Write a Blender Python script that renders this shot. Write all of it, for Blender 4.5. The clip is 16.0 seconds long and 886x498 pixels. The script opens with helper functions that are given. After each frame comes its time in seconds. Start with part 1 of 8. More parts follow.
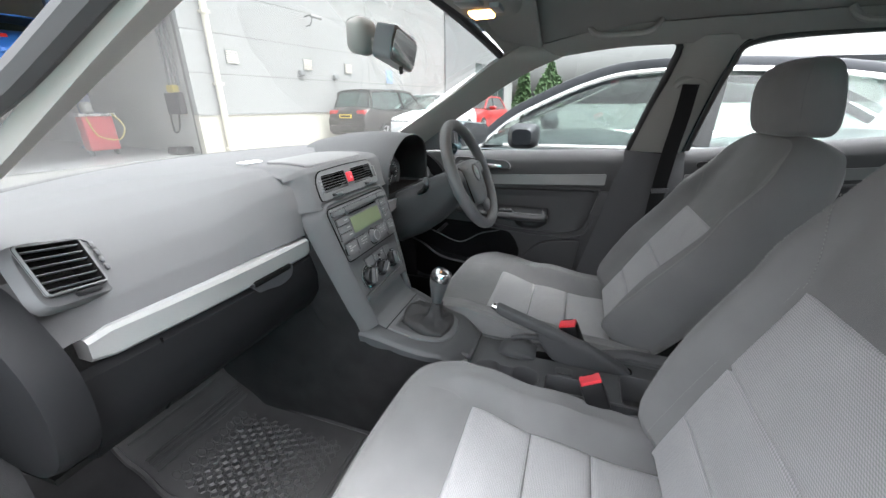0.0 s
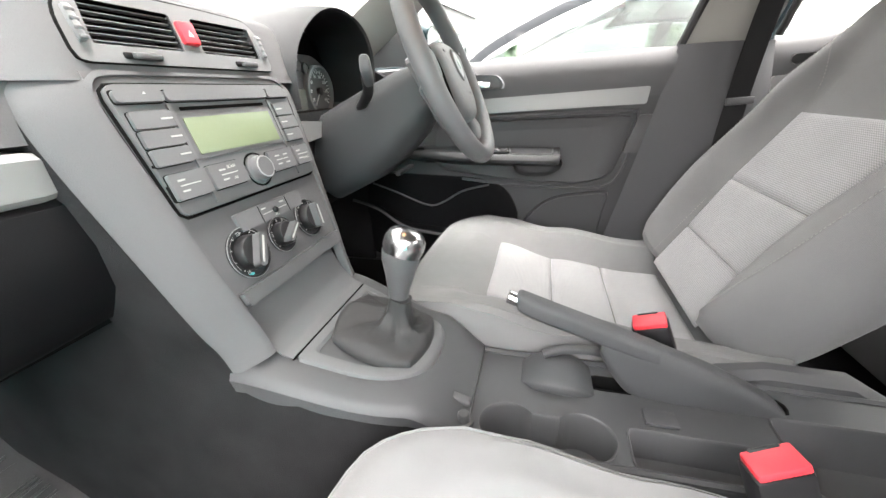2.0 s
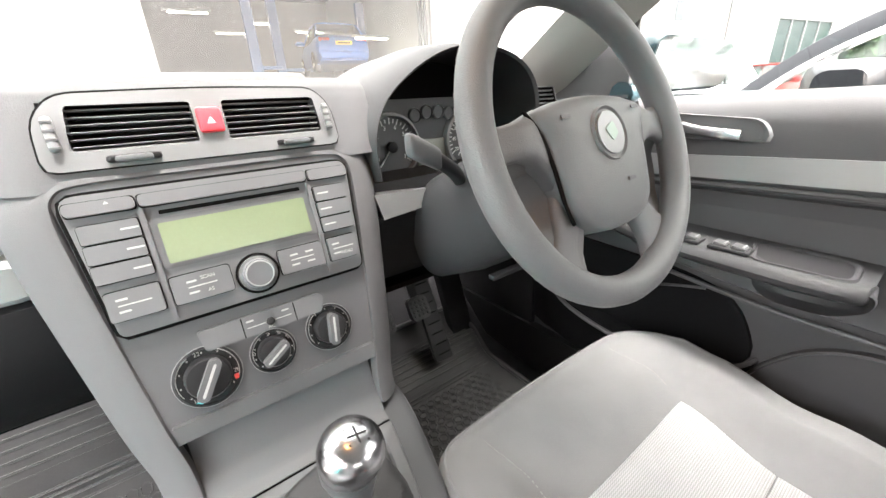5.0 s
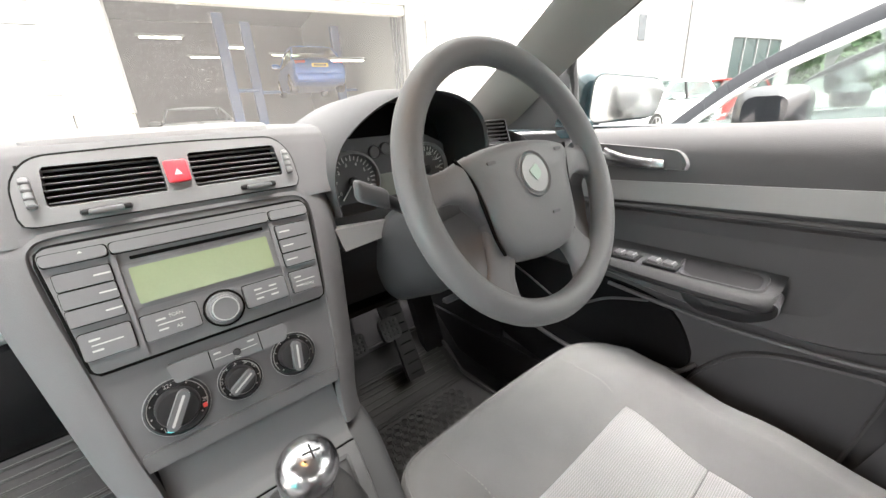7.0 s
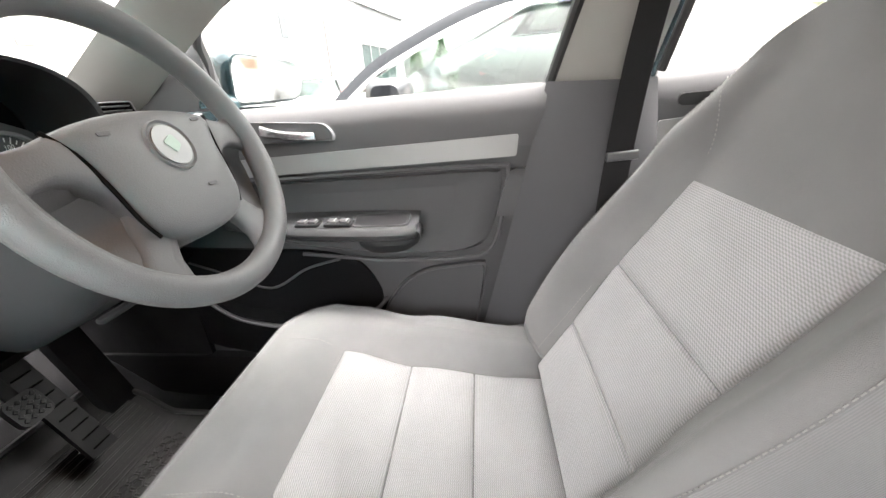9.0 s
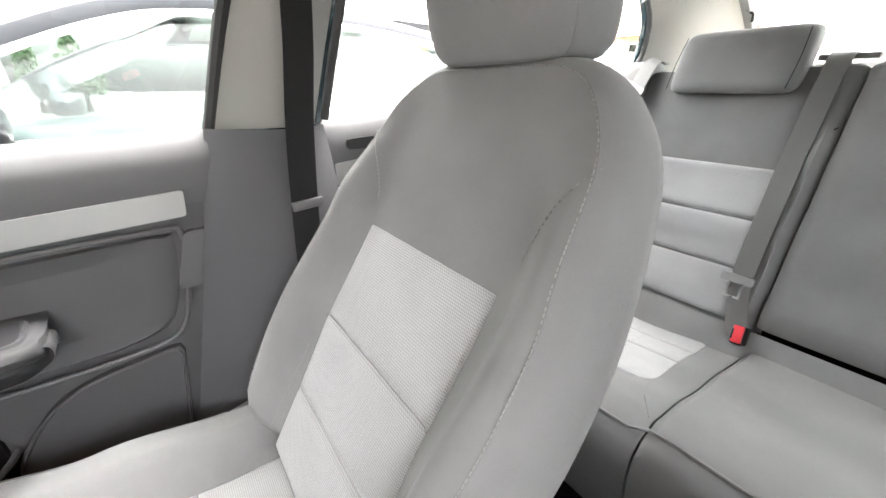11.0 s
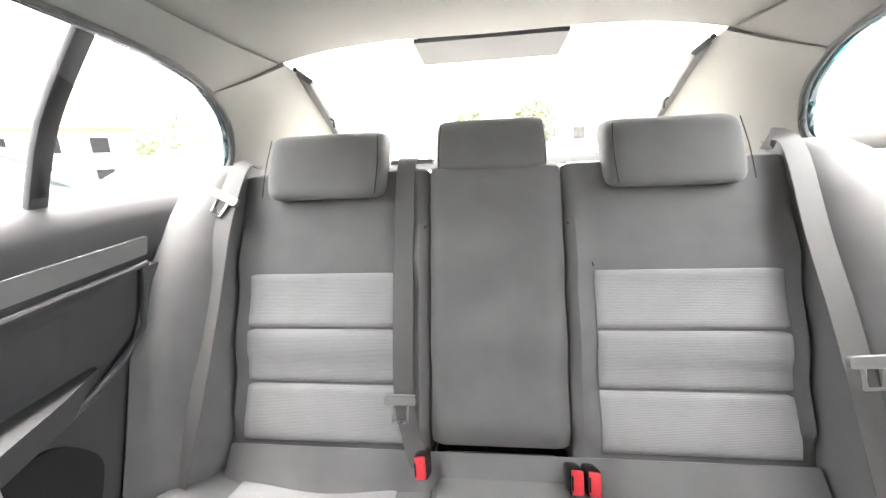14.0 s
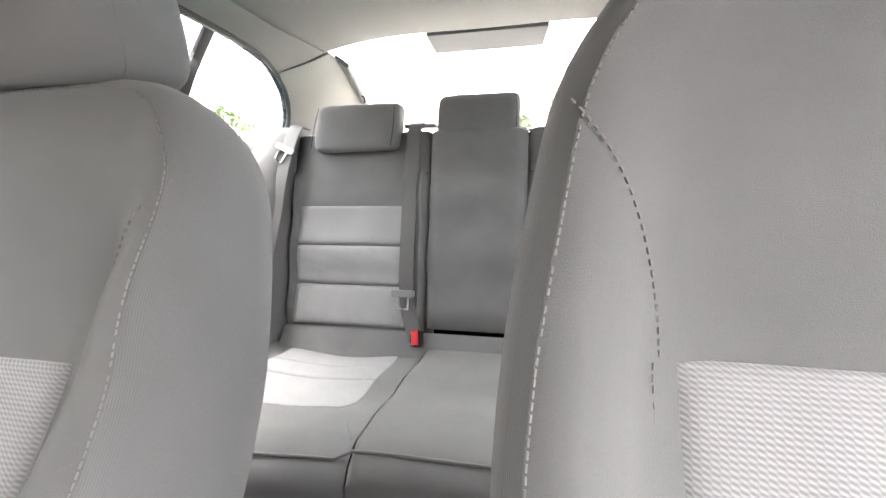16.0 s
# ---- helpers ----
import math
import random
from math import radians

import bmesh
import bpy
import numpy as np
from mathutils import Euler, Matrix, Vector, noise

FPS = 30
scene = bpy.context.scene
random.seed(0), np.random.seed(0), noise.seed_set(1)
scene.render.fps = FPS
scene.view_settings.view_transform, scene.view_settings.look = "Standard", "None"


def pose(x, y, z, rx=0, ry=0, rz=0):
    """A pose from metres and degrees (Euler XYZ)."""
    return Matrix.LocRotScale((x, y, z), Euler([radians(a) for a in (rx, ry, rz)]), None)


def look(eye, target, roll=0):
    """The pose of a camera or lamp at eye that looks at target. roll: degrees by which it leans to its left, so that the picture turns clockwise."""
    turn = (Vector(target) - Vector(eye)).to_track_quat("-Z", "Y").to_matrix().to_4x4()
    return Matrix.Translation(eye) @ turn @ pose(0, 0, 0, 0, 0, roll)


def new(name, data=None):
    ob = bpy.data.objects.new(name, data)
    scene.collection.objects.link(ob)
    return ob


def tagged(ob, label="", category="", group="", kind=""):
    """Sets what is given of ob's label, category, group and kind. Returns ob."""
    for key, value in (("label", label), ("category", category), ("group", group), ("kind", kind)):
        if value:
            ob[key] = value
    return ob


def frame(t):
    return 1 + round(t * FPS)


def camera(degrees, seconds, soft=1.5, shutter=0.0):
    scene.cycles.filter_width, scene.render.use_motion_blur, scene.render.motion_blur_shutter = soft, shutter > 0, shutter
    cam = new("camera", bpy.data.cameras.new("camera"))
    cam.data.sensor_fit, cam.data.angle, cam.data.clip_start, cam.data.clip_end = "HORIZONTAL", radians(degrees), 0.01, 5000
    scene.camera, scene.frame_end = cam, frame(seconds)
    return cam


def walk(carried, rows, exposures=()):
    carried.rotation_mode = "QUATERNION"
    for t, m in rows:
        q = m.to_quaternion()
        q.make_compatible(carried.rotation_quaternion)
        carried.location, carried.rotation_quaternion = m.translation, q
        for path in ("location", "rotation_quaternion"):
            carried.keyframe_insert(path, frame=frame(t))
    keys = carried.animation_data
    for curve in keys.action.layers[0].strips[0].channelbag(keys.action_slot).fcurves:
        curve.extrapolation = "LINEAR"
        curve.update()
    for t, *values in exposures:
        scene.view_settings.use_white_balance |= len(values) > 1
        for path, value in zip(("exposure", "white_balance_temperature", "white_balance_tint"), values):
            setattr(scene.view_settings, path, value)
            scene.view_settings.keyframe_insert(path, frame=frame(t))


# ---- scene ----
cam = camera(99.1, 16.0)
PATH = [
    (0, (-0.867, 0.111, 1.121), (0.897, 0.729, 0.407), -0.5),
    (0.5, (-0.787, 0.162, 1.016), (0.948, 0.81, 0.261), -0.8),
    (1, (-0.689, 0.192, 0.934), (1.027, 0.846, 0.14), -1.0),
    (1.5, (-0.55, 0.223, 0.903), (1.184, 0.818, 0.103), -1.5),
    (2, (-0.428, 0.257, 0.873), (1.357, 0.721, 0.099), -1.9),
    (2.5, (-0.305, 0.279, 0.837), (1.504, 0.702, 0.098), -1.8),
    (3, (-0.189, 0.252, 0.835), (1.613, 0.714, 0.101), -2.2),
    (3.5, (-0.121, 0.252, 0.872), (1.62, 0.919, 0.147), -1.8),
    (4, (-0.094, 0.245, 0.916), (1.494, 1.221, 0.192), -1.8),
    (4.5, (-0.062, 0.204, 0.957), (1.273, 1.48, 0.188), -2.2),
    (4.7, (-0.059, 0.198, 0.955), (1.17, 1.576, 0.187), -2.3),
    (5.3, (-0.052, 0.178, 0.968), (0.93, 1.755, 0.23), -2.6),
    (5.75, (-0.048, 0.163, 0.978), (0.83, 1.81, 0.27), -2.8),
    (6.2, (-0.045, 0.15, 0.986), (0.85, 1.815, 0.31), -3.0),
    (6.8, (-0.044, 0.138, 0.991), (1.044, 1.688, 0.35), -3.2),
    (7, (-0.047, 0.13, 0.993), (1.138, 1.589, 0.308), -3.5),
    (7.5, (-0.061, 0.105, 0.968), (1.361, 1.301, 0.23), -4.0),
    (8, (-0.079, 0.084, 0.945), (1.542, 0.985, 0.197), -4.6),
    (8.2, (-0.084, 0.083, 0.947), (1.6, 0.853, 0.189), -4.9),
    (9.2, (-0.066, 0.072, 0.961), (1.77, 0.128, 0.177), -2.6),
    (10.3, (-0.043, 0.059, 0.98), (1.676, -0.595, 0.192), 0.1),
    (10.5, (-0.038, 0.052, 0.982), (1.624, -0.733, 0.193), -0.1),
    (11, (-0.028, 0.011, 1.015), (1.459, -1.075, 0.234), -0.5),
    (11.5, (-0.021, -0.061, 1.06), (1.237, -1.412, 0.291), -0.7),
    (12, (-0.005, -0.11, 1.091), (0.979, -1.679, 0.336), -1.1),
    (12.5, (0.001, -0.167, 1.106), (0.666, -1.903, 0.368), -1.8),
    (13, (0.018, -0.271, 1.091), (0.346, -2.109, 0.376), -2.3),
    (13.5, (0.027, -0.342, 1.063), (0.291, -2.272, 0.609), -2.8),
    (14, (0.019, -0.348, 1.057), (0.251, -2.29, 0.638), -2.6),
    (14.5, (0.018, -0.322, 1.062), (0.258, -2.253, 0.6), -2.5),
    (15, (0.008, -0.237, 1.039), (0.254, -2.171, 0.591), -2.5),
    (15.5, (-0.031, -0.145, 1.006), (0.236, -2.076, 0.559), -2.5),
    (16, (-0.118, -0.034, 0.959), (0.265, -1.946, 0.512), -1.4),
]
EXPOSURES = [(0, 3.9, 6300, 10), (0.5, 4.3, 6450, 11), (1.0, 4.65, 6600, 12), (1.5, 5.05, 6750, 12), (2.0, 5.35, 6850, 12), (3.0, 5.7, 6900, 13), (4.5, 5.6, 6900, 13),
             (7.0, 5.05, 6900, 13), (8.0, 5.45, 6900, 13), (10.4, 5.45, 6800, 13), (11.3, 5.75, 6750, 12), (12.0, 5.65, 6800, 13), (13.0, 5.85, 6800, 13), (14.5, 5.7, 6850, 14), (16.0, 5.5, 6800, 14)]
walk(cam, [(t, look(eye, target, roll)) for t, eye, target, roll in PATH], EXPOSURES)

# ---- sky and light: a bright overcast day ----
world = bpy.data.worlds.new("sky")
scene.world = world
world.use_nodes = True
sky = world.node_tree.nodes.new("ShaderNodeTexSky")
sky.sky_type, sky.sun_disc = "NISHITA", False
sky.sun_elevation, sky.sun_rotation = radians(72), radians(176)
sky.air_density, sky.dust_density, sky.ozone_density = 1.0, 9.0, 1.0
desat = world.node_tree.nodes.new("ShaderNodeHueSaturation")
desat.inputs["Saturation"].default_value = 0.12
world.node_tree.links.new(sky.outputs["Color"], desat.inputs["Color"])
background = world.node_tree.nodes["Background"]
world.node_tree.links.new(desat.outputs["Color"], background.inputs["Color"])
background.inputs["Strength"].default_value = 0.15
sun_data = bpy.data.lights.new("sun", "SUN")
sun_data.energy, sun_data.angle, sun_data.color = 0.16, radians(60), (1.0, 0.97, 0.93)
sun = new("sun", sun_data)
sun.matrix_world = look((0.5, -3.0, 14.0), (0, 0, 0))


# ---- materials ----
def material(name, color, rough=0.6, metal=0.0, bump=0.0, grain=400.0, vary=0.12, patch=6.0, coat=0.0, spec=0.5, sheen=0.0):
    """A surface with fine grain and broad unevenness, at real size."""
    m = bpy.data.materials.new(name)
    m.use_nodes = True
    nt = m.node_tree
    b = nt.nodes["Principled BSDF"]
    b.inputs["Metallic"].default_value = metal
    b.inputs["Coat Weight"].default_value = coat
    b.inputs["Specular IOR Level"].default_value = spec
    b.inputs["Sheen Weight"].default_value = sheen
    tc = nt.nodes.new("ShaderNodeTexCoord")
    broad = nt.nodes.new("ShaderNodeTexNoise")
    broad.inputs["Scale"].default_value, broad.inputs["Detail"].default_value = patch, 5
    fine = nt.nodes.new("ShaderNodeTexNoise")
    fine.inputs["Scale"].default_value, fine.inputs["Detail"].default_value = grain, 2
    add = nt.nodes.new("ShaderNodeMath")
    add.operation = "MULTIPLY_ADD"
    add.inputs[1].default_value = 0.45
    ramp = nt.nodes.new("ShaderNodeMapRange")
    ramp.inputs["From Min"].default_value, ramp.inputs["From Max"].default_value = 0.4, 1.05
    ramp.inputs["To Min"].default_value, ramp.inputs["To Max"].default_value = 1 - vary, 1 + vary
    col = nt.nodes.new("ShaderNodeVectorMath")
    col.operation = "SCALE"
    col.inputs[0].default_value = color
    for n in (broad, fine):
        nt.links.new(tc.outputs["Object"], n.inputs["Vector"])
    nt.links.new(fine.outputs["Fac"], add.inputs[0])
    nt.links.new(broad.outputs["Fac"], add.inputs[2])
    nt.links.new(add.outputs[0], ramp.inputs["Value"])
    nt.links.new(ramp.outputs[0], col.inputs["Scale"])
    nt.links.new(col.outputs[0], b.inputs["Base Color"])
    rr = nt.nodes.new("ShaderNodeMapRange")
    rr.inputs["To Min"].default_value, rr.inputs["To Max"].default_value = max(0.02, rough - 0.08), min(1, rough + 0.08)
    nt.links.new(broad.outputs["Fac"], rr.inputs["Value"])
    nt.links.new(rr.outputs[0], b.inputs["Roughness"])
    if bump:
        bn = nt.nodes.new("ShaderNodeBump")
        bn.inputs["Strength"].default_value, bn.inputs["Distance"].default_value = bump, 0.001
        nt.links.new(fine.outputs["Fac"], bn.inputs["Height"])
        nt.links.new(bn.outputs[0], b.inputs["Normal"])
    return m


def woven(name, color, dark, pu, pv, cross=1.0, turn=0.0, depth=0.6, rough=0.95):
    """Cloth with raised threads in staggered rows (cross 1) or plain ribs (cross 0), laid out by the surface's own UV in metres."""
    m = material(name, color, rough, bump=0.0, grain=900, vary=0.10, patch=9, sheen=0.15, spec=0.15)
    nt = m.node_tree
    b = nt.nodes["Principled BSDF"]
    uv = nt.nodes.new("ShaderNodeTexCoord")
    mp = nt.nodes.new("ShaderNodeMapping")
    mp.inputs["Rotation"].default_value[2] = radians(turn)
    nt.links.new(uv.outputs["UV"], mp.inputs["Vector"])

    def wave(ku, kv):
        dot = nt.nodes.new("ShaderNodeVectorMath")
        dot.operation = "DOT_PRODUCT"
        dot.inputs[1].default_value = (2 * math.pi * ku, 2 * math.pi * kv, 0)
        sn = nt.nodes.new("ShaderNodeMath")
        sn.operation = "SINE"
        nt.links.new(mp.outputs[0], dot.inputs[0])
        nt.links.new(dot.outputs["Value"], sn.inputs[0])
        return sn.outputs[0]
    add = nt.nodes.new("ShaderNodeMath")
    add.operation = "ADD"
    nt.links.new(wave(cross / pu, -1.43 * cross / pu + (1 - cross) / pv), add.inputs[0])
    nt.links.new(wave(0.0, 1 / pv), add.inputs[1])
    high = nt.nodes.new("ShaderNodeMapRange")
    high.interpolation_type = "SMOOTHSTEP"
    high.inputs["From Min"].default_value, high.inputs["From Max"].default_value = -1.6, 1.6
    nt.links.new(add.outputs[0], high.inputs["Value"])
    tone = nt.nodes.new("ShaderNodeMapRange")
    tone.inputs["To Min"].default_value, tone.inputs["To Max"].default_value = dark, 1.12
    nt.links.new(high.outputs[0], tone.inputs["Value"])
    mul = nt.nodes.new("ShaderNodeVectorMath")
    mul.operation = "SCALE"
    old = b.inputs["Base Color"].links[0].from_socket
    nt.links.new(old, mul.inputs[0])
    nt.links.new(tone.outputs[0], mul.inputs["Scale"])
    nt.links.new(mul.outputs[0], b.inputs["Base Color"])
    bn = nt.nodes.new("ShaderNodeBump")
    bn.inputs["Strength"].default_value, bn.inputs["Distance"].default_value = depth, 0.0012
    nt.links.new(high.outputs[0], bn.inputs["Height"])
    nt.links.new(bn.outputs[0], b.inputs["Normal"])
    return m


def glass(name, tint=(0.93, 0.96, 0.95), gloss=1.0, rough=0.0):
    m = bpy.data.materials.new(name)
    m.use_nodes = True
    nt = m.node_tree
    nt.nodes.remove(nt.nodes["Principled BSDF"])
    tr = nt.nodes.new("ShaderNodeBsdfTransparent")
    tr.inputs["Color"].default_value = (*tint, 1)
    gl = nt.nodes.new("ShaderNodeBsdfGlossy")
    gl.inputs["Roughness"].default_value = rough
    fr = nt.nodes.new("ShaderNodeLayerWeight")
    fr.inputs["Blend"].default_value = 0.5
    pw = nt.nodes.new("ShaderNodeMath")
    pw.operation = "POWER"
    pw.inputs[1].default_value = 4.0
    mu = nt.nodes.new("ShaderNodeMath")
    mu.operation = "MULTIPLY_ADD"
    mu.use_clamp = True
    mu.inputs[1].default_value, mu.inputs[2].default_value = 0.6 * gloss, 0.045 * gloss
    nt.links.new(fr.outputs["Facing"], pw.inputs[0])
    mix = nt.nodes.new("ShaderNodeMixShader")
    nt.links.new(pw.outputs[0], mu.inputs[0])
    nt.links.new(mu.outputs[0], mix.inputs["Fac"])
    nt.links.new(tr.outputs[0], mix.inputs[1])
    nt.links.new(gl.outputs[0], mix.inputs[2])
    nt.links.new(mix.outputs[0], nt.nodes["Material Output"].inputs["Surface"])
    return m


def glowing(name, color, strength):
    m = bpy.data.materials.new(name)
    m.use_nodes = True
    b = m.node_tree.nodes["Principled BSDF"]
    b.inputs["Base Color"].default_value = (*color, 1)
    b.inputs["Emission Color"].default_value = (*color, 1)
    b.inputs["Emission Strength"].default_value = strength
    return m


CLOTH = material("charcoal cloth", (0.160, 0.161, 0.162), 0.95, bump=0.5, grain=1400, vary=0.14, patch=10, sheen=0.2, spec=0.15)
CLOTH_RIB = woven("ribbed charcoal cloth", (0.140, 0.141, 0.142), 0.985, 1.0, 0.0018, cross=0.0, depth=0.2)
CLOTH_LIGHT = woven("light grey woven cloth", (0.355, 0.355, 0.361), 0.74, 0.0042, 0.0029, depth=0.5)
THREAD = material("pale sewing thread", (0.21, 0.21, 0.205), 0.8, bump=0.4, grain=1500)
DASH = material("grained grey soft plastic", (0.120, 0.121, 0.124), 0.85, bump=0.35, grain=900, vary=0.06, patch=3, spec=0.06)
PLASTIC = material("dark grey hard plastic", (0.092, 0.094, 0.098), 0.5, bump=0.3, grain=1100, vary=0.08, spec=0.25)
PLASTIC_MID = material("mid grey painted plastic", (0.145, 0.147, 0.151), 0.42, bump=0.1, grain=1200, vary=0.05)
BEZEL = material("satin grey bezel plastic", (0.092, 0.094, 0.097), 0.5, bump=0.15, grain=1200, vary=0.05, spec=0.4)
CONSOLE = material("charcoal console plastic", (0.056, 0.058, 0.061), 0.5, bump=0.3, grain=1100, vary=0.1, spec=0.3)
BLACK = material("black plastic", (0.010, 0.010, 0.011), 0.4, vary=0.1, spec=0.3)
# darker than real black plastic: lower-dash and pocket shade is in the colour
GLOVE = material("grained plastic blackened for shade", (0.006, 0.0062, 0.007), 0.6, bump=0.3, grain=1000, vary=0.08, spec=0.08)
GLOVE_SOFT = material("dark satin plastic", (0.032, 0.033, 0.036), 0.5, bump=0.2, grain=1000, vary=0.08, spec=0.35)
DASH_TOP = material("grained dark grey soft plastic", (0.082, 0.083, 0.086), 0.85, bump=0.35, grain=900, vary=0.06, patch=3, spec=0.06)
PANEL = material("charcoal satin plastic", (0.066, 0.067, 0.070), 0.5, bump=0.2, grain=1100, vary=0.06, spec=0.35)
DOOR = material("dark satin door plastic", (0.058, 0.059, 0.062), 0.55, bump=0.25, grain=1100, vary=0.08, spec=0.3)
SHROUD = material("black grey column plastic", (0.030, 0.031, 0.033), 0.5, bump=0.3, grain=1100, vary=0.08, spec=0.3)
DARK = material("near grained plastic blackened for shade", (0.020, 0.0205, 0.022), 0.6, bump=0.3, grain=1000, vary=0.08, spec=0.15)
GLOSS = material("glossy black plastic", (0.010, 0.010, 0.011), 0.12, vary=0.1)
# near black for joints and hollows; under the dashboard it stands in for shade
VOID = material("plastic blackened for hollows and shade", (0.006, 0.006, 0.006), 0.9, vary=0.1, spec=0.03)
SILVER = material("silver painted plastic", (0.225, 0.227, 0.230), 0.4, metal=0.2, bump=0.05, grain=2000, vary=0.04)
CHROME = material("polished chrome", (0.80, 0.80, 0.81), 0.16, metal=1.0, vary=0.02)
CHROME_SOFT = material("worn satin chrome", (0.52, 0.52, 0.53), 0.25, metal=1.0, vary=0.08)
# darker copy of DASH_TOP: dimmer light through the windscreen put into the colour
HOOD = material("grained dashboard top, shaded copy", (0.048, 0.049, 0.051), 0.8, bump=0.35, grain=900, vary=0.08, patch=4, spec=0.1)
STEEL = material("brushed steel", (0.55, 0.55, 0.56), 0.28, metal=1.0, vary=0.05)
CARPET = material("black carpet", (0.017, 0.017, 0.018), 1.0, bump=1.0, grain=700, vary=0.3, patch=14, spec=0.03)
RUBBER = material("black rubber", (0.036, 0.036, 0.037), 0.42, bump=0.25, grain=500, vary=0.35, patch=9, spec=0.25)
HEADLINER = material("beige felt headlining", (0.19, 0.187, 0.179), 0.95, bump=0.25, grain=900, vary=0.05, patch=5, spec=0.1)
PILLAR = material("beige grained plastic", (0.215, 0.211, 0.20), 0.6, bump=0.2, grain=900, vary=0.05)
PILLAR_LOW = material("charcoal grained plastic", (0.055, 0.056, 0.060), 0.6, bump=0.25, grain=900, vary=0.06, spec=0.3)
WEBBING = material("grey seat belt webbing", (0.105, 0.105, 0.104), 0.6, bump=0.5, grain=1300, vary=0.1)
WEB_BLACK = material("black seat belt webbing", (0.014, 0.014, 0.015), 0.8, bump=0.5, grain=1300, vary=0.1, spec=0.15)
RED = material("red plastic", (0.62, 0.035, 0.05), 0.4, vary=0.05)
LCD = material("green grey display", (0.125, 0.150, 0.092), 0.25, vary=0.05, spec=0.6)
LCD_GREY = material("grey display", (0.20, 0.22, 0.20), 0.25, vary=0.05)
DIAL = material("dark dial face", (0.075, 0.077, 0.08), 0.5, vary=0.05)
MARK = material("white print", (0.75, 0.75, 0.75), 0.6, vary=0.02)
MARK_DIM = material("grey print", (0.27, 0.27, 0.265), 0.6, vary=0.02)
MARK_RED = material("red print", (0.6, 0.05, 0.04), 0.6, vary=0.02)
MARK_BLUE = material("blue green print", (0.05, 0.35, 0.38), 0.6, vary=0.02)
SEAL = material("black rubber seal", (0.02, 0.021, 0.022), 0.6, vary=0.1)
BODY = material("dark teal car paint", (0.018, 0.045, 0.055), 0.25, metal=0.3, coat=1.0, vary=0.05)
PAPER = material("white paper", (0.85, 0.85, 0.85), 0.8, vary=0.03)
GLASS = glass("car window glass", (0.25, 0.265, 0.259))
GLASS_CLEAR = glass("clear rear window glass", (0.55, 0.57, 0.56))
GLASS_TINT = glass("tinted car window glass", (0.45, 0.56, 0.54), 1.6)


def dusty_glass(name):
    """Windscreen glass with scattered dust specks and dried drops."""
    m = glass(name, (0.25, 0.265, 0.259))
    nt = m.node_tree
    out = nt.nodes["Material Output"]
    clear = out.inputs["Surface"].links[0].from_socket
    tc = nt.nodes.new("ShaderNodeTexCoord")
    total = None
    for scale, size, thin in ((300.0, 0.16, 0.45), (120.0, 0.10, 0.62)):
        vor = nt.nodes.new("ShaderNodeTexVoronoi")
        vor.inputs["Scale"].default_value = scale
        near = nt.nodes.new("ShaderNodeMapRange")
        near.inputs["From Min"].default_value, near.inputs["From Max"].default_value = size, size * 1.8
        near.inputs["To Min"].default_value, near.inputs["To Max"].default_value = 1.0, 0.0
        sel = nt.nodes.new("ShaderNodeMath")
        sel.operation = "GREATER_THAN"
        sel.inputs[1].default_value = thin
        mul = nt.nodes.new("ShaderNodeMath")
        mul.operation = "MULTIPLY"
        nt.links.new(tc.outputs["Object"], vor.inputs["Vector"])
        nt.links.new(vor.outputs["Distance"], near.inputs["Value"])
        nt.links.new(vor.outputs["Color"], sel.inputs[0])
        nt.links.new(near.outputs[0], mul.inputs[0])
        nt.links.new(sel.outputs[0], mul.inputs[1])
        if total is None:
            total = mul.outputs[0]
        else:
            mx = nt.nodes.new("ShaderNodeMath")
            mx.operation = "MAXIMUM"
            nt.links.new(total, mx.inputs[0])
            nt.links.new(mul.outputs[0], mx.inputs[1])
            total = mx.outputs[0]
    amount = nt.nodes.new("ShaderNodeMath")
    amount.operation = "MULTIPLY_ADD"
    amount.inputs[1].default_value, amount.inputs[2].default_value = 0.13, 0.012
    nt.links.new(total, amount.inputs[0])
    dust = nt.nodes.new("ShaderNodeBsdfTranslucent")
    dust.inputs["Color"].default_value = (0.55, 0.54, 0.52, 1)
    mix = nt.nodes.new("ShaderNodeMixShader")
    nt.links.new(amount.outputs[0], mix.inputs["Fac"])
    nt.links.new(clear, mix.inputs[1])
    nt.links.new(dust.outputs[0], mix.inputs[2])
    nt.links.new(mix.outputs[0], out.inputs["Surface"])
    return m


GLASS_DUSTY = dusty_glass("dusty windscreen glass")
MIRROR = material("mirror glass", (0.85, 0.86, 0.87), 0.02, metal=1.0, vary=0.0)


# ---- building helpers ----
def part(name, bm, mat, parent=None, label="", angle=38, flat=False):
    bmesh.ops.recalc_face_normals(bm, faces=bm.faces[:])
    me = bpy.data.meshes.new(name)
    bm.to_mesh(me)
    bm.free()
    me.materials.append(mat)
    if not flat:
        me.shade_smooth()
        me.set_sharp_from_angle(angle=radians(angle))
    ob = new(name, me)
    if parent:
        ob.parent = parent
    if label:
        ob["label"] = label
    return ob


def thing(name, label, category, group="", kind="", at=(0, 0, 0)):
    ob = new(name)
    ob.location = at
    ob.empty_display_size = 0.05
    tagged(ob, label, category, group, kind)
    return ob


def V(*a):
    return Vector(a)


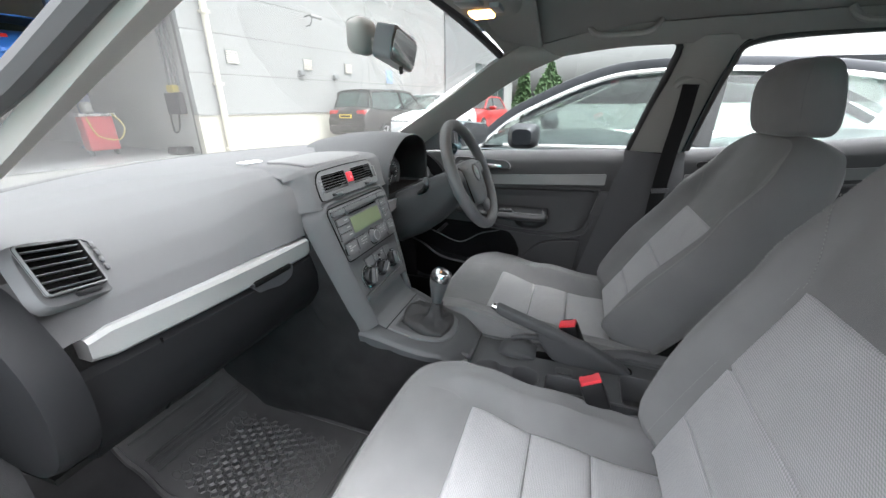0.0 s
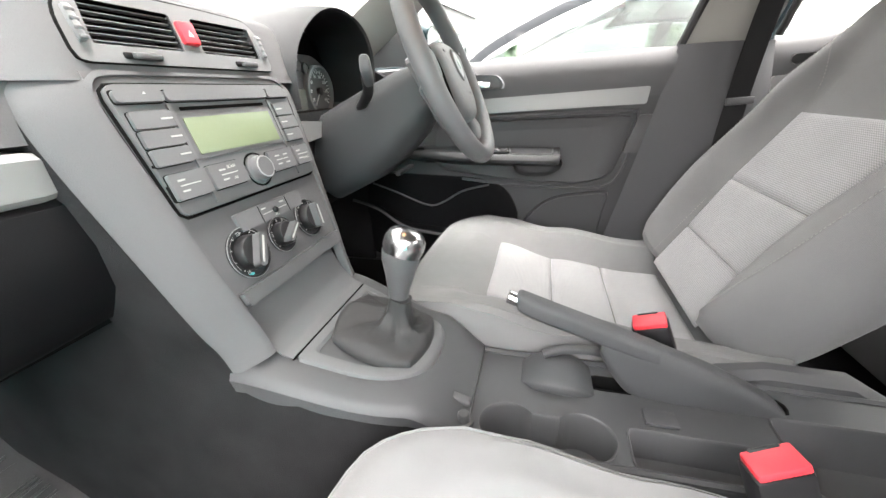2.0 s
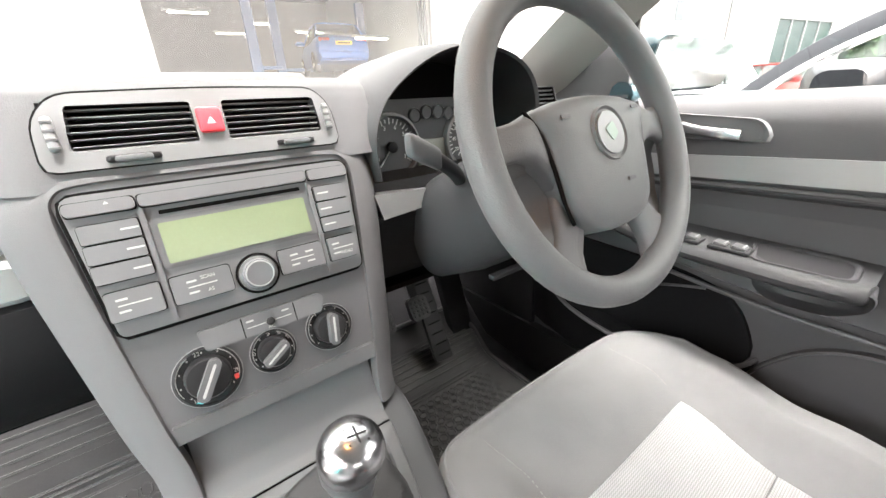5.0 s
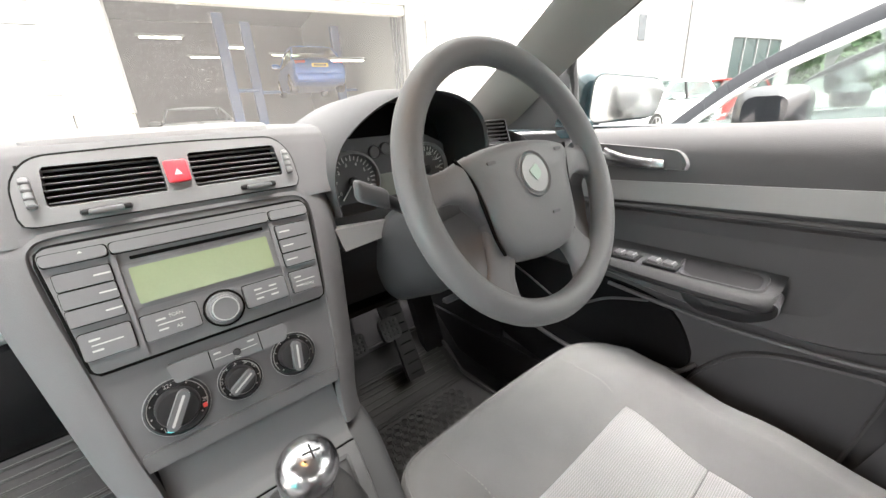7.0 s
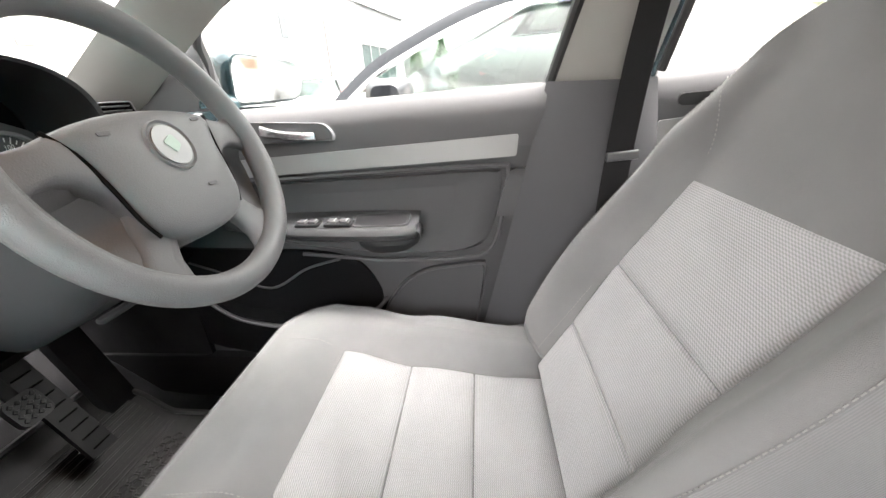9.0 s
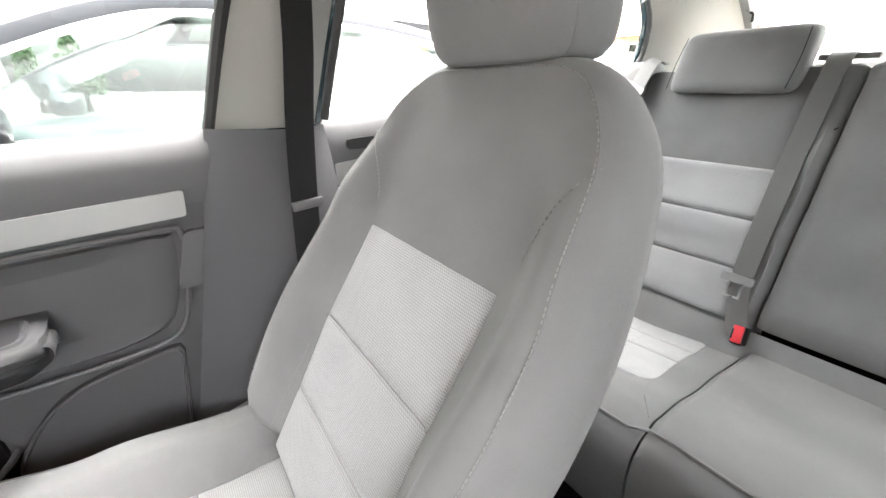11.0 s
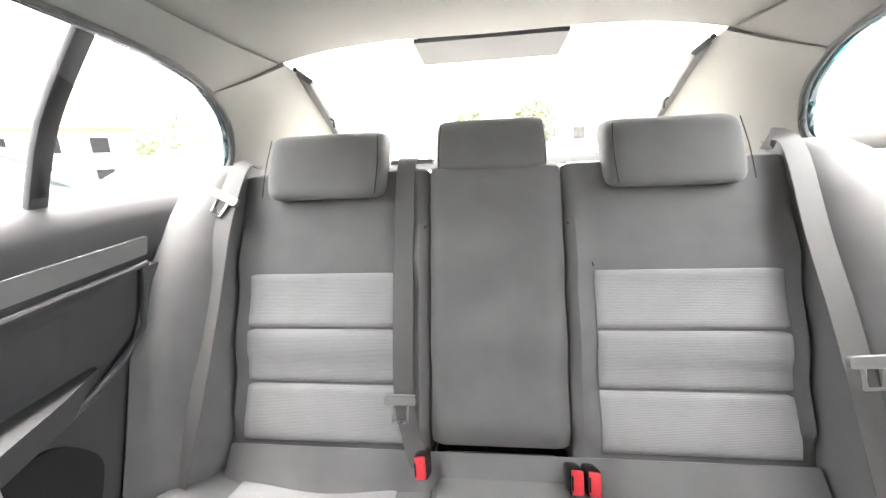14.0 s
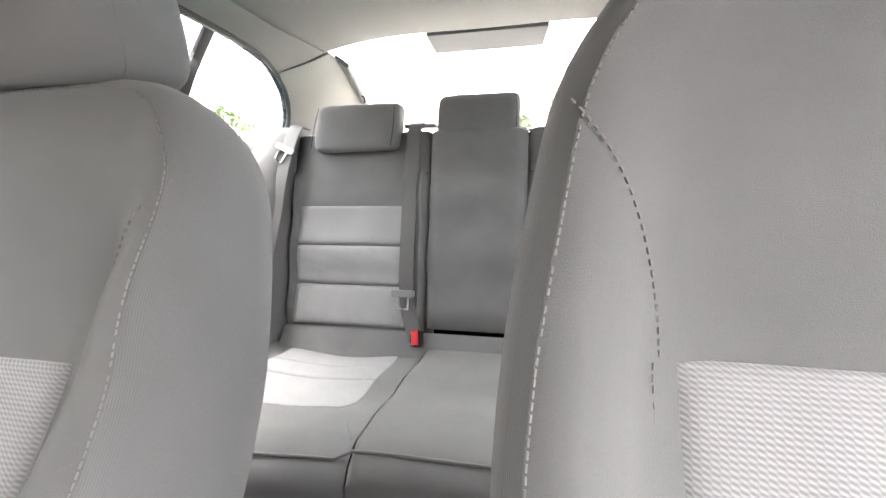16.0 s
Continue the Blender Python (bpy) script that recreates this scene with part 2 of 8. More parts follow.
def rbox(bm, c, s, bev=0.003, seg=2, m=None):
    """A box of size s about c with rounded edges."""
    r = bmesh.ops.create_cube(bm, size=1.0)
    vs = r["verts"]
    for v in vs:
        v.co = Vector((v.co.x * s[0], v.co.y * s[1], v.co.z * s[2]))
    es = list({e for v in vs for e in v.link_edges})
    b = min(bev, min(s) * 0.48)
    if b > 0:
        out = bmesh.ops.bevel(bm, geom=es + vs, offset=b, segments=seg, profile=0.5, affect="EDGES", clamp_overlap=True)
        vs = list({v for f in out["faces"] for v in f.verts} | {v for v in vs if v.is_valid})
    mm = Matrix.Translation(c) @ (m or Matrix.Identity(4))
    allv = set(vs)
    for v in list(vs):
        for e in v.link_edges:
            allv.update(e.verts)
    for v in allv:
        v.co = mm @ v.co
    return bm


def box(c, s, bev=0.003, seg=2, m=None):
    return rbox(bmesh.new(), c, s, bev, seg, m)


def slab(bm, pts, off):
    """A solid from an outline in space pushed by the vector off."""
    off = Vector(off)
    a = [bm.verts.new(Vector(p)) for p in pts]
    b = [bm.verts.new(Vector(p) + off) for p in pts]
    n = len(pts)
    bm.faces.new(a)
    bm.faces.new(b[::-1])
    for i in range(n):
        bm.faces.new((a[i], b[i], b[(i + 1) % n], a[(i + 1) % n]))
    return bm


def bevelled(bm, w, seg=2, angle=30):
    es = [e for e in bm.edges if len(e.link_faces) == 2 and e.calc_face_angle() > radians(angle)]
    bmesh.ops.bevel(bm, geom=es, offset=w, segments=seg, profile=0.5, affect="EDGES", clamp_overlap=True)
    return bm


def loft(bm, rings, closed=True, caps=True, cyclic=False):
    vs = [[bm.verts.new(Vector(p)) for p in r] for r in rings]
    n = len(vs[0])
    pairs = list(zip(vs, vs[1:])) + ([(vs[-1], vs[0])] if cyclic else [])
    for a, b in pairs:
        for i in range(n if closed else n - 1):
            j = (i + 1) % n
            bm.faces.new((a[i], a[j], b[j], b[i]))
    if caps and closed and not cyclic:
        bm.faces.new(vs[0][::-1])
        bm.faces.new(vs[-1])
    return bm


def smooth_path(pts, n=6):
    """Points along a curve through pts."""
    pts = [Vector(p) for p in pts]
    out = []
    for i in range(len(pts) - 1):
        p0, p1, p2, p3 = pts[max(0, i - 1)], pts[i], pts[i + 1], pts[min(len(pts) - 1, i + 2)]
        for k in range(n):
            t = k / n
            out.append(0.5 * ((2 * p1) + (p2 - p0) * t + (2 * p0 - 5 * p1 + 4 * p2 - p3) * t * t + (3 * p1 - p0 - 3 * p2 + p3) * t ** 3))
    out.append(pts[-1])
    return out


def sweep(bm, pts, profile, up=(0, 0, 1), cyclic=False, scale=None):
    """A closed outline (side, up) carried along pts."""
    pts = [Vector(p) for p in pts]
    rings = []
    n = len(pts)
    for i, p in enumerate(pts):
        a = pts[(i - 1) % n] if (cyclic or i) else p
        b = pts[(i + 1) % n] if (cyclic or i < n - 1) else p
        t = (b - a).normalized()
        side = t.cross(Vector(up))
        side = side.normalized() if side.length > 1e-6 else Vector((1, 0, 0))
        u = side.cross(t).normalized()
        k = scale[i] if scale else 1.0
        rings.append([p + side * (x * k) + u * (y * k) for x, y in profile])
    return loft(bm, rings, cyclic=cyclic)


def circle(r, n=12, ry=None):
    return [(r * math.cos(2 * math.pi * i / n), (ry or r) * math.sin(2 * math.pi * i / n)) for i in range(n)]


def tube(bm, pts, r, n=10, up=(0, 0, 1), cyclic=False, scale=None):
    return sweep(bm, pts, circle(r, n), up, cyclic, scale)


def rrect(w, h, r, n=4):
    """A rounded rectangle's outline about 0."""
    out = []
    for cx, cy, a0 in ((w / 2 - r, h / 2 - r, 0), (-w / 2 + r, h / 2 - r, 90), (-w / 2 + r, -h / 2 + r, 180), (w / 2 - r, -h / 2 + r, 270)):
        for k in range(n + 1):
            a = radians(a0 + 90 * k / n)
            out.append((cx + r * math.cos(a), cy + r * math.sin(a)))
    return out


def sheet(bm, f, nu, nv, thick=0.0):
    """A surface f(u, v), with thickness behind it."""
    front = [[Vector(f(i / nu, j / nv)) for j in range(nv + 1)] for i in range(nu + 1)]
    vs = [[bm.verts.new(p) for p in row] for row in front]
    uvl = bm.loops.layers.uv.verify()
    for i in range(nu):
        for j in range(nv):
            bm.faces.new((vs[i][j], vs[i + 1][j], vs[i + 1][j + 1], vs[i][j + 1]))
    if thick:
        back = []
        for i in range(nu + 1):
            row = []
            for j in range(nv + 1):
                du = front[min(nu, i + 1)][j] - front[max(0, i - 1)][j]
                dv = front[i][min(nv, j + 1)] - front[i][max(0, j - 1)]
                row.append(bm.verts.new(front[i][j] - du.cross(dv).normalized() * thick))
            back.append(row)
        for i in range(nu):
            for j in range(nv):
                bm.faces.new((back[i][j], back[i][j + 1], back[i + 1][j + 1], back[i + 1][j]))
        for i in range(nu):
            bm.faces.new((vs[i][0], back[i][0], back[i + 1][0], vs[i + 1][0]))
            bm.faces.new((vs[i][nv], vs[i + 1][nv], back[i + 1][nv], back[i][nv]))
        for j in range(nv):
            bm.faces.new((vs[0][j], vs[0][j + 1], back[0][j + 1], back[0][j]))
            bm.faces.new((vs[nu][j], back[nu][j], back[nu][j + 1], vs[nu][j + 1]))
    return bm


def smooth_rings(rings, n):
    """Rings with n - 1 more between each two, on smooth curves."""
    cols = [smooth_path([r[i] for r in rings], n) for i in range(len(rings[0]))]
    return [[c[k] for c in cols] for k in range(len(cols[0]))]


def lerp(table, x):
    """A value from a table of (x, value), straight between its rows."""
    if x <= table[0][0]:
        return table[0][1]
    for (a, va), (b, vb) in zip(table, table[1:]):
        if x <= b:
            k = (x - a) / (b - a)
            return va + (vb - va) * k
    return table[-1][1]


def ease(table, x):
    if x <= table[0][0]:
        return table[0][1]
    for (a, va), (b, vb) in zip(table, table[1:]):
        if x <= b:
            k = (x - a) / (b - a)
            k = k * k * (3 - 2 * k)
            return va + (vb - va) * k
    return table[-1][1]


def pad(bm, x0, x1, s0, s1, place, puff=0.008, sink=0.012, edge=0.012, nx=20, ns=14, inset=None):
    """An upholstered panel on a cushion: place(x, s, h) gives the point h above the cushion. UV in metres."""
    uvl = bm.loops.layers.uv.verify()
    vs, uv = [], {}
    for i in range(nx + 1):
        row = []
        for j in range(ns + 1):
            u, v = i / nx, j / ns
            u = 0.5 - 0.5 * math.cos(math.pi * u)
            v = 0.5 - 0.5 * math.cos(math.pi * v)
            s = s0 + (s1 - s0) * v
            a, b = (x0, x1) if inset is None else inset(s)
            x = a + (b - a) * u
            d = min(min(x - a, b - x), min(s - s0, s1 - s))
            k = min(1.0, max(0.0, d) / edge)
            h = -sink + (sink + puff) * math.sqrt(max(0, 1 - (1 - k) ** 2))
            vert = bm.verts.new(place(x, s, h))
            uv[vert] = (x, s)
            row.append(vert)
        vs.append(row)
    for i in range(nx):
        for j in range(ns):
            f = bm.faces.new((vs[i][j], vs[i + 1][j], vs[i + 1][j + 1], vs[i][j + 1]))
            for l in f.loops:
                l[uvl].uv = uv[l.vert]
    return bm


def pillow(bm, outline, levels, place):
    """A padded form: outline is a closed list of (x, s) about (cx, cs); levels are (scale or inset fn, h fn)."""
    cx = sum(p[0] for p in outline) / len(outline)
    cs = sum(p[1] for p in outline) / len(outline)
    rings = []
    uvl = bm.loops.layers.uv.verify()
    for k, h in levels:
        rings.append([place(cx + (x - cx) * k, cs + (s - cs) * k, h) for x, s in outline])
    loft(bm, rings, caps=True)
    for f in bm.faces:
        for l in f.loops:
            l[uvl].uv = (l.vert.co.x + 0.3 * l.vert.co.y, l.vert.co.z + 0.7 * l.vert.co.y)
    return bm


def rounded_outline(pts, r, n=4):
    """An outline with its corners rounded; pts as (x, y) or (x, y, r)."""
    out = []
    m = len(pts)
    for i in range(m):
        p0, p1, p2 = Vector(pts[i - 1][:2]), Vector(pts[i][:2]), Vector(pts[(i + 1) % m][:2])
        rr = pts[i][2] if len(pts[i]) > 2 else r
        d0, d1 = (p0 - p1), (p2 - p1)
        q = min(rr, d0.length * 0.48, d1.length * 0.48)
        a, b = p1 + d0.normalized() * q, p1 + d1.normalized() * q
        for k in range(n + 1):
            t = k / n
            c = a * (1 - t) ** 2 + p1 * 2 * t * (1 - t) + b * t * t
            out.append((c.x, c.y))
    return out


def text_mesh(name, words, size, m, mat, parent):
    """Raised lettering in the built-in font, standing in the plane of m."""
    cu = bpy.data.curves.new(name, "FONT")
    cu.body, cu.size, cu.align_x, cu.align_y, cu.extrude = words, size, "CENTER", "CENTER", 0.0002
    tmp = bpy.data.objects.new(name, cu)
    me = bpy.data.meshes.new_from_object(tmp)
    bpy.data.objects.remove(tmp)
    me.transform(m)
    me.materials.append(mat)
    ob = new(name, me)
    ob.parent = parent
    return ob


def resample(outline, n):
    """The closed outline as n points at even steps."""
    pts = [Vector(p) for p in outline]
    ln = [(pts[(i + 1) % len(pts)] - pts[i]).length for i in range(len(pts))]
    total, out, i, acc = sum(ln), [], 0, 0.0
    for k in range(n):
        d = total * k / n
        while acc + ln[i] < d:
            acc += ln[i]
            i += 1
        t = (d - acc) / max(ln[i], 1e-9)
        out.append(tuple(pts[i].lerp(pts[(i + 1) % len(pts)], t)))
    return out


# ---- the car's shell: floor, roof, pillars, windows ----
SIDES = (1, -1)
floor = thing("floor", "black carpeted car floor with a raised centre tunnel", "car floor", kind="structure")
bm = bmesh.new()
sheet(bm, lambda u, v: V(-0.69 + 1.38 * u, lerp([(0, -1.05), (0.62, 0.86), (0.70, 0.98), (0.85, 1.20), (1, 1.30)], v), lerp([(0, 0.20), (0.62, 0.190), (0.70, 0.205), (0.85, 0.40), (1, 0.75)], v)), 8, 20, 0.02)
part("carpet", bm, CARPET, floor)
bm = bmesh.new()
loft(bm, [[(x * k, y, z) for x, z in ((-0.11, 0.19), (-0.10, 0.30), (-0.085, h), (0.085, h), (0.10, 0.30), (0.11, 0.19))]
          for y, h, k in ((-1.0, 0.26, 0.9), (-0.45, 0.32, 1), (0.30, 0.40, 1), (0.55, 0.42, 1.0), (1.0, 0.44, 1.0), (1.25, 0.50, 1.0))])
part("tunnel", bm, CARPET, floor)
# footwell shade is put into the firewall's colour
wall = tagged(part("wall_firewall", box((0, 1.335, 0.565), (1.36, 0.04, 0.76), 0.01), VOID), "sound-deadened firewall under the windscreen, coloured near black for shade", "firewall", kind="structure")
for s in SIDES:
    bm = bmesh.new()
    slab(bm, [(s * 0.70, 0.80, 0.17), (s * 0.70, 1.36, 0.17), (s * 0.70, 1.36, 0.78), (s * 0.70, 1.0, 0.90), (s * 0.70, 0.80, 0.90)], (s * 0.06, 0, 0))
    tagged(part("wall_kick_panel", bm, CARPET), "black carpeted side wall of the footwell", "kick panel", kind="structure")
    bm = bmesh.new()
    slab(bm, [(s * 0.69, -1.1, 0.17), (s * 0.69, 1.25, 0.17), (s * 0.69, 1.25, 0.33), (s * 0.69, -1.1, 0.33)], (s * 0.09, 0, 0))
    sill = tagged(part("trim_sill", bevelled(bm, 0.012), BLACK), "black plastic door sill trim beside the carpet", "sill trim", kind="structure")
bm = bmesh.new()
slab(bm, [(-0.69, -1.12, 0.17), (0.69, -1.12, 0.17), (0.69, -1.325, 1.045), (-0.69, -1.325, 1.045)], (0, -0.03, 0))
tagged(part("wall_boot", bm, VOID), "black panel behind the rear seat", "boot wall", kind="structure")


def roof_z(x, y):
    return ease([(-1.5, 1.40), (-0.9, 1.425), (-0.2, 1.425), (0.2, 1.40), (0.46, 1.345)], y) - 0.095 * (abs(x) / 0.62) ** 3.2


def roof_end(x):
    return -1.455 + 0.085 * (abs(x) / 0.52) ** 2


bm = bmesh.new()


def roof_point(u, v):
    x = -0.60 + 1.20 * u
    y = 0.44 - 0.06 * (abs(x) / 0.6) ** 2
    y = y + (roof_end(x) - y) * v
    return V(x, y, roof_z(x, y))


sheet(bm, roof_point, 28, 30, 0.02)
tagged(part("ceiling", bm, HEADLINER), "beige felt headlining of the car roof", "headlining", kind="structure")
bm = bmesh.new()
sheet(bm, lambda u, v: V(-0.70 + 1.40 * u, 0.55 - 2.10 * v, 1.475 - 0.10 * (abs(2 * u - 1)) ** 3), 12, 12, 0.01)
tagged(part("ceiling_roof_skin", bm, BODY), "dark teal painted steel car roof", "car roof", kind="structure")

# side openings: (x, y, z) along the top of the doors, front to rear
A_IN = [(0.665, 0.93, 0.965), (0.605, 0.606, 1.150), (0.555, 0.396, 1.275), (0.60, 0.30, 1.302)]
A_OUT = [(0.728, 0.80, 0.946), (0.690, 0.585, 1.085), (0.655, 0.345, 1.225), (0.625, 0.20, 1.280)]
RAIL_OUT = [(0.625, 0.20, 1.280), (0.612, 0.02, 1.296), (0.610, -0.15, 1.298), (0.610, -0.34, 1.302), (0.602, -0.62, 1.304), (0.606, -0.90, 1.295), (0.640, -1.10, 1.285), (0.675, -1.24, 1.262)]


def strip(rows_a, rows_b, n, thick, bulge=0.0):
    """A surface between two curves of the same number of points."""
    a, b = smooth_path(rows_a, n), smooth_path(rows_b, n)
    bm = bmesh.new()
    m = len(a) - 1

    def f(u, v):
        i = min(m, int(round(u * m)))
        p = a[i].lerp(b[i], v)
        k = bulge * math.sin(math.pi * v)
        return V(p.x - k * (1 if p.x > 0 else -1), p.y, p.z)
    return sheet(bm, f, m, 6, thick)


def flip(rows, s):
    return [(s * x, y, z) for x, y, z in rows]


for s in SIDES:
    tagged(part("trim_a_pillar", strip(flip(A_IN, s), flip(A_OUT, s), 6, 0.015 * s, 0.012), PILLAR), "beige grained plastic windscreen pillar trim", "pillar trim", kind="structure")
    rail_in = [(0.60, 0.30, 1.302), (0.575, 0.05, 1.345), (0.572, -0.15, 1.35), (0.572, -0.36, 1.352), (0.57, -0.62, 1.352), (0.57, -0.90, 1.348), (0.565, -1.12, 1.345), (0.545, -1.34, 1.342)]
    tagged(part("trim_roof_rail", strip(flip(rail_in, s), flip(RAIL_OUT, s), 5, 0.012 * s, 0.006), HEADLINER), "beige felt roof rail over the doors", "roof rail", kind="structure")
    # pillar between the doors: beige above, charcoal below
    b_f = [(0.735, -0.070, 0.955), (0.690, -0.108, 1.10), (0.650, -0.145, 1.22), (0.612, -0.160, 1.305)]
    b_r = [(0.715, -0.235, 0.955), (0.672, -0.262, 1.10), (0.640, -0.292, 1.22), (0.612, -0.335, 1.305)]
    up = tagged(part("trim_b_pillar", strip(flip(b_f, s), flip(b_r, s), 6, -0.02 * s, 0.035), PILLAR), "beige grained plastic pillar trim between the side doors", "pillar trim", kind="structure")
    bl_f = [(0.735, -0.068, 0.953), (0.715, -0.03, 0.80), (0.705, 0.02, 0.60), (0.70, 0.09, 0.33)]
    bl_r = [(0.715, -0.235, 0.953), (0.70, -0.25, 0.80), (0.695, -0.26, 0.60), (0.69, -0.27, 0.33)]
    tagged(part("trim_b_pillar_lower", strip(flip(bl_f, s), flip(bl_r, s), 6, -0.02 * s, 0.045), PILLAR_LOW), "dark grey plastic lower pillar trim between the doors", "pillar trim", kind="structure")
    # rear pillar
    c_f = [(0.675, -1.24, 1.262), (0.695, -1.318, 1.20), (0.712, -1.335, 1.11), (0.715, -1.30, 1.04), (0.715, -1.25, 1.00)]
    c_r = [(0.535, -1.355, 1.342), (0.525, -1.43, 1.318), (0.540, -1.57, 1.258), (0.566, -1.77, 1.165), (0.592, -1.95, 1.07)]
    tagged(part("trim_c_pillar", strip(flip(c_f, s), flip(c_r, s), 6, -0.015 * s, 0.01), PILLAR), "beige grained plastic rear pillar trim", "pillar trim", kind="structure")
    # door openings' rubber seals
    bm = bmesh.new()
    tube(bm, smooth_path(flip([(0.738, 0.608, 0.945), (0.728, 0.614, 1.03), (0.706, 0.600, 1.090), (0.688, 0.50, 1.140), (0.662, 0.34, 1.227), (0.632, 0.20, 1.283), (0.618, 0.02, 1.30), (0.614, -0.14, 1.30), (0.645, -0.14, 1.22), (0.695, -0.105, 1.10), (0.745, -0.065, 0.95)], s), 6), 0.011, 8)
    tagged(part("trim_door_seal", bm, SEAL), "black rubber seal round the front door opening", "door seal", kind="structure")
    bm = bmesh.new()
    tube(bm, smooth_path(flip([(0.735, -0.245, 0.96), (0.69, -0.27, 1.10), (0.65, -0.30, 1.22), (0.62, -0.345, 1.29), (0.612, -0.62, 1.307), (0.615, -0.90, 1.297), (0.645, -1.10, 1.287), (0.68, -1.24, 1.262), (0.702, -1.325, 1.19), (0.722, -1.335, 1.10), (0.735, -1.27, 1.045)], s), 6), 0.013, 8)
    tagged(part("trim_rear_door_seal", bm, BODY), "dark teal painted door frame with a black seal", "door frame", kind="structure")
    bm = bmesh.new()
    tube(bm, smooth_path(flip([(0.700, -0.25, 0.965), (0.665, -0.275, 1.10), (0.632, -0.305, 1.22), (0.602, -0.35, 1.288), (0.594, -0.62, 1.30), (0.60, -0.90, 1.290), (0.628, -1.10, 1.280), (0.663, -1.232, 1.258), (0.684, -1.315, 1.19), (0.700, -1.325, 1.10), (0.708, -1.255, 1.045)], s), 6), 0.008, 8)
    tagged(part("trim_rear_inner_seal", bm, SEAL), "black rubber seal round the rear side window", "door seal", kind="structure")


def pane(name, pts, label, mat=GLASS, kind="structure", category="window"):
    """A thin glass sheet over an outline."""
    bm = bmesh.new()
    f = bm.faces.new([bm.verts.new(Vector(p)) for p in pts])
    ob = tagged(part(name, bm, mat, flat=True), label, category, kind=kind)
    ob.visible_shadow = False
    return ob


pane("window_1", [(0.748, 0.64, 0.93), (0.725, 0.64, 1.07), (0.70, 0.50, 1.135), (0.66, 0.33, 1.23), (0.63, 0.19, 1.285), (0.616, 0.0, 1.30), (0.616, -0.15, 1.30), (0.68, -0.11, 1.12), (0.75, -0.08, 0.93)], "clear glass side window beside the driver")
for i, s in enumerate(SIDES):
    pane("window_%d" % (2 + i), flip([(0.745, -0.25, 0.95), (0.69, -0.28, 1.10), (0.63, -0.33, 1.28), (0.612, -0.62, 1.305), (0.615, -0.90, 1.295), (0.645, -1.10, 1.285), (0.68, -1.24, 1.26), (0.705, -1.32, 1.19), (0.725, -1.33, 1.10), (0.74, -1.26, 1.02)], s), "clear glass rear side window with a divider bar", GLASS_CLEAR)
    bm = bmesh.new()
    sweep(bm, smooth_path(flip([(0.742, -0.875, 1.0), (0.70, -0.895, 1.15), (0.622, -0.925, 1.30)], s), 4), rrect(0.030, 0.014, 0.004, 2), up=(s, 0, 0.3))
    tagged(part("trim_window_bar", bm, PANEL), "black divider bar in the rear side window", "window bar", kind="structure")

# windscreen
bm = bmesh.new()


def screen(u, v):
    a = 2 * u - 1
    top = V(0.56 * a, 0.46 - 0.065 * a * a, 1.352 - 0.078 * a * a)
    bot = V(0.70 * a, 1.30 - 0.38 * a * a, 0.965)
    p = top.lerp(bot, v)
    return V(p.x, p.y, p.z + 0.02 * math.sin(math.pi * v))


sheet(bm, screen, 20, 10)
ws = tagged(part("window_4", bm, GLASS_DUSTY), "clear glass windscreen above the dashboard", "windscreen", kind="structure")
ws.visible_shadow = False
bm = bmesh.new()
tube(bm, [screen(u / 20, 0.0) for u in range(21)], 0.012, 8)
tagged(part("trim_windscreen_header", bm, SEAL), "black band along the top of the windscreen", "windscreen band", kind="structure")

# rear window, its frame and the parcel shelf behind the seat
RW_TOP = [(0.522 * a, -1.46 + 0.07 * a * a, 1.418 - 0.085 * a * a) for a in [i / 8 for i in range(-8, 9)]]
RW_BOT = [(0.60 * a, -2.10 + 0.06 * a * a, 1.075 - 0.01 * a * a) for a in [i / 8 for i in range(-8, 9)]]
bm = bmesh.new()
sheet(bm, lambda u, v: Vector(RW_TOP[round(u * 16)]).lerp(Vector(RW_BOT[round(u * 16)]), v) + V(0, 0, 0.015 * math.sin(math.pi * v)), 16, 8)
rw = tagged(part("window_5", bm, GLASS_CLEAR), "clear glass rear window of the hatchback", "rear window", kind="structure")
rw.visible_shadow = False
for s in SIDES:
    bm = bmesh.new()
    e = [Vector(RW_TOP[8 + 8 * s]).lerp(Vector(RW_BOT[8 + 8 * s]), k / 8) + V(0, 0, 0.015 * math.sin(math.pi * k / 8)) for k in range(9)]
    tube(bm, e, 0.007, 8)
    tagged(part("trim_rear_window_seal", bm, SEAL), "black rubber edge of the rear window", "window seal", kind="structure")
for s in SIDES:
    e = [Vector(RW_TOP[8 + 8 * s]).lerp(Vector(RW_BOT[8 + 8 * s]), k / 8) + V(-0.022 * s, 0.0, -0.02) for k in range(0, 9)]
    bm = bmesh.new()
    sweep(bm, e, rrect(0.062, 0.016, 0.006, 2), up=(-s * 0.4, 0.6, 0.7))
    tg = tagged(part("trim_tailgate_side", bm, PLASTIC_MID), "grey plastic tailgate trim beside the rear window", "tailgate trim", kind="structure")
    bm = bmesh.new()
    tube(bm, [e[2] + V(-0.01 * s, 0.005, -0.012), e[2] + V(-0.028 * s, 0.0, -0.028), e[2] + V(-0.03 * s, 0.0, -0.05)], 0.004, 8)
    part("cord_hook", bm, BLACK, tg, "black cord hook")
bm = bmesh.new()
slab(bm, [(-0.62, -1.27, 1.035), (0.62, -1.27, 1.035), (0.62, -2.08, 1.045), (-0.62, -2.08, 1.045)], (0, 0, -0.025))
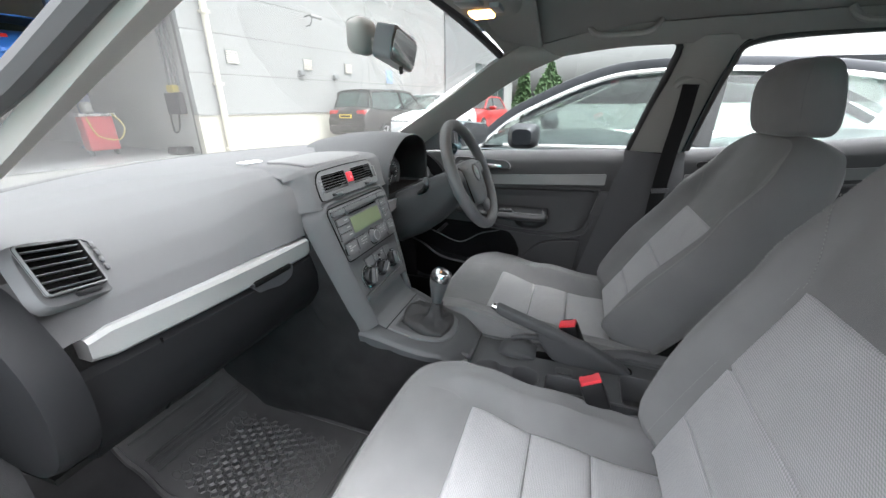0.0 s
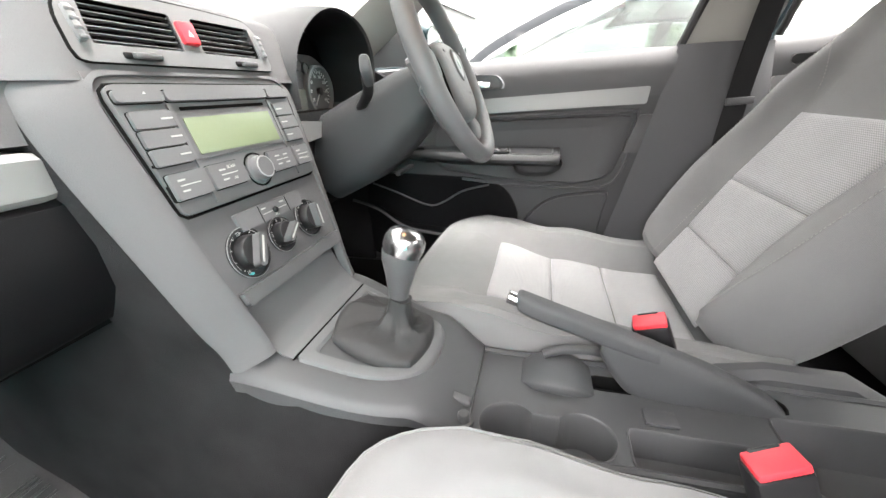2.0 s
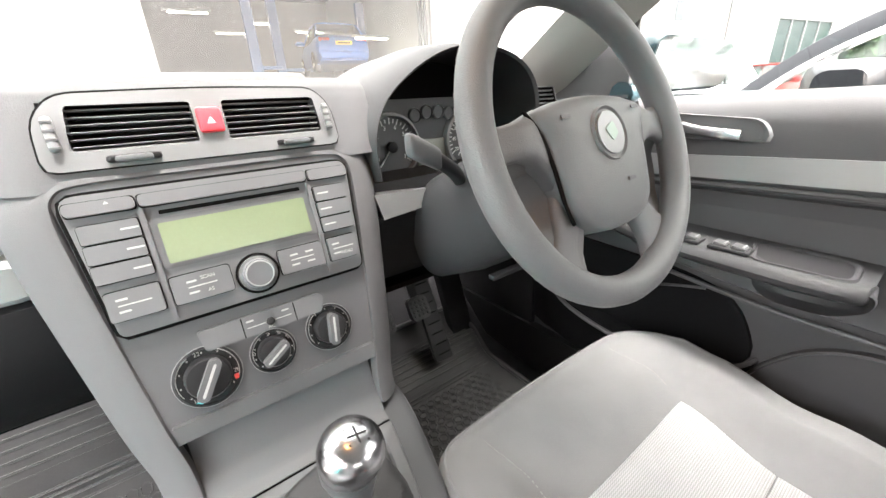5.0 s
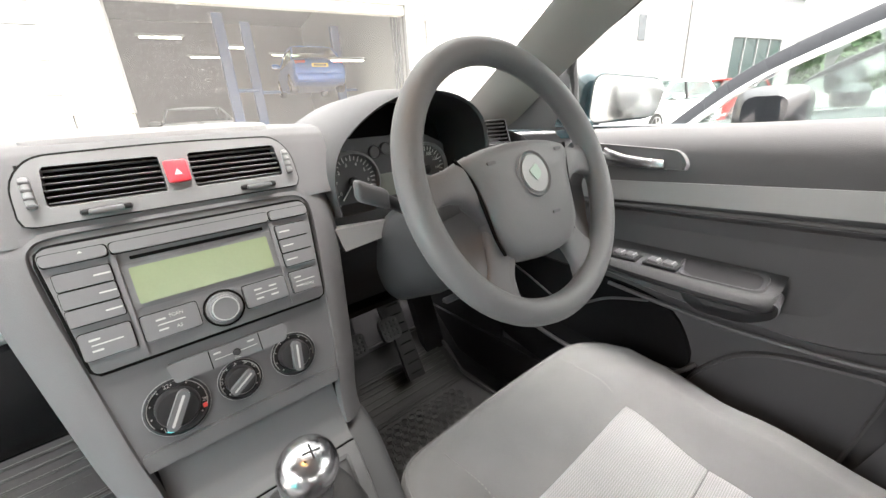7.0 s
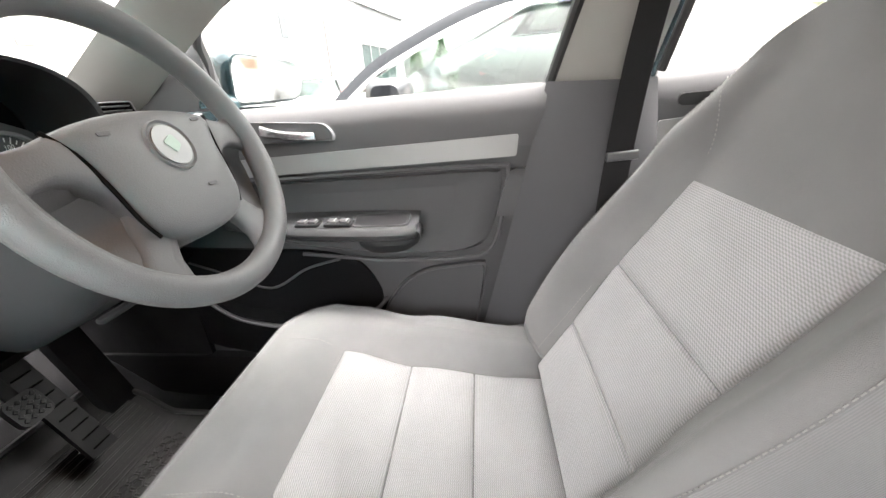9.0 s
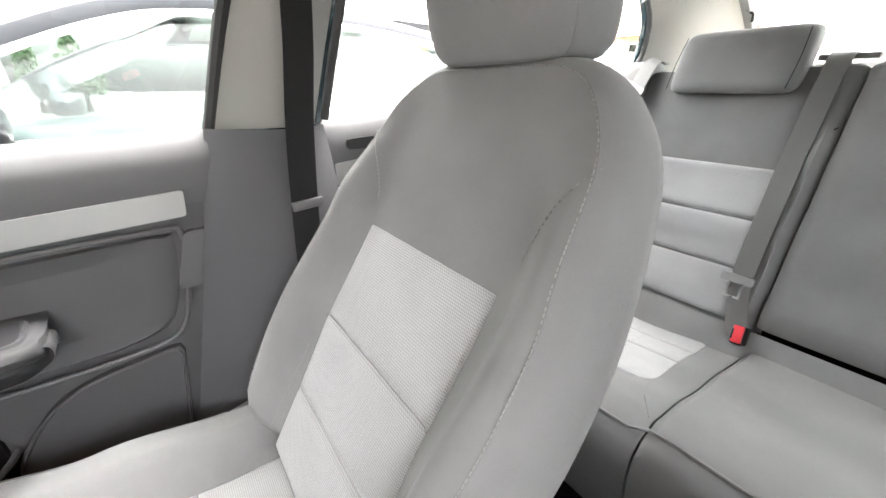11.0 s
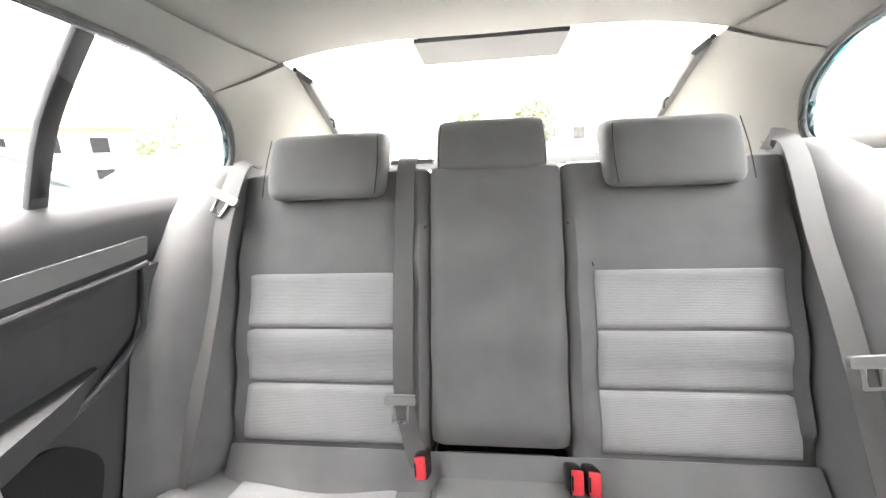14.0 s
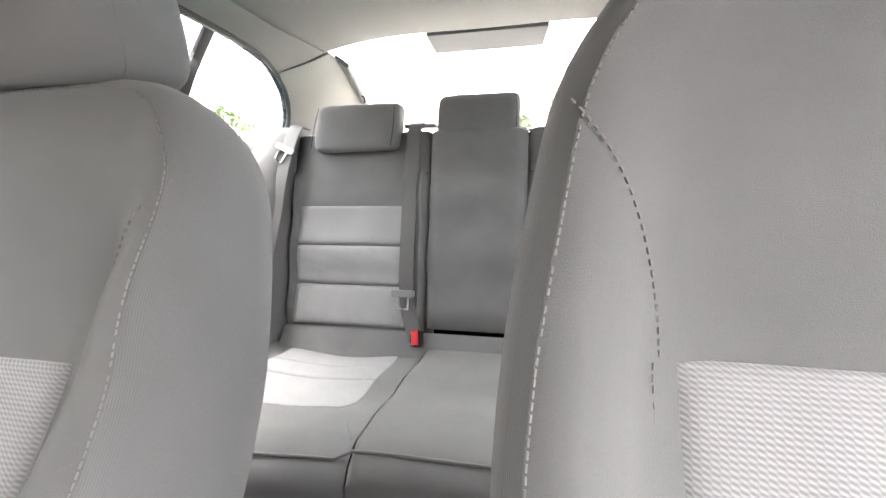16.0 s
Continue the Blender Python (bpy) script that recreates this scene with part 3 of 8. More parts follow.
shelf = tagged(part("parcel_shelf", bevelled(bm, 0.006), PILLAR), "light grey parcel shelf behind the rear seat", "parcel shelf")
bm = bmesh.new()
rbox(bm, (0, -2.06, 1.075), (1.12, 0.05, 0.05), 0.012, 3)
tagged(part("trim_tailgate_lower", bm, PLASTIC), "dark grey tailgate trim under the rear window", "tailgate trim", kind="structure")
bm = bmesh.new()
rbox(bm, (0, -2.0, 1.03), (1.2, 0.03, 0.02), 0.006)
tagged(part("trim_shelf_edge", bm, PLASTIC_MID), "grey rear edge of the parcel shelf", "shelf edge", kind="structure")
brake = thing("high_brake_light", "grey high-level brake light housing at the top of the rear window", "brake light", at=(0, -1.49, 1.385))
bm = bmesh.new()
slab(bm, [(-0.21, 0.03, 0.035), (0.21, 0.03, 0.035), (0.195, -0.06, 0.0), (-0.195, -0.06, 0.0)], (0, -0.006, -0.026))
part("housing", bevelled(bm, 0.006, 3), PANEL, brake)
part("lens", box((0, -0.068, 0.012), (0.34, 0.012, 0.018), 0.004), RED, brake, "red lens strip")

# courtesy lamp, sun visors, grab handles, mirror
lamp = thing("courtesy_lamp", "beige roof console with a lit amber courtesy lamp", "courtesy lamp", at=(0.02, 0.335, 1.325))
part("housing", box((0, 0, 0.02), (0.24, 0.14, 0.07), 0.02, 3), HEADLINER, lamp)
part("lens", box((0.055, 0.01, -0.017), (0.055, 0.05, 0.012), 0.005), glowing("warm lamp lens", (1.0, 0.45, 0.12), 1.6), lamp, "lit amber lens")
part("lens", box((-0.055, 0.01, -0.017), (0.055, 0.05, 0.012), 0.005), PLASTIC_MID, lamp, "unlit clear lens")
part("switch", box((0.0, -0.035, -0.018), (0.06, 0.02, 0.012), 0.003), PLASTIC_MID, lamp)
for s in SIDES:
    vis = thing("sun_visor", "beige folded sun visor under the headlining", "sun visor", "sun visors", at=(s * 0.33, 0.33, 1.338))
    part("board", box((0, 0, 0), (0.36, 0.17, 0.018), 0.009, 3, Matrix.Rotation(radians(12), 4, "X") @ Matrix.Rotation(radians(s * 9), 4, "Y")), HEADLINER, vis)
    bm = bmesh.new()
    tube(bm, [(s * 0.19, 0.07, 0.0), (s * 0.20, 0.095, 0.006), (-s * 0.19, 0.09, 0.01)], 0.005, 8)
    part("rod", bm, PILLAR, vis)
    for y0 in (0.02, -0.62):
        gr = thing("grab_handle", "beige roof grab handle folded above the door", "grab handle", "roof grab handles", at=(s * 0.555, y0, 1.352))
        bm = bmesh.new()
        tube(bm, smooth_path([(s * 0.0, 0.10, 0.0), (-s * 0.012, 0.085, -0.025), (-s * 0.012, 0.05, -0.036), (-s * 0.012, -0.05, -0.036), (-s * 0.012, -0.085, -0.025), (0, -0.10, 0.0)], 5), 0.009, 8)
        part("grip", bm, PILLAR, gr)
mir = thing("rear_view_mirror", "black-framed rear-view mirror on the windscreen", "mirror", at=(0.014, 0.513, 1.236))
mm = pose(0, 0, 0, 10.6, 1.6, 11)
bm = bmesh.new()
slab(bm, [mm @ V(x, -0.004, z) for x, z in rounded_outline([(-0.115, -0.03), (0.105, -0.036), (0.115, 0.036), (-0.105, 0.036)], 0.02, 4)], mm.to_3x3() @ V(0, 0.036, 0))
part("shell", bevelled(bm, 0.008, 2), PLASTIC_MID, mir)
bm = bmesh.new()
slab(bm, [mm @ V(x, -0.008, z) for x, z in rounded_outline([(-0.107, -0.024), (0.098, -0.030), (0.107, 0.030), (-0.098, 0.030)], 0.018, 4)], mm.to_3x3() @ V(0, 0.003, 0))
part("glass", bm, MIRROR, mir, "silvered mirror glass")
bm = bmesh.new()
tube(bm, [mm @ V(0, 0.03, 0), V(-0.02, 0.06, 0.01), V(-0.03, 0.075, 0.03)], 0.012, 10)
rbox(bm, (-0.03, 0.085, 0.03), (0.075, 0.05, 0.075), 0.02, 3)
part("mount", bm, PILLAR, mir)
bm = bmesh.new()
tube(bm, [mm @ V(0, 0.0, -0.03), mm @ V(0, -0.004, -0.048)], 0.005, 8)
part("dip_lever", bm, BLACK, mir)


# ---- doors ----
def side_sheet(bm, s, pts, x, depth):
    """A slab lying along the car's side: outline in (y, z), inner face at x."""
    return slab(bm, [(s * x, y, z) for y, z in pts], (s * depth, 0, 0))


def strip_z(y):
    return 0.826 - 0.042 * y


door = thing("door_1", "dark grey closed driver's door panel with a silver trim strip", "car door", kind="structure")
bm = bmesh.new()
# rounded shoulder along the window sill, swept from the front edge to the rear edge
sec = [(0.760, 0.955), (0.742, 0.957), (0.725, 0.950), (0.712, 0.935), (0.706, 0.91), (0.704, 0.86), (0.704, 0.845), (0.76, 0.845)]
ys = [0.86, 0.66, 0.47, 0.3, 0.15, 0.0, -0.066]
loft(bm, [[(x, y, z - 0.016 * max(0, y) / 0.5) for x, z in sec] for y in ys])
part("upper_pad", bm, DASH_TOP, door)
bm = bmesh.new()
side_sheet(bm, 1, [(0.86, 0.30), (0.86, 0.86), (-0.045, 0.86), (-0.005, 0.714), (0.05, 0.445), (0.085, 0.30)], 0.715, 0.05)
part("panel", bm, DOOR, door)
bm = bmesh.new()
side_sheet(bm, 1, rounded_outline([(0.74, strip_z(0.74)), (0.0, strip_z(0)), (-0.004, strip_z(0) + 0.042), (0.74, strip_z(0.74) + 0.036)], 0.006), 0.700, 0.02)
part("trim_strip", bevelled(bm, 0.004), SILVER, door, "silver painted trim strip")
# the cloth insert under the strip
bm = bmesh.new()
ins = rounded_outline([(0.56, 0.785), (0.021, 0.801, 0.015), (0.031, 0.714, 0.03), (0.058, 0.632, 0.03), (0.13, 0.612, 0.05), (0.33, 0.616, 0.08), (0.58, 0.65, 0.05)], 0.03, 5)
pillow(bm, resample(ins, 60), [(1.0, -0.012), (0.99, -0.002), (0.95, 0.004), (0.8, 0.0), (0.5, -0.005), (0.2, -0.007)], lambda y, z, h: V(0.712 - h, y, z))
part("insert", bm, DOOR, door)
bm = bmesh.new()
tube(bm, smooth_path([(0.706, 0.62, 0.790), (0.704, 0.3, 0.802), (0.704, 0.05, 0.808), (0.703, 0.015, 0.798), (0.703, 0.025, 0.714), (0.701, 0.042, 0.645), (0.699, 0.072, 0.614), (0.696, 0.14, 0.606), (0.692, 0.24, 0.606), (0.690, 0.33, 0.611), (0.694, 0.48, 0.624)], 6), 0.0045, 8, up=(1, 0, 0))
part("insert_edge", bm, PANEL, door)
# vertical grab ledge behind the insert
bm = bmesh.new()
side_sheet(bm, 1, rounded_outline([(0.012, 0.80), (-0.03, 0.80), (-0.006, 0.705), (0.04, 0.70), (0.03, 0.74)], 0.012), 0.698, 0.02)
part("rear_pillar", bevelled(bm, 0.008, 4), PANEL, door)
# armrest: a rounded bar with the pull tray above it and the grip bowl below
bm = bmesh.new()
rows = []
for y, xi, zt in ((0.66, 0.700, 0.716), (0.60, 0.672, 0.717), (0.52, 0.640, 0.717), (0.44, 0.622, 0.716), (0.36, 0.616, 0.715), (0.28, 0.614, 0.714), (0.238, 0.617, 0.714), (0.216, 0.623, 0.713), (0.206, 0.632, 0.713), (0.202, 0.650, 0.712), (0.205, 0.690, 0.711), (0.210, 0.710, 0.710)):
    rows.append([(0.716, y, zt + 0.012), (0.700, y, zt + 0.006), (xi + 0.030, y, zt + 0.002), (xi + 0.012, y, zt + 0.001), (xi + 0.004, y, zt - 0.003), (xi, y, zt - 0.011), (xi + 0.002, y, zt - 0.019), (xi + 0.010, y, zt - 0.025), (xi + 0.04, y, zt - 0.030), (0.716, y, zt - 0.044)])
loft(bm, [[(min(x, 0.716), y, z - 0.010) for x, y, z in r] for r in rows])
arm = part("armrest", bm, SHROUD, door)


def arm_loop(inset):
    """Outline of the pull tray in the armrest's top."""
    return [(x, y) for x, y in resample(rounded_outline([(0.636 + inset, 0.332 - inset), (0.640 + inset, 0.222 + inset, 0.02), (0.698 - inset, 0.222 + inset, 0.02), (0.700 - inset, 0.346 - inset)], 0.014 - inset * 0.5, 5), 44)]


bm = bmesh.new()
loft(bm, [[(x, y, z + 0.22 * max(0, x - 0.655)) for x, y in arm_loop(i)] for i, z in ((-0.004, 0.704), (-0.002, 0.7085), (0.0015, 0.7085), (0.004, 0.7065))], caps=False)
part("tray_rim", bm, SHROUD, arm)
bm = bmesh.new()
slab(bm, [(x, y, 0.7050 + 0.22 * max(0, x - 0.655)) for x, y in arm_loop(0.003)], (0, 0, 0.0012))
part("tray", bm, BLACK, arm, "black recessed pull tray")
# grip bowl hanging under the bar
cup = resample(rounded_outline([(0.330, 0.694, 0.012), (0.196, 0.694, 0.012), (0.196, 0.672, 0.02), (0.232, 0.648, 0.025), (0.300, 0.646, 0.025), (0.326, 0.664, 0.02)], 0.016, 5), 60)
bm = bmesh.new()
pillow(bm, cup, [(0.96, -0.050), (0.99, -0.012), (1.02, 0.001), (1.0, 0.006), (0.95, 0.003), (0.90, -0.006), (0.72, -0.013), (0.3, -0.016)], lambda y, z, h: V(0.646 - h, y, z))
part("pull", bm, SHROUD, arm, "dark grey grip bowl")
for y0, w in ((0.432, 0.050), (0.366, 0.058)):
    base = part("switch_base", box((0.652, y0, 0.7105), (0.034, w, 0.007), 0.003, 2), DARK, arm)
    for k in (-1, 1):
        b = box((0.650, y0 + k * w * 0.22, 0.7155), (0.022, w * 0.34, 0.008), 0.003, 2, Matrix.Rotation(radians(8), 4, "X"))
        sw = part("window_switch", b, PANEL, base)
        part("switch_edge", box((0.650, y0 + k * w * 0.22 - 0.006, 0.7192), (0.016, 0.0026, 0.0016), 0.0004, 1), SILVER, sw)
# release handle in its bowl
bm = bmesh.new()
pillow(bm, resample(rounded_outline([(0.60, 0.918, 0.03), (0.375, 0.906, 0.05), (0.36, 0.872, 0.015), (0.60, 0.872, 0.02)], 0.03, 6), 48), [(1.03, 0.001), (1.0, 0.006), (0.95, 0.004), (0.90, -0.004), (0.75, -0.010), (0.4, -0.012)], lambda y, z, h: V(0.699 - h, y, z))
bowl = part("handle_bowl", bm, PLASTIC, door, "grey plastic handle bowl")
bm = bmesh.new()
sweep(bm, smooth_path([(0.699, 0.515, 0.897), (0.690, 0.490, 0.891), (0.687, 0.455, 0.886), (0.688, 0.425, 0.883), (0.692, 0.402, 0.882)], 6), rrect(0.016, 0.009, 0.003, 3), up=(1, 0, 0), scale=[1.5 - 0.5 * min(1.0, i / 10) for i in range(25)])
part("lever", bm, CHROME_SOFT, bowl, "chrome door release lever")
# lower pocket and speaker
bm = bmesh.new()
rows = []
for y, d, zt in ((0.86, 0.0, 0.54), (0.76, 0.03, 0.52), (0.66, 0.055, 0.47), (0.52, 0.07, 0.455), (0.40, 0.065, 0.460), (0.345, 0.045, 0.468), (0.315, 0.02, 0.482), (0.30, 0.0, 0.495), (0.295, -0.012, 0.50)):
    rows.append([(0.73, y, zt), (0.715 - d + 0.01, y, zt), (0.715 - d, y, zt - 0.008), (0.715 - d + 0.012, y, 0.36), (0.73, y, 0.32)])
loft(bm, rows)
# near-black colour carries the shade inside the pocket
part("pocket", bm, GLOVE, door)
bm = bmesh.new()
tube(bm, smooth_path([(0.688, 0.85, 0.545), (0.676, 0.76, 0.523), (0.656, 0.66, 0.473), (0.642, 0.52, 0.458), (0.647, 0.40, 0.463), (0.667, 0.345, 0.471), (0.693, 0.315, 0.485), (0.712, 0.30, 0.498)], 6), 0.005, 8, up=(1, 0, 0), scale=[min(1.0, 0.15 + (60 - i) / 14) for i in range(61)])
part("pocket_rim", bm, DOOR, door)
# solid panel behind the pocket; its near-black colour stands in for recess shade
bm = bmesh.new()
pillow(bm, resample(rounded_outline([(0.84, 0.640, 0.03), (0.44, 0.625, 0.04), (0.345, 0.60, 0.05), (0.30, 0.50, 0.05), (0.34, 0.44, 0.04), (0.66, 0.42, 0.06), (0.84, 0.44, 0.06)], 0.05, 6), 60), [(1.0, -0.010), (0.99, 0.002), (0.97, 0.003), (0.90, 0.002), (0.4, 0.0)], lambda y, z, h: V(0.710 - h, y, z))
part("pocket_back", bm, GLOVE, door, "panel behind the pocket, coloured near black for shade")
bm = bmesh.new()
tube(bm, smooth_path([(0.704, 0.78, 0.60), (0.698, 0.70, 0.575), (0.690, 0.60, 0.540), (0.690, 0.55, 0.545), (0.696, 0.48, 0.585), (0.704, 0.40, 0.605)], 6), 0.003, 6, up=(1, 0, 0))
part("pocket_seam", bm, PANEL, door)
bm = bmesh.new()
spk = rounded_outline([(0.235, 0.575, 0.07), (0.055, 0.598, 0.02), (0.085, 0.40, 0.05), (0.10, 0.345), (0.33, 0.345), (0.32, 0.46, 0.05)], 0.04, 6)
pillow(bm, resample(spk, 60), [(1.0, -0.01), (0.985, 0.004), (0.95, 0.006), (0.93, 0.002), (0.5, 0.002)], lambda y, z, h: V(0.708 - h, y, z))
part("speaker_grille", bm, DOOR, door)
# corner piece with the door mirror outside it
bm = bmesh.new()
side_sheet(bm, 1, [(0.82, 0.940), (0.605, 0.940), (0.610, 1.00), (0.618, 1.082), (0.68, 1.045)], 0.712, 0.02)
part("mirror_sail", bevelled(bm, 0.004), PANEL, door)
mo = thing("door_mirror", "dark teal door mirror outside the driver's window", "door mirror", at=(0.862, 0.56, 1.0))
mm = pose(0, 0, 0, 3, 0, -25)
ol = rounded_outline([(-0.105, -0.055, 0.025), (0.09, -0.05, 0.03), (0.105, 0.035, 0.04), (-0.095, 0.055, 0.03)], 0.03, 6)
bm = bmesh.new()
pillow(bm, resample(ol, 48), [(0.96, -0.002), (1.0, 0.004), (1.06, 0.02), (1.05, 0.05), (0.92, 0.09), (0.6, 0.115), (0.2, 0.12)], lambda x, z, h: mm @ V(x, h, z))
part("shell", bm, BODY, mo)
bm = bmesh.new()
slab(bm, [mm @ V(x * 0.93, -0.004, z * 0.9) for x, z in ol], mm.to_3x3() @ V(0, 0.003, 0))
part("glass", bm, MIRROR, mo, "silvered mirror glass")
bm = bmesh.new()
tube(bm, [(-0.15, 0.06, -0.055), (-0.05, 0.06, -0.05)], 0.025, 10)
part("stalk", bm, BODY, mo)
# outside skin of the driver's door and front wing, seen over the sill
bm = bmesh.new()
sheet(bm, lambda u, v: V(0.775 + 0.09 * math.sin(v * 1.5), 1.0 - 2.2 * u, 0.945 - 0.6 * v), 8, 6, 0.01)
part("outer_skin", bm, BODY, door, "dark teal painted steel")


def rear_door(s, n):
    d = thing("door_%d" % n, "dark grey closed rear door panel with a silver trim strip", "car door", kind="structure")

    def side(bm, pts, x, depth):
        return side_sheet(bm, s, pts, x, depth)

    def sz(y):
        return lerp([(-1.3, 1.045), (-0.9, 1.03), (-0.6, 0.995), (-0.25, 0.962)], y)
    bm = bmesh.new()
    sec = [(0.760, 0.0), (0.742, 0.002), (0.725, -0.005), (0.712, -0.02), (0.706, -0.05), (0.704, -0.11), (0.76, -0.11)]
    loft(bm, [[(s * x, y, sz(y) + z) for x, z in sec] for y in (-0.24, -0.4, -0.6, -0.8, -0.95, -1.1, -1.28)])
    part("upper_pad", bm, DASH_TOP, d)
    bm = bmesh.new()
    side(bm, [(-0.27, 0.30), (-0.24, 0.88), (-1.12, 0.96), (-1.06, 0.75), (-1.0, 0.60), (-0.88, 0.48), (-0.82, 0.30)], 0.714, 0.05)
    part("panel", bm, DOOR, d)
    bm = bmesh.new()
    side(bm, rounded_outline([(-0.26, 0.838), (-1.02, 0.914), (-1.03, 0.950), (-0.26, 0.880)], 0.006), 0.700, 0.02)
    part("trim_strip", bevelled(bm, 0.004), SILVER, d, "silver painted trim strip")
    bm = bmesh.new()
    ins = rounded_outline([(-0.34, 0.82), (-1.0, 0.892, 0.02), (-0.985, 0.80, 0.03), (-0.93, 0.74, 0.04), (-0.80, 0.70, 0.06), (-0.36, 0.66, 0.05)], 0.03, 5)
    pillow(bm, resample(ins, 60), [(1.0, -0.012), (0.99, 0.002), (0.95, 0.004), (0.8, -0.002), (0.4, -0.006)], lambda y, z, h: V(s * (0.710 - h), y, z))
    part("insert", bm, DOOR, d)
    bm = bmesh.new()
    tube(bm, smooth_path([(s * 0.70, -0.6, 0.852), (s * 0.70, -0.98, 0.893), (s * 0.70, -1.004, 0.885), (s * 0.70, -0.985, 0.80), (s * 0.698, -0.965, 0.765), (s * 0.69, -0.86, 0.71), (s * 0.68, -0.7, 0.67), (s * 0.68, -0.45, 0.65)], 6), 0.006, 8, up=(s, 0, 0))
    part("insert_edge", bm, PANEL, d)
    bm = bmesh.new()
    side(bm, rounded_outline([(-1.005, 0.89), (-1.045, 0.895), (-1.02, 0.77), (-0.985, 0.745), (-0.985, 0.80)], 0.012), 0.696, 0.02)
    part("rear_ledge", bevelled(bm, 0.005), PANEL, d)
    bm = bmesh.new()
    loft(bm, [[(s * 0.715, y, z), (s * xi, y, z - 0.004), (s * (xi + 0.004), y, z - 0.045), (s * 0.715, y, z - 0.06)] for y, xi, z in ((-0.30, 0.68, 0.70), (-0.42, 0.63, 0.705), (-0.66, 0.635, 0.72), (-0.80, 0.67, 0.735), (-0.88, 0.70, 0.745))])
    part("armrest", bevelled(bm, 0.006), DOOR, d)
    bm = bmesh.new()
    side(bm, rounded_outline([(-0.29, 0.905), (-0.29, 0.925), (-0.42, 0.932), (-0.42, 0.905)], 0.01), 0.702, 0.02)
    part("handle_bowl", bm, BLACK, d)
    bm = bmesh.new()
    side(bm, rounded_outline([(-0.33, 0.62), (-0.80, 0.66, 0.05), (-0.86, 0.58, 0.03), (-0.80, 0.40, 0.05), (-0.33, 0.36)], 0.03), 0.704, 0.02)
    part("lower_panel", bevelled(bm, 0.004), DARK, d)
    bm = bmesh.new()
    sheet(bm, lambda u, v: V(s * (0.775 + 0.09 * math.sin(v * 1.5)), -0.1 - 1.3 * u, 0.955 + 0.08 * u - 0.6 * v), 8, 6, 0.01 * s)
    part("outer_skin", bm, BODY, d, "dark teal painted steel")
    return d


def open_door():
    """The passenger's front door, swung wide open on its hinges at the front pillar."""
    d = thing("door_4", "dark grey front passenger door swung wide open", "car door", kind="structure")
    m = Matrix.Translation((-0.765, 0.82, 0.0)) @ Matrix.Rotation(radians(-68), 4, "Z") @ Matrix.Translation((0.765, -0.82, 0.0))

    def swung(bm):
        bm.transform(m)
        return bm
    sec = [(0.760, 0.955), (0.742, 0.957), (0.725, 0.950), (0.712, 0.935), (0.706, 0.91), (0.704, 0.845), (0.76, 0.845)]
    bm = bmesh.new()
    loft(bm, [[(-x, y, z - 0.016 * max(0, y) / 0.5) for x, z in sec] for y in (0.80, 0.66, 0.47, 0.3, 0.15, 0.0, -0.066)])
    part("upper_pad", swung(bm), DASH, d)
    bm = bmesh.new()
    side_sheet(bm, -1, [(0.80, 0.30), (0.80, 0.86), (-0.045, 0.86), (-0.005, 0.714), (0.05, 0.445), (0.085, 0.30)], 0.715, 0.05)
    part("panel", swung(bm), PLASTIC, d)
    bm = bmesh.new()
    side_sheet(bm, -1, rounded_outline([(0.74, strip_z(0.74)), (0.0, strip_z(0)), (-0.004, strip_z(0) + 0.042), (0.74, strip_z(0.74) + 0.036)], 0.006), 0.700, 0.02)
    part("trim_strip", swung(bevelled(bm, 0.004)), SILVER, d, "silver painted trim strip")
    bm = bmesh.new()
    loft(bm, [[(-0.715, y, zt), (-xi, y, zt - 0.004), (-xi - 0.004, y, zt - 0.05), (-0.715, y, zt - 0.06)] for y, xi, zt in ((0.58, 0.67, 0.75), (0.50, 0.61, 0.752), (0.30, 0.604, 0.728), (0.17, 0.655, 0.718), (0.13, 0.69, 0.715))])
    part("armrest", swung(bevelled(bm, 0.006)), PLASTIC_MID, d)
    bm = bmesh.new()
    sheet(bm, lambda u, v: V(-0.775 - 0.05 * math.sin(v * 1.5), 0.82 - 0.92 * u, 0.945 - 0.65 * v), 8, 6, -0.01)
    part("outer_skin", swung(bm), BODY, d, "dark teal painted steel")
    bm = bmesh.new()
    tube(bm, smooth_path(flip([(0.752, 0.64, 0.945), (0.70, 0.47, 1.115), (0.662, 0.34, 1.227), (0.632, 0.20, 1.283), (0.618, 0.02, 1.30), (0.614, -0.14, 1.30), (0.645, -0.14, 1.22), (0.695, -0.105, 1.10), (0.745, -0.065, 0.95)], -1), 6), 0.018, 8)
    part("window_frame", swung(bm), BODY, d, "dark teal painted window frame")
    return d


open_door()
rear_door(1, 2)
rear_door(-1, 3)
# ---- dashboard ----
dash = thing("dashboard", "grey grained plastic dashboard with silver trim, vents, radio and glovebox", "dashboard")
DP = [(1.31, 0.972), (1.10, 0.984), (0.98, 0.986), (0.88, 0.974), (0.80, 0.950), (0.74, 0.912), (0.708, 0.872), (0.694, 0.840)]
DC = [(1.31, 0.972), (1.10, 0.984), (0.98, 0.986), (0.90, 0.982), (0.84, 0.975), (0.79, 0.965), (0.74, 0.950), (0.72, 0.93)]


DF = [(1.31, 0.972), (1.05, 0.985), (0.90, 0.987), (0.80, 0.985), (0.750, 0.974), (0.724, 0.946), (0.710, 0.900), (0.694, 0.840)]
DD = [(1.31, 0.972), (1.10, 0.984), (0.98, 0.986), (0.90, 0.955), (0.86, 0.90), (0.84, 0.86), (0.83, 0.84), (0.82, 0.82)]


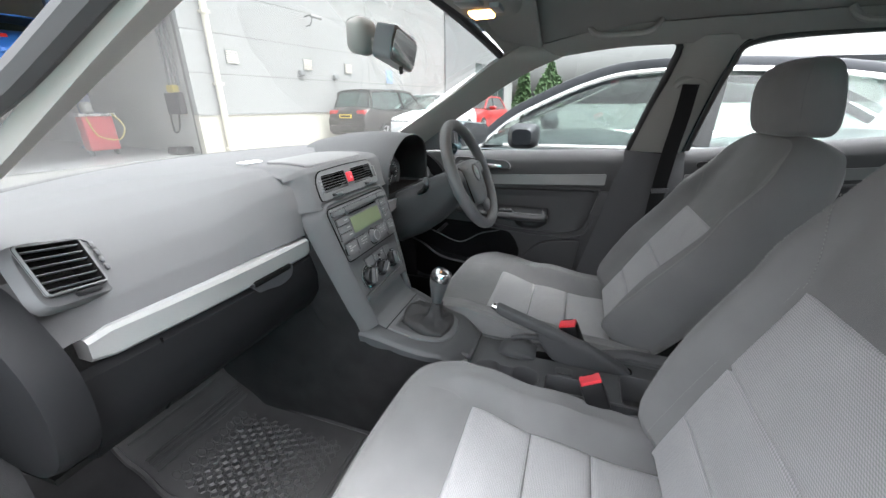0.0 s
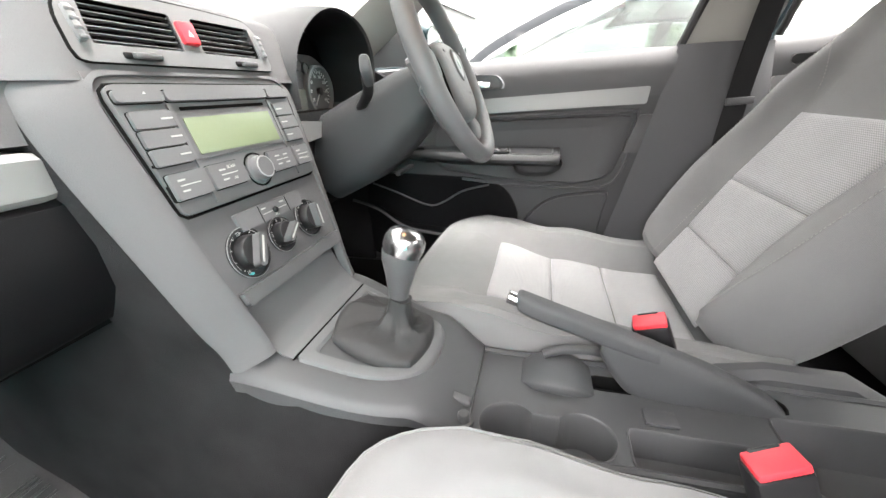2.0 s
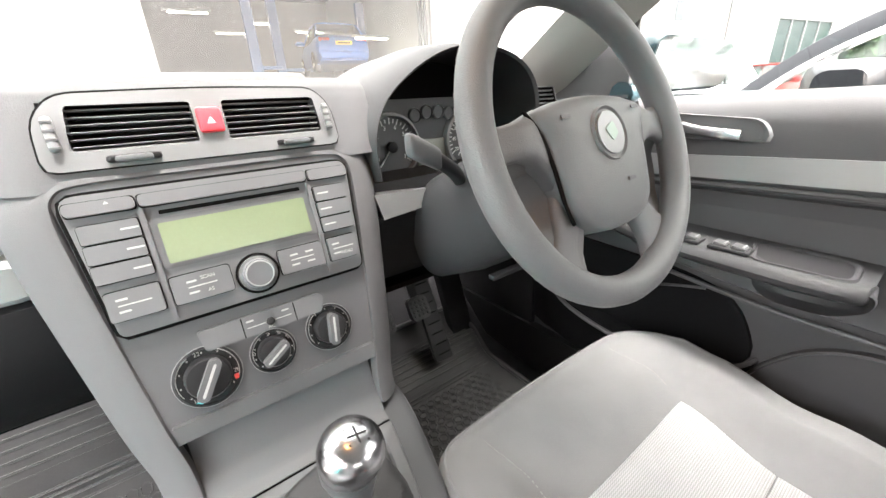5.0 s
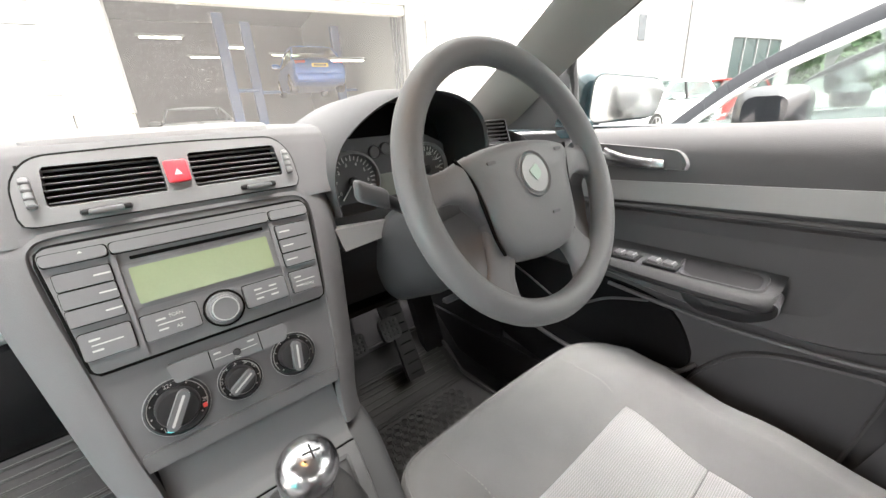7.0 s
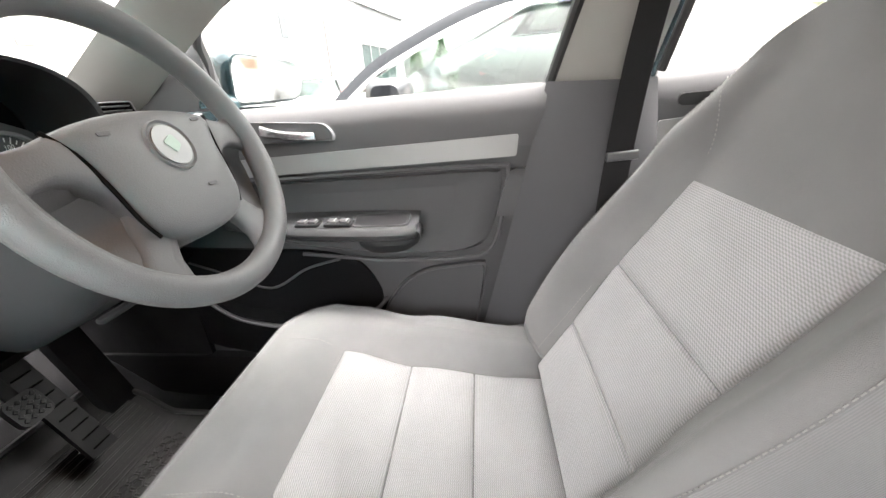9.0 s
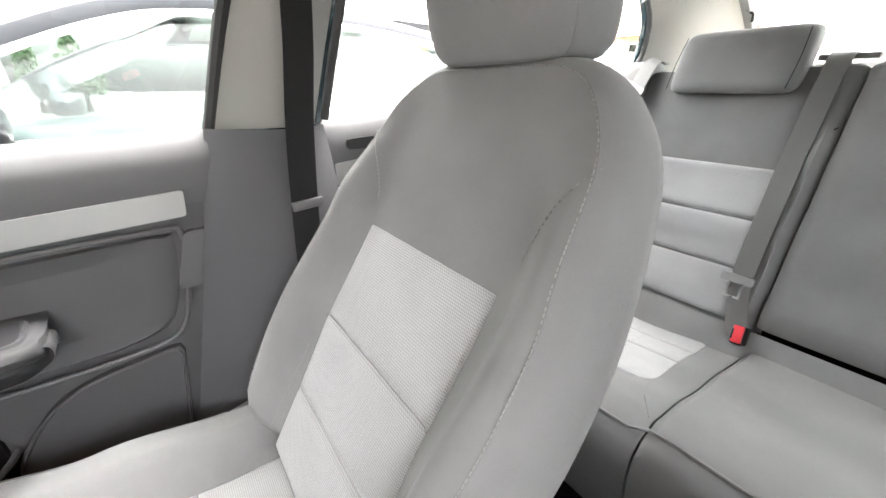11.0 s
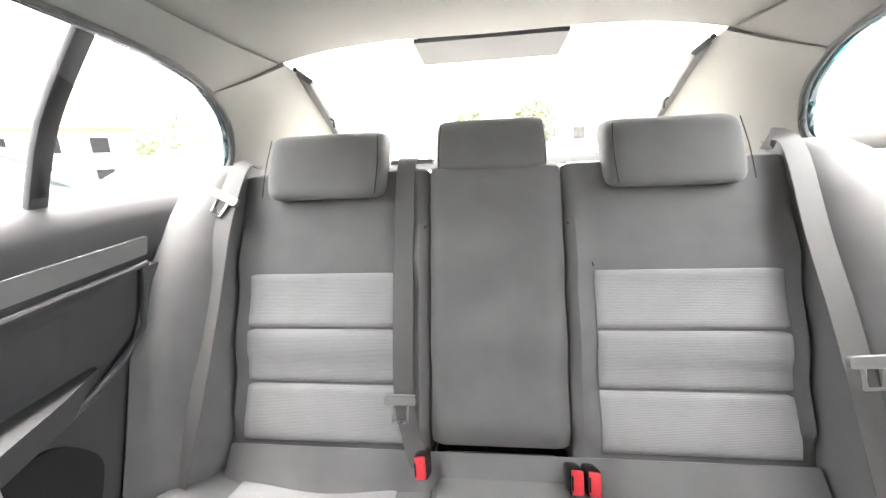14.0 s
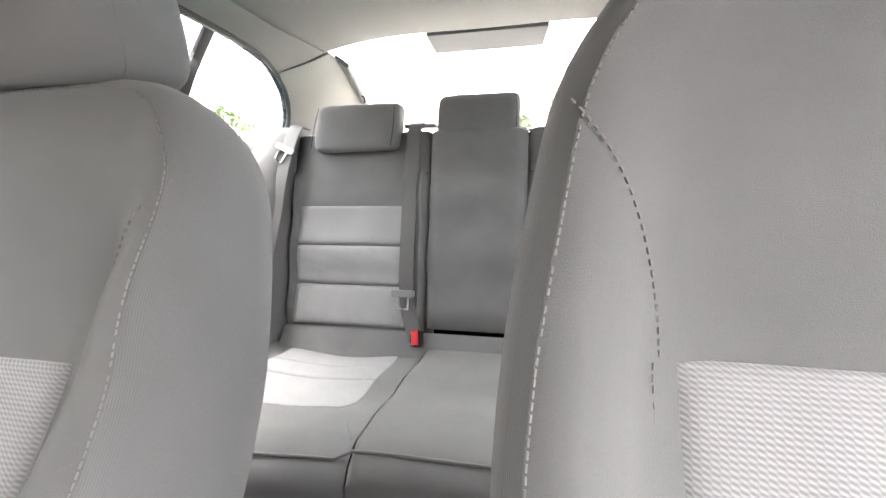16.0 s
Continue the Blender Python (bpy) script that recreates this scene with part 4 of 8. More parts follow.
def top_point(u, v):
    x = -0.70 + 1.40 * u
    k = ease([(0.145, 1.0), (0.168, 0.0)], -x) if x < 0 else ease([(0.145, 1.0), (0.205, 0.0)], x)
    i = v * (len(DP) - 1)
    tab_p = [(j, p) for j, p in enumerate(DP)]
    a = V(0, lerp([(j, p[0]) for j, p in tab_p], i), lerp([(j, p[1]) for j, p in tab_p], i))
    b = V(0, lerp([(j, p[0]) for j, p in enumerate(DC)], i), lerp([(j, p[1]) for j, p in enumerate(DC)], i))
    p = a.lerp(b, k)
    c = V(0, lerp([(j, q[0]) for j, q in enumerate(DD)], i), lerp([(j, q[1]) for j, q in enumerate(DD)], i))
    p = p.lerp(c, ease([(0.196, 0.0), (0.21, 1.0), (0.50, 1.0), (0.515, 0.0)], x))
    # the pad swells forward to meet the centre stack
    q = V(0, lerp([(j, g[0]) for j, g in enumerate(DF)], i), lerp([(j, g[1]) for j, g in enumerate(DF)], i))
    p = p.lerp(q, ease([(-0.40, 0.0), (-0.20, 1.0)], x) if x < -0.168 else 0.0)
    p.y -= 0.016 * ease([(-0.30, 0.0), (-0.205, 1.0), (-0.168, 1.0), (-0.147, 0.0)], x) * ease([(0.83, 0.3), (0.88, 0.75), (0.91, 1.0), (0.945, 0.8), (0.975, 0.0)], p.z)
    bend = -0.38 * (x / 0.70) ** 2 * max(0, (p.y - 0.9)) / 0.41
    end = ease([(0.64, 0.0), (0.70, 0.022)], abs(x))
    return V(x, p.y + bend * 0.8, p.z - end)


bm = bmesh.new()
sheet(bm, top_point, 140, 56)
hole = pose(-0.607, 0.718, 0.932, -28, 12, 22).inverted()
inside = [f for f in bm.faces if (lambda p: abs(p.x) < 0.045 and abs(p.z) < 0.037 and abs(p.y) < 0.06)(hole @ f.calc_center_median())]
bmesh.ops.delete(bm, geom=inside, context="FACES")
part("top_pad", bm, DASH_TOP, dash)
# end caps at the door openings
for s in SIDES:
    bm = bmesh.new()
    pillow(bm, resample(rounded_outline([(0.92, 0.95, 0.08), (0.72, 0.94, 0.10), (0.625, 0.84, 0.12), (0.64, 0.72, 0.08), (0.72, 0.66, 0.08), (0.95, 0.70, 0.06)], 0.08, 6), 48), [(1.0, -0.03), (1.0, 0.0), (0.97, 0.012), (0.9, 0.016), (0.5, 0.018)], lambda y, z, h: V(s * (0.695 + h), y, z))
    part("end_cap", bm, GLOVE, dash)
# passenger side: trim strip, glovebox
bm = bmesh.new()
rings = []
for x in [-0.628 + 0.029 * i for i in range(17)] + [-0.156, -0.147]:
    zt = lerp([(-0.628, 0.838), (-0.620, 0.844), (-0.178, 0.834), (-0.147, 0.824)], x)
    zb = lerp([(-0.628, 0.804), (-0.620, 0.798), (-0.178, 0.790), (-0.147, 0.798)], x)
    bow = 0.012 * math.sin(math.pi * (x + 0.645) / 0.5)
    y = 0.690 - bow
    rings.append([(x, y + 0.03, zt), (x, y + 0.002, zt), (x, y - 0.004, zt - 0.006), (x, y - 0.002, zb + 0.006), (x, y + 0.004, zb), (x, y + 0.03, zb)])
loft(bm, rings)
part("trim_strip", bm, SILVER, dash, "silver painted trim strip")
bm = bmesh.new()
rings = []
for i in range(15):
    x = -0.650 + 0.50 * i / 14
    k = 1 - ((x + 0.40) / 0.26) ** 4 * 0.35
    bow = 0.015 * max(0, 1 - ((x + 0.40) / 0.25) ** 2)
    rings.append([(x, 0.80, 0.795), (x, 0.702 - bow, 0.795), (x, 0.690 - bow, 0.785), (x, 0.682 - bow, 0.74), (x, 0.69 - bow, 0.69), (x, 0.72, 0.645), (x, 0.76, 0.62 + 0.02 * (1 - k)), (x, 0.86, 0.61)])
loft(bm, rings)
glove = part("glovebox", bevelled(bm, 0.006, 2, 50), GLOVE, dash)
bm = bmesh.new()
slab(bm, [(x, 0.674, z) for x, z in rounded_outline([(-0.375, 0.800), (-0.255, 0.800), (-0.262, 0.774, 0.012), (-0.288, 0.766, 0.01), (-0.352, 0.770, 0.015)], 0.008, 4)], (0, 0.02, 0))
part("pull", bevelled(bm, 0.005, 2), GLOVE_SOFT, glove, "dark grip of the glovebox")
part("pull_slot", box((-0.315, 0.6745, 0.797), (0.10, 0.006, 0.012), 0.002), VOID, glove)
# the shade below the dashboard is in this panel's colour
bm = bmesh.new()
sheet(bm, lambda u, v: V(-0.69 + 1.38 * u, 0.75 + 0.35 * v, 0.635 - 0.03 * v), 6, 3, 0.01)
part("under_panel", bm, VOID, dash, "underside of the dashboard, coloured near black for shade")
bm = bmesh.new()
tube(bm, [(-0.545, 0.682, 0.792), (-0.545, 0.676, 0.74), (-0.548, 0.69, 0.69), (-0.55, 0.715, 0.65)], 0.0025, 6)
part("glovebox_gap", bm, VOID, glove)
part("airbag_mark", box((-0.42, 0.742, 0.905), (0.038, 0.002, 0.006), 0, 1, Matrix.Rotation(radians(-45), 4, "X")), BLACK, dash, "embossed mark")


def vent(parent, c, w, h, m, slats=6, label="black air vent"):
    """An air vent: a dark hollow, a rounded frame and thin level slats."""
    bm = bmesh.new()
    ol = rrect(w + 0.008, h + 0.008, 0.006, 4)
    il = rrect(w, h, 0.003, 4)
    rings = [[m @ V(x, 0.0, z) for x, z in ol], [m @ V(x, -0.002, z) for x, z in rrect(w + 0.004, h + 0.004, 0.005, 4)], [m @ V(x, -0.002, z) for x, z in il], [m @ V(x, 0.03, z) for x, z in il]]
    loft(bm, rings, caps=False)
    bm.faces.new(bm.verts[-len(il):])
    for v in bm.verts:
        v.co += Vector(c)
    vt = part("vent", bm, VOID, parent, label)
    bm = bmesh.new()
    loft(bm, [[Vector(c) + m @ V(x, 0.001, z) for x, z in ol], [Vector(c) + m @ V(x, -0.0035, z) for x, z in rrect(w + 0.005, h + 0.005, 0.005, 4)], [Vector(c) + m @ V(x, -0.0025, z) for x, z in rrect(w + 0.001, h + 0.001, 0.003, 4)]], caps=False)
    part("vent_frame", bm, DASH, vt)
    for k in range(slats):
        z = -h / 2 + h * (k + 0.5) / slats
        b = box((0, 0, 0), (w * 0.99, 0.006, 0.0013), 0.0004, 1)
        for v in b.verts:
            v.co = Vector(c) + m @ (v.co + V(0, 0.003, z))
        part("slat", b, PLASTIC, vt)
    return vt


vent(dash, (-0.607, 0.718, 0.932), 0.080, 0.063, pose(0, 0, 0, -28, 12, 22).to_3x3(), 6)
vent(dash, (0.610, 0.745, 0.940), 0.085, 0.055, pose(0, 0, 0, -28, 0, -20).to_3x3(), 6)
bm = bmesh.new()
ol = resample(rounded_outline([(-0.060, -0.050, 0.02), (0.060, -0.050, 0.02), (0.066, 0.038, 0.03), (-0.054, 0.041, 0.03)], 0.02, 5), 40)


def on_vent(x, z, h):
    return V(-0.602, 0.724, 0.929) + pose(0, 0, 0, -28, 12, 22).to_3x3() @ V(x, -h, z)


il = resample(rrect(0.088, 0.071, 0.006, 4)[10:] + rrect(0.088, 0.071, 0.006, 4)[:10], 40)
loft(bm, [[on_vent(x * k, z * k, hh) for x, z in ol] for k, hh in ((1.05, -0.014), (1.0, -0.004), (0.96, -0.0005), (0.92, 0.0))] + [[on_vent(x, z, -0.002) for x, z in il]], caps=False)
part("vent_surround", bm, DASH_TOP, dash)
wh = box((0, 0, 0), (0.036, 0.008, 0.007), 0.003)
for v in wh.verts:
    v.co = on_vent(v.co.x + 0.004, v.co.z - 0.0405, -v.co.y + 0.002)
part("vent_wheel", wh, BLACK, dash)
for k in range(4):
    wh = box((0, 0, 0), (0.006, 0.004, 0.009), 0.002)
    for v in wh.verts:
        v.co = on_vent(v.co.x + 0.0510, v.co.z + 0.022 - 0.012 * k, -v.co.y + 0.003)
    part("vent_rib", wh, PANEL, dash)

# centre vents and hazard switch: a soft fascia that rolls over into the dashboard top, with a bezel let into it
FASCIA = [(0.6640, 0.8915), (0.6655, 0.896), (0.6680, 0.902), (0.6705, 0.910), (0.6750, 0.925), (0.6810, 0.945), (0.6870, 0.964), (0.693, 0.975), (0.705, 0.983), (0.73, 0.987), (0.78, 0.989), (0.86, 0.986)]


def fascia(u, v):
    x = -0.192 + 0.386 * u
    i = v * (len(FASCIA) - 1)
    y = lerp([(k, p[0]) for k, p in enumerate(FASCIA)], i)
    z = lerp([(k, p[1]) for k, p in enumerate(FASCIA)], i)
    a = max(0.0, abs(x) - 0.148) / 0.046
    roll = ease([(0.0, 0.0), (1.0, 1.0)], a) * (1.0 if x < 0 else 0.12)
    return V(x, y + 0.040 * roll * ease([(0.90, 0.7), (0.96, 1.0), (0.985, 0.6)], z), z - 0.014 * roll * ease([(0.93, 0.0), (0.98, 1.0)], z))


bm = bmesh.new()
sheet(bm, fascia, 60, 44)
gone = [f for f in bm.faces if -0.126 < f.calc_center_median().x < 0.130 and 0.916 < f.calc_center_median().z < 0.968 and f.calc_center_median().y < 0.70]
bmesh.ops.delete(bm, geom=gone, context="FACES")
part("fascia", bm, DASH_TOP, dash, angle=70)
BEZ = rounded_outline([(-0.137, 0.908, 0.010), (0.139, 0.908, 0.010), (0.137, 0.952, 0.02), (0.120, 0.9735, 0.02), (0.0, 0.9765, 0.05), (-0.116, 0.9735, 0.02), (-0.135, 0.952, 0.02)], 0.01, 5)


def bez_y(z):
    return 0.6690 + (z - 0.908) * 0.31


bm = bmesh.new()
tube(bm, [V(x, bez_y(z) + 0.0005, z) for x, z in resample(BEZ, 90)], 0.0018, 6, up=(0, -1, 0), cyclic=True)
part("bezel_gap", bm, VOID, dash)
bm = bmesh.new()
holes = [[(x, z) for x, z in rounded_outline(o, 0.003, 3)] for o in ([(-0.115, 0.9235), (-0.012, 0.9235), (-0.012, 0.9635), (-0.110, 0.9635)], [(0.017, 0.9235), (0.121, 0.9235), (0.117, 0.9635), (0.017, 0.9635)])]
edges = []
for loop in [BEZ] + holes:
    vs = [bm.verts.new((x, bez_y(z) - 0.002, z)) for x, z in resample(loop, 72)]
    edges += [bm.edges.new((vs[k], vs[(k + 1) % len(vs)])) for k in range(len(vs))]
bmesh.ops.triangle_fill(bm, use_beauty=True, edges=edges, normal=(0, -1, 0))
pod = part("vent_bezel", bm, BEZEL, dash, "satin grey bezel round the centre vents")
for hole in holes:
    bm = bmesh.new()
    loft(bm, [[V(x, bez_y(z) + d, z) for x, z in resample(hole, 72)] for d in (-0.002, 0.004, 0.02)], caps=False)
    part("bezel_reveal", bm, PANEL, pod)
# shallow lid on the dashboard top behind the vents
bm = bmesh.new()
lid = resample(rounded_outline([(-0.126, 0.708, 0.02), (0.128, 0.708, 0.02), (0.118, 0.850, 0.03), (-0.114, 0.850, 0.03)], 0.02, 5), 64)
pillow(bm, lid, [(1.0, -0.006), (0.995, 0.003), (0.975, 0.0055), (0.9, 0.006), (0.4, 0.007)], lambda x, y, h: V(x, y, lerp([(0.705, 0.983), (0.73, 0.987), (0.78, 0.989), (0.86, 0.986)], y) + h))
part("top_lid", bm, DASH, dash, "flat lid on the dashboard top")
vm = pose(0, 0, 0, -17, 0, 0).to_3x3()
vent(dash, (-0.0625, 0.682, 0.9435), 0.101, 0.040, vm, 6)
vent(dash, (0.068, 0.682, 0.9435), 0.102, 0.040, vm, 6)
b = box((0.0025, 0.678, 0.9445), (0.0235, 0.010, 0.026), 0.003, 2, Matrix.Rotation(radians(-17), 4, "X"))
hz = part("hazard_switch", b, RED, dash, "red hazard warning switch")
bm = bmesh.new()
slab(bm, [(0.0025, 0.6742, 0.9485), (-0.0015, 0.6721, 0.9415), (0.0065, 0.6721, 0.9415)], (0, -0.0006, 0))
part("triangle_mark", bm, material("pale red print", (0.75, 0.35, 0.36), 0.5), hz)
for x in (-0.070, 0.085):
    b = box((x, 0.6685, 0.9155), (0.044, 0.006, 0.007), 0.003)
    part("vent_slider", b, BLACK, dash)
    part("slider_knob", box((x, 0.664, 0.9155), (0.030, 0.008, 0.006), 0.0025), PLASTIC, dash)
for x in (-0.1235, 0.1285):
    w = part("vent_wheel", box((x, 0.6765, 0.940), (0.008, 0.010, 0.032), 0.003, 2, Matrix.Rotation(radians(-17), 4, "X")), PLASTIC_MID, dash)
    for k in range(4):
        part("wheel_rib", box((x, 0.6682 + 0.0023 * k, 0.9285 + 0.0075 * k), (0.0085, 0.002, 0.0035), 0.0008, 1), PLASTIC, w)

# centre stack: a leaning face between two wings


def stack(x, w, h):
    """A point of the leaning face: x across, w down it, h out of it."""
    return V(x, 0.662 - w * 0.305 - h * 0.952, 0.888 - w * 0.952 + h * 0.305)


def stack_solid(outline, h0, h1, bev=0.0015, seg=2):
    bm = bmesh.new()
    slab(bm, [stack(x, w, h0) for x, w in outline], stack(0, 0, h1) - stack(0, 0, h0))
    return bevelled(bm, bev, seg, 50) if bev else bm


def soft_rect(x0, x1, w0, w1, r=0.004):
    return rounded_outline([(x0, w0), (x1, w0), (x1, w1), (x0, w1)], r, 3)


part("stack_face", stack_solid([(-0.142, -0.012), (0.142, -0.012), (0.128, 0.14), (0.112, 0.262), (-0.112, 0.262), (-0.128, 0.14)], -0.03, 0.0, 0), PANEL, dash)
# soft surround: runs up one side of the stack, over its top and down the other
inner = [V(*p, 0) for p in ((-0.104, 0.325), (-0.107, 0.285), (-0.116, 0.235), (-0.128, 0.14), (-0.138, 0.06), (-0.141, 0.018), (-0.136, 0.0), (-0.118, -0.007), (-0.06, -0.008))]
inner = smooth_path(inner + [V(-p.x, p.y, 0) for p in reversed(inner)], 6)
rings, walls = [], []
for i, p in enumerate(inner):
    t = (inner[min(i + 1, len(inner) - 1)] - inner[max(i - 1, 0)]).normalized()
    n = V(t.y, -t.x, 0)
    if n.dot(p - V(0, 0.14, 0)) < 0:
        n = -n
    side = min(1.0, abs(n.x) ** 0.7)
    k = side
    wd = 0.030 * (1 - k) + lerp([(0.0, 0.047), (0.14, 0.043), (0.30, 0.037)], p.y) * k
    corner = (2 * abs(n.x * n.y)) ** 2
    wd += 0.010 * corner
    back = -0.03 - 0.11 * side
    flat = ((-0.001, -0.012), (0.0, 0.0), (0.0012, 0.003), (0.15, 0.003), (0.4, -0.001), (0.65, -0.010), (0.85, -0.020), (0.97, -0.028), (1.0, -0.036))
    slope = ((-0.001, -0.012), (0.0, 0.0), (0.0012, 0.002), (0.15, 0.0), (0.4, -0.008), (0.65, -0.016), (0.85, -0.022), (0.97, -0.027), (1.0, -0.031))
    prof = [(a if j < 3 else a * wd, b * k + e * (1 - k) - (0.022 * corner * a if j > 2 else 0.0)) for j, ((a, b), (_, e)) in enumerate(zip(flat, slope))]
    rings.append([stack(p.x + n.x * a, p.y + n.y * a, b) for a, b in prof])
    walls.append([stack(p.x + n.x * a, p.y + n.y * a, b) for a, b in ((wd, -0.035), (wd * 1.02, -0.05), (wd * 1.02, back))])
bm = bmesh.new()
loft(bm, rings, closed=False)
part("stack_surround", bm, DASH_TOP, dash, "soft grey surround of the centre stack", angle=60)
bm = bmesh.new()
loft(bm, walls, closed=False)
part("stack_flank", bm, CARPET, dash, "carpeted flank of the centre stack")
for s in SIDES:
    bm = bmesh.new()
    loft(bm, [[(s * x, y, 0.20), (s * x, y, zt), (s * (x + 0.016), y, zt), (s * (x + 0.018), y, 0.20)] for y, x, zt in ((-0.33, 0.088, 0.44), (0.10, 0.093, 0.45), (0.29, 0.097, 0.452), (0.30, 0.079, 0.455), (0.345, 0.083, 0.475), (0.40, 0.093, 0.507), (0.46, 0.1065, 0.518), (0.52, 0.1185, 0.539), (0.585, 0.1255, 0.555), (0.64, 0.126, 0.60), (0.70, 0.126, 0.64), (1.25, 0.14, 0.66))])
    part("side_carpet", bm, CARPET, dash)

# radio
radio = thing("car_radio", "dark grey car radio with a green display and round knob", "radio", at=(0, 0, 0))
part("body", stack_solid(rounded_outline([(-0.136, 0.002, 0.014), (0.136, 0.002, 0.014), (0.124, 0.138), (-0.124, 0.138)], 0.008, 4), -0.01, 0.007, 0.002), PLASTIC, radio)
bm = bmesh.new()
tube(bm, [stack(x, w, 0.001) for x, w in resample(rounded_outline([(-0.1385, 0.0, 0.016), (0.1385, 0.0, 0.016), (0.1262, 0.1405), (-0.1262, 0.1405)], 0.009, 4), 80)], 0.0016, 6, cyclic=True)
part("gap", bm, VOID, radio)
def key_gap(x0, x1, w0, w1, r=0.003):
    """Dark joint round a key."""
    part("key_gap", stack_solid(soft_rect(x0 - 0.0010, x1 + 0.0010, w0 - 0.0010, w1 + 0.0010, r), 0.004, 0.0078, 0), VOID, radio)


for x0, x1 in ((-0.133, -0.0815), (-0.0790, 0.0815), (0.0840, 0.133)):
    key_gap(x0, x1, 0.009, 0.021, 0.004)
    bar = part("top_bar", stack_solid(soft_rect(x0, x1, 0.009, 0.021, 0.005), 0.005, 0.0125, 0.003, 3), PLASTIC, radio)
    if x0 < -0.1:
        part("eject_mark", stack_solid([(-0.104, 0.0135), (-0.100, 0.0135), (-0.102, 0.0110)], 0.012, 0.0128, 0), MARK_DIM, bar)
for x0, x1 in ((-0.0815, -0.0770), (0.0800, 0.0845)):
    part("column", stack_solid(soft_rect(x0, x1, 0.023, 0.134, 0.0015), 0.005, 0.0100, 0.001), PLASTIC, radio)
part("disc_slot", stack_solid(soft_rect(-0.066, 0.072, 0.0265, 0.0305, 0.001), 0.005, 0.0075, 0), VOID, radio)
part("display_frame", stack_solid(soft_rect(-0.076, 0.080, 0.034, 0.085, 0.004), 0.005, 0.0085, 0.001), PANEL, radio)
part("display", stack_solid(soft_rect(-0.070, 0.073, 0.039, 0.080, 0.002), 0.006, 0.0093, 0), LCD, radio, "green grey display window")
for s in SIDES:
    for k in range(3):
        xa, xb = (0.0865, 0.126) if s > 0 else (-0.128, -0.0835)
        key_gap(xa, xb, 0.030 + 0.019 * k, 0.047 + 0.019 * k)
        kk = part("key", stack_solid(soft_rect(xa, xb, 0.030 + 0.019 * k, 0.047 + 0.019 * k, 0.002), 0.005, 0.012, 0.0015), PLASTIC, radio)
        part("key_mark", stack_solid(soft_rect((0.089 if s > 0 else -0.098), (0.103 if s > 0 else -0.084), 0.0375 + 0.019 * k, 0.0392 + 0.019 * k, 0.0005), 0.011, 0.0124, 0), MARK_DIM, kk)
for xa, xb in ((-0.126, -0.0835), (-0.0755, -0.022), (0.028, 0.0785), (0.0860, 0.122)):
    key_gap(xa, xb, 0.094, 0.122, 0.004)
    kk = part("key", stack_solid(soft_rect(xa, xb, 0.094, 0.122, 0.003), 0.005, 0.013, 0.002), PLASTIC, radio)
    xm = (xa + xb) / 2
    part("key_line", stack_solid(soft_rect(xm - 0.013, xm + 0.013, 0.107, 0.1083, 0.0003), 0.012, 0.0134, 0), MARK_DIM, kk)
    for dx in ((-0.009, 0.009) if abs(xm) < 0.09 and xm > 0 else (-0.009,)):
        for dw in (-0.006, 0.0055):
            part("key_mark", stack_solid(soft_rect(xm + dx - 0.0045, xm + dx + 0.0045, 0.107 + dw, 0.109 + dw, 0.0003), 0.012, 0.0134, 0), MARK_DIM, kk)


def dial_knob(parent, x, w, r, grip=True, turn=0.0, ring=DARK, name="knob"):
    """A rotary control: ring, recessed disc and a grip bar with a pale line."""
    bm = bmesh.new()
    rings = [[stack(x + a, w + b, h) for a, b in circle(rr, 28)] for rr, h in ((r * 1.22, -0.002), (r * 1.20, 0.004), (r * 1.12, 0.005), (r * 1.08, 0.002), (r * 0.80, 0.001))]
    loft(bm, rings)
    base = part(name, bm, ring, parent)
    bm = bmesh.new()
    tube(bm, [stack(x + a, w + b, 0.003) for a, b in circle(r * 1.21, 36)], 0.0006, 6, cyclic=True)
    part("bright_edge", bm, PLASTIC_MID, base)
    if not grip:
        return base
    bm = bmesh.new()
    loft(bm, [[stack(x + a, w + b, h) for a, b in circle(rr, 28)] for rr, h in ((r * 0.84, 0.0), (r * 0.80, 0.012), (r * 0.74, 0.014), (r * 0.3, 0.014))])
    disc = part("disc", bm, BLACK, base)
    ca, sa = math.cos(turn), math.sin(turn)

    def rot(a, b):
        return (x + a * ca - b * sa, w + a * sa + b * ca)
    part("grip", stack_solid([rot(a, b) for a, b in rrect(r * 0.46, r * 1.6, r * 0.2, 3)], 0.010, 0.025, 0.003), PANEL, disc)
    part("pointer", stack_solid([rot(a, b) for a, b in rrect(r * 0.10, r * 1.3, r * 0.04, 1)], 0.024, 0.0258, 0), MARK_DIM, disc)
    for k in range(9):
        a = radians(-130 + 260 * k / 8)
        part("scale_mark", stack_solid([(x + math.sin(a) * r * 0.98 + p, w - math.cos(a) * r * 0.98 + q) for p, q in rrect(0.0018, 0.0018, 0.0007, 1)], 0.002, 0.0032, 0), MARK_DIM, base)
    for a0, a1 in ((-118, -28), (24, 112)):
        bm = bmesh.new()
        tube(bm, [stack(x + math.sin(radians(a0 + (a1 - a0) * k / 12)) * r * 1.08, w - math.cos(radians(a0 + (a1 - a0) * k / 12)) * r * 1.08, 0.0036) for k in range(13)], 0.0005, 5)
        part("scale_arc", bm, MARK_DIM, base)
    return base


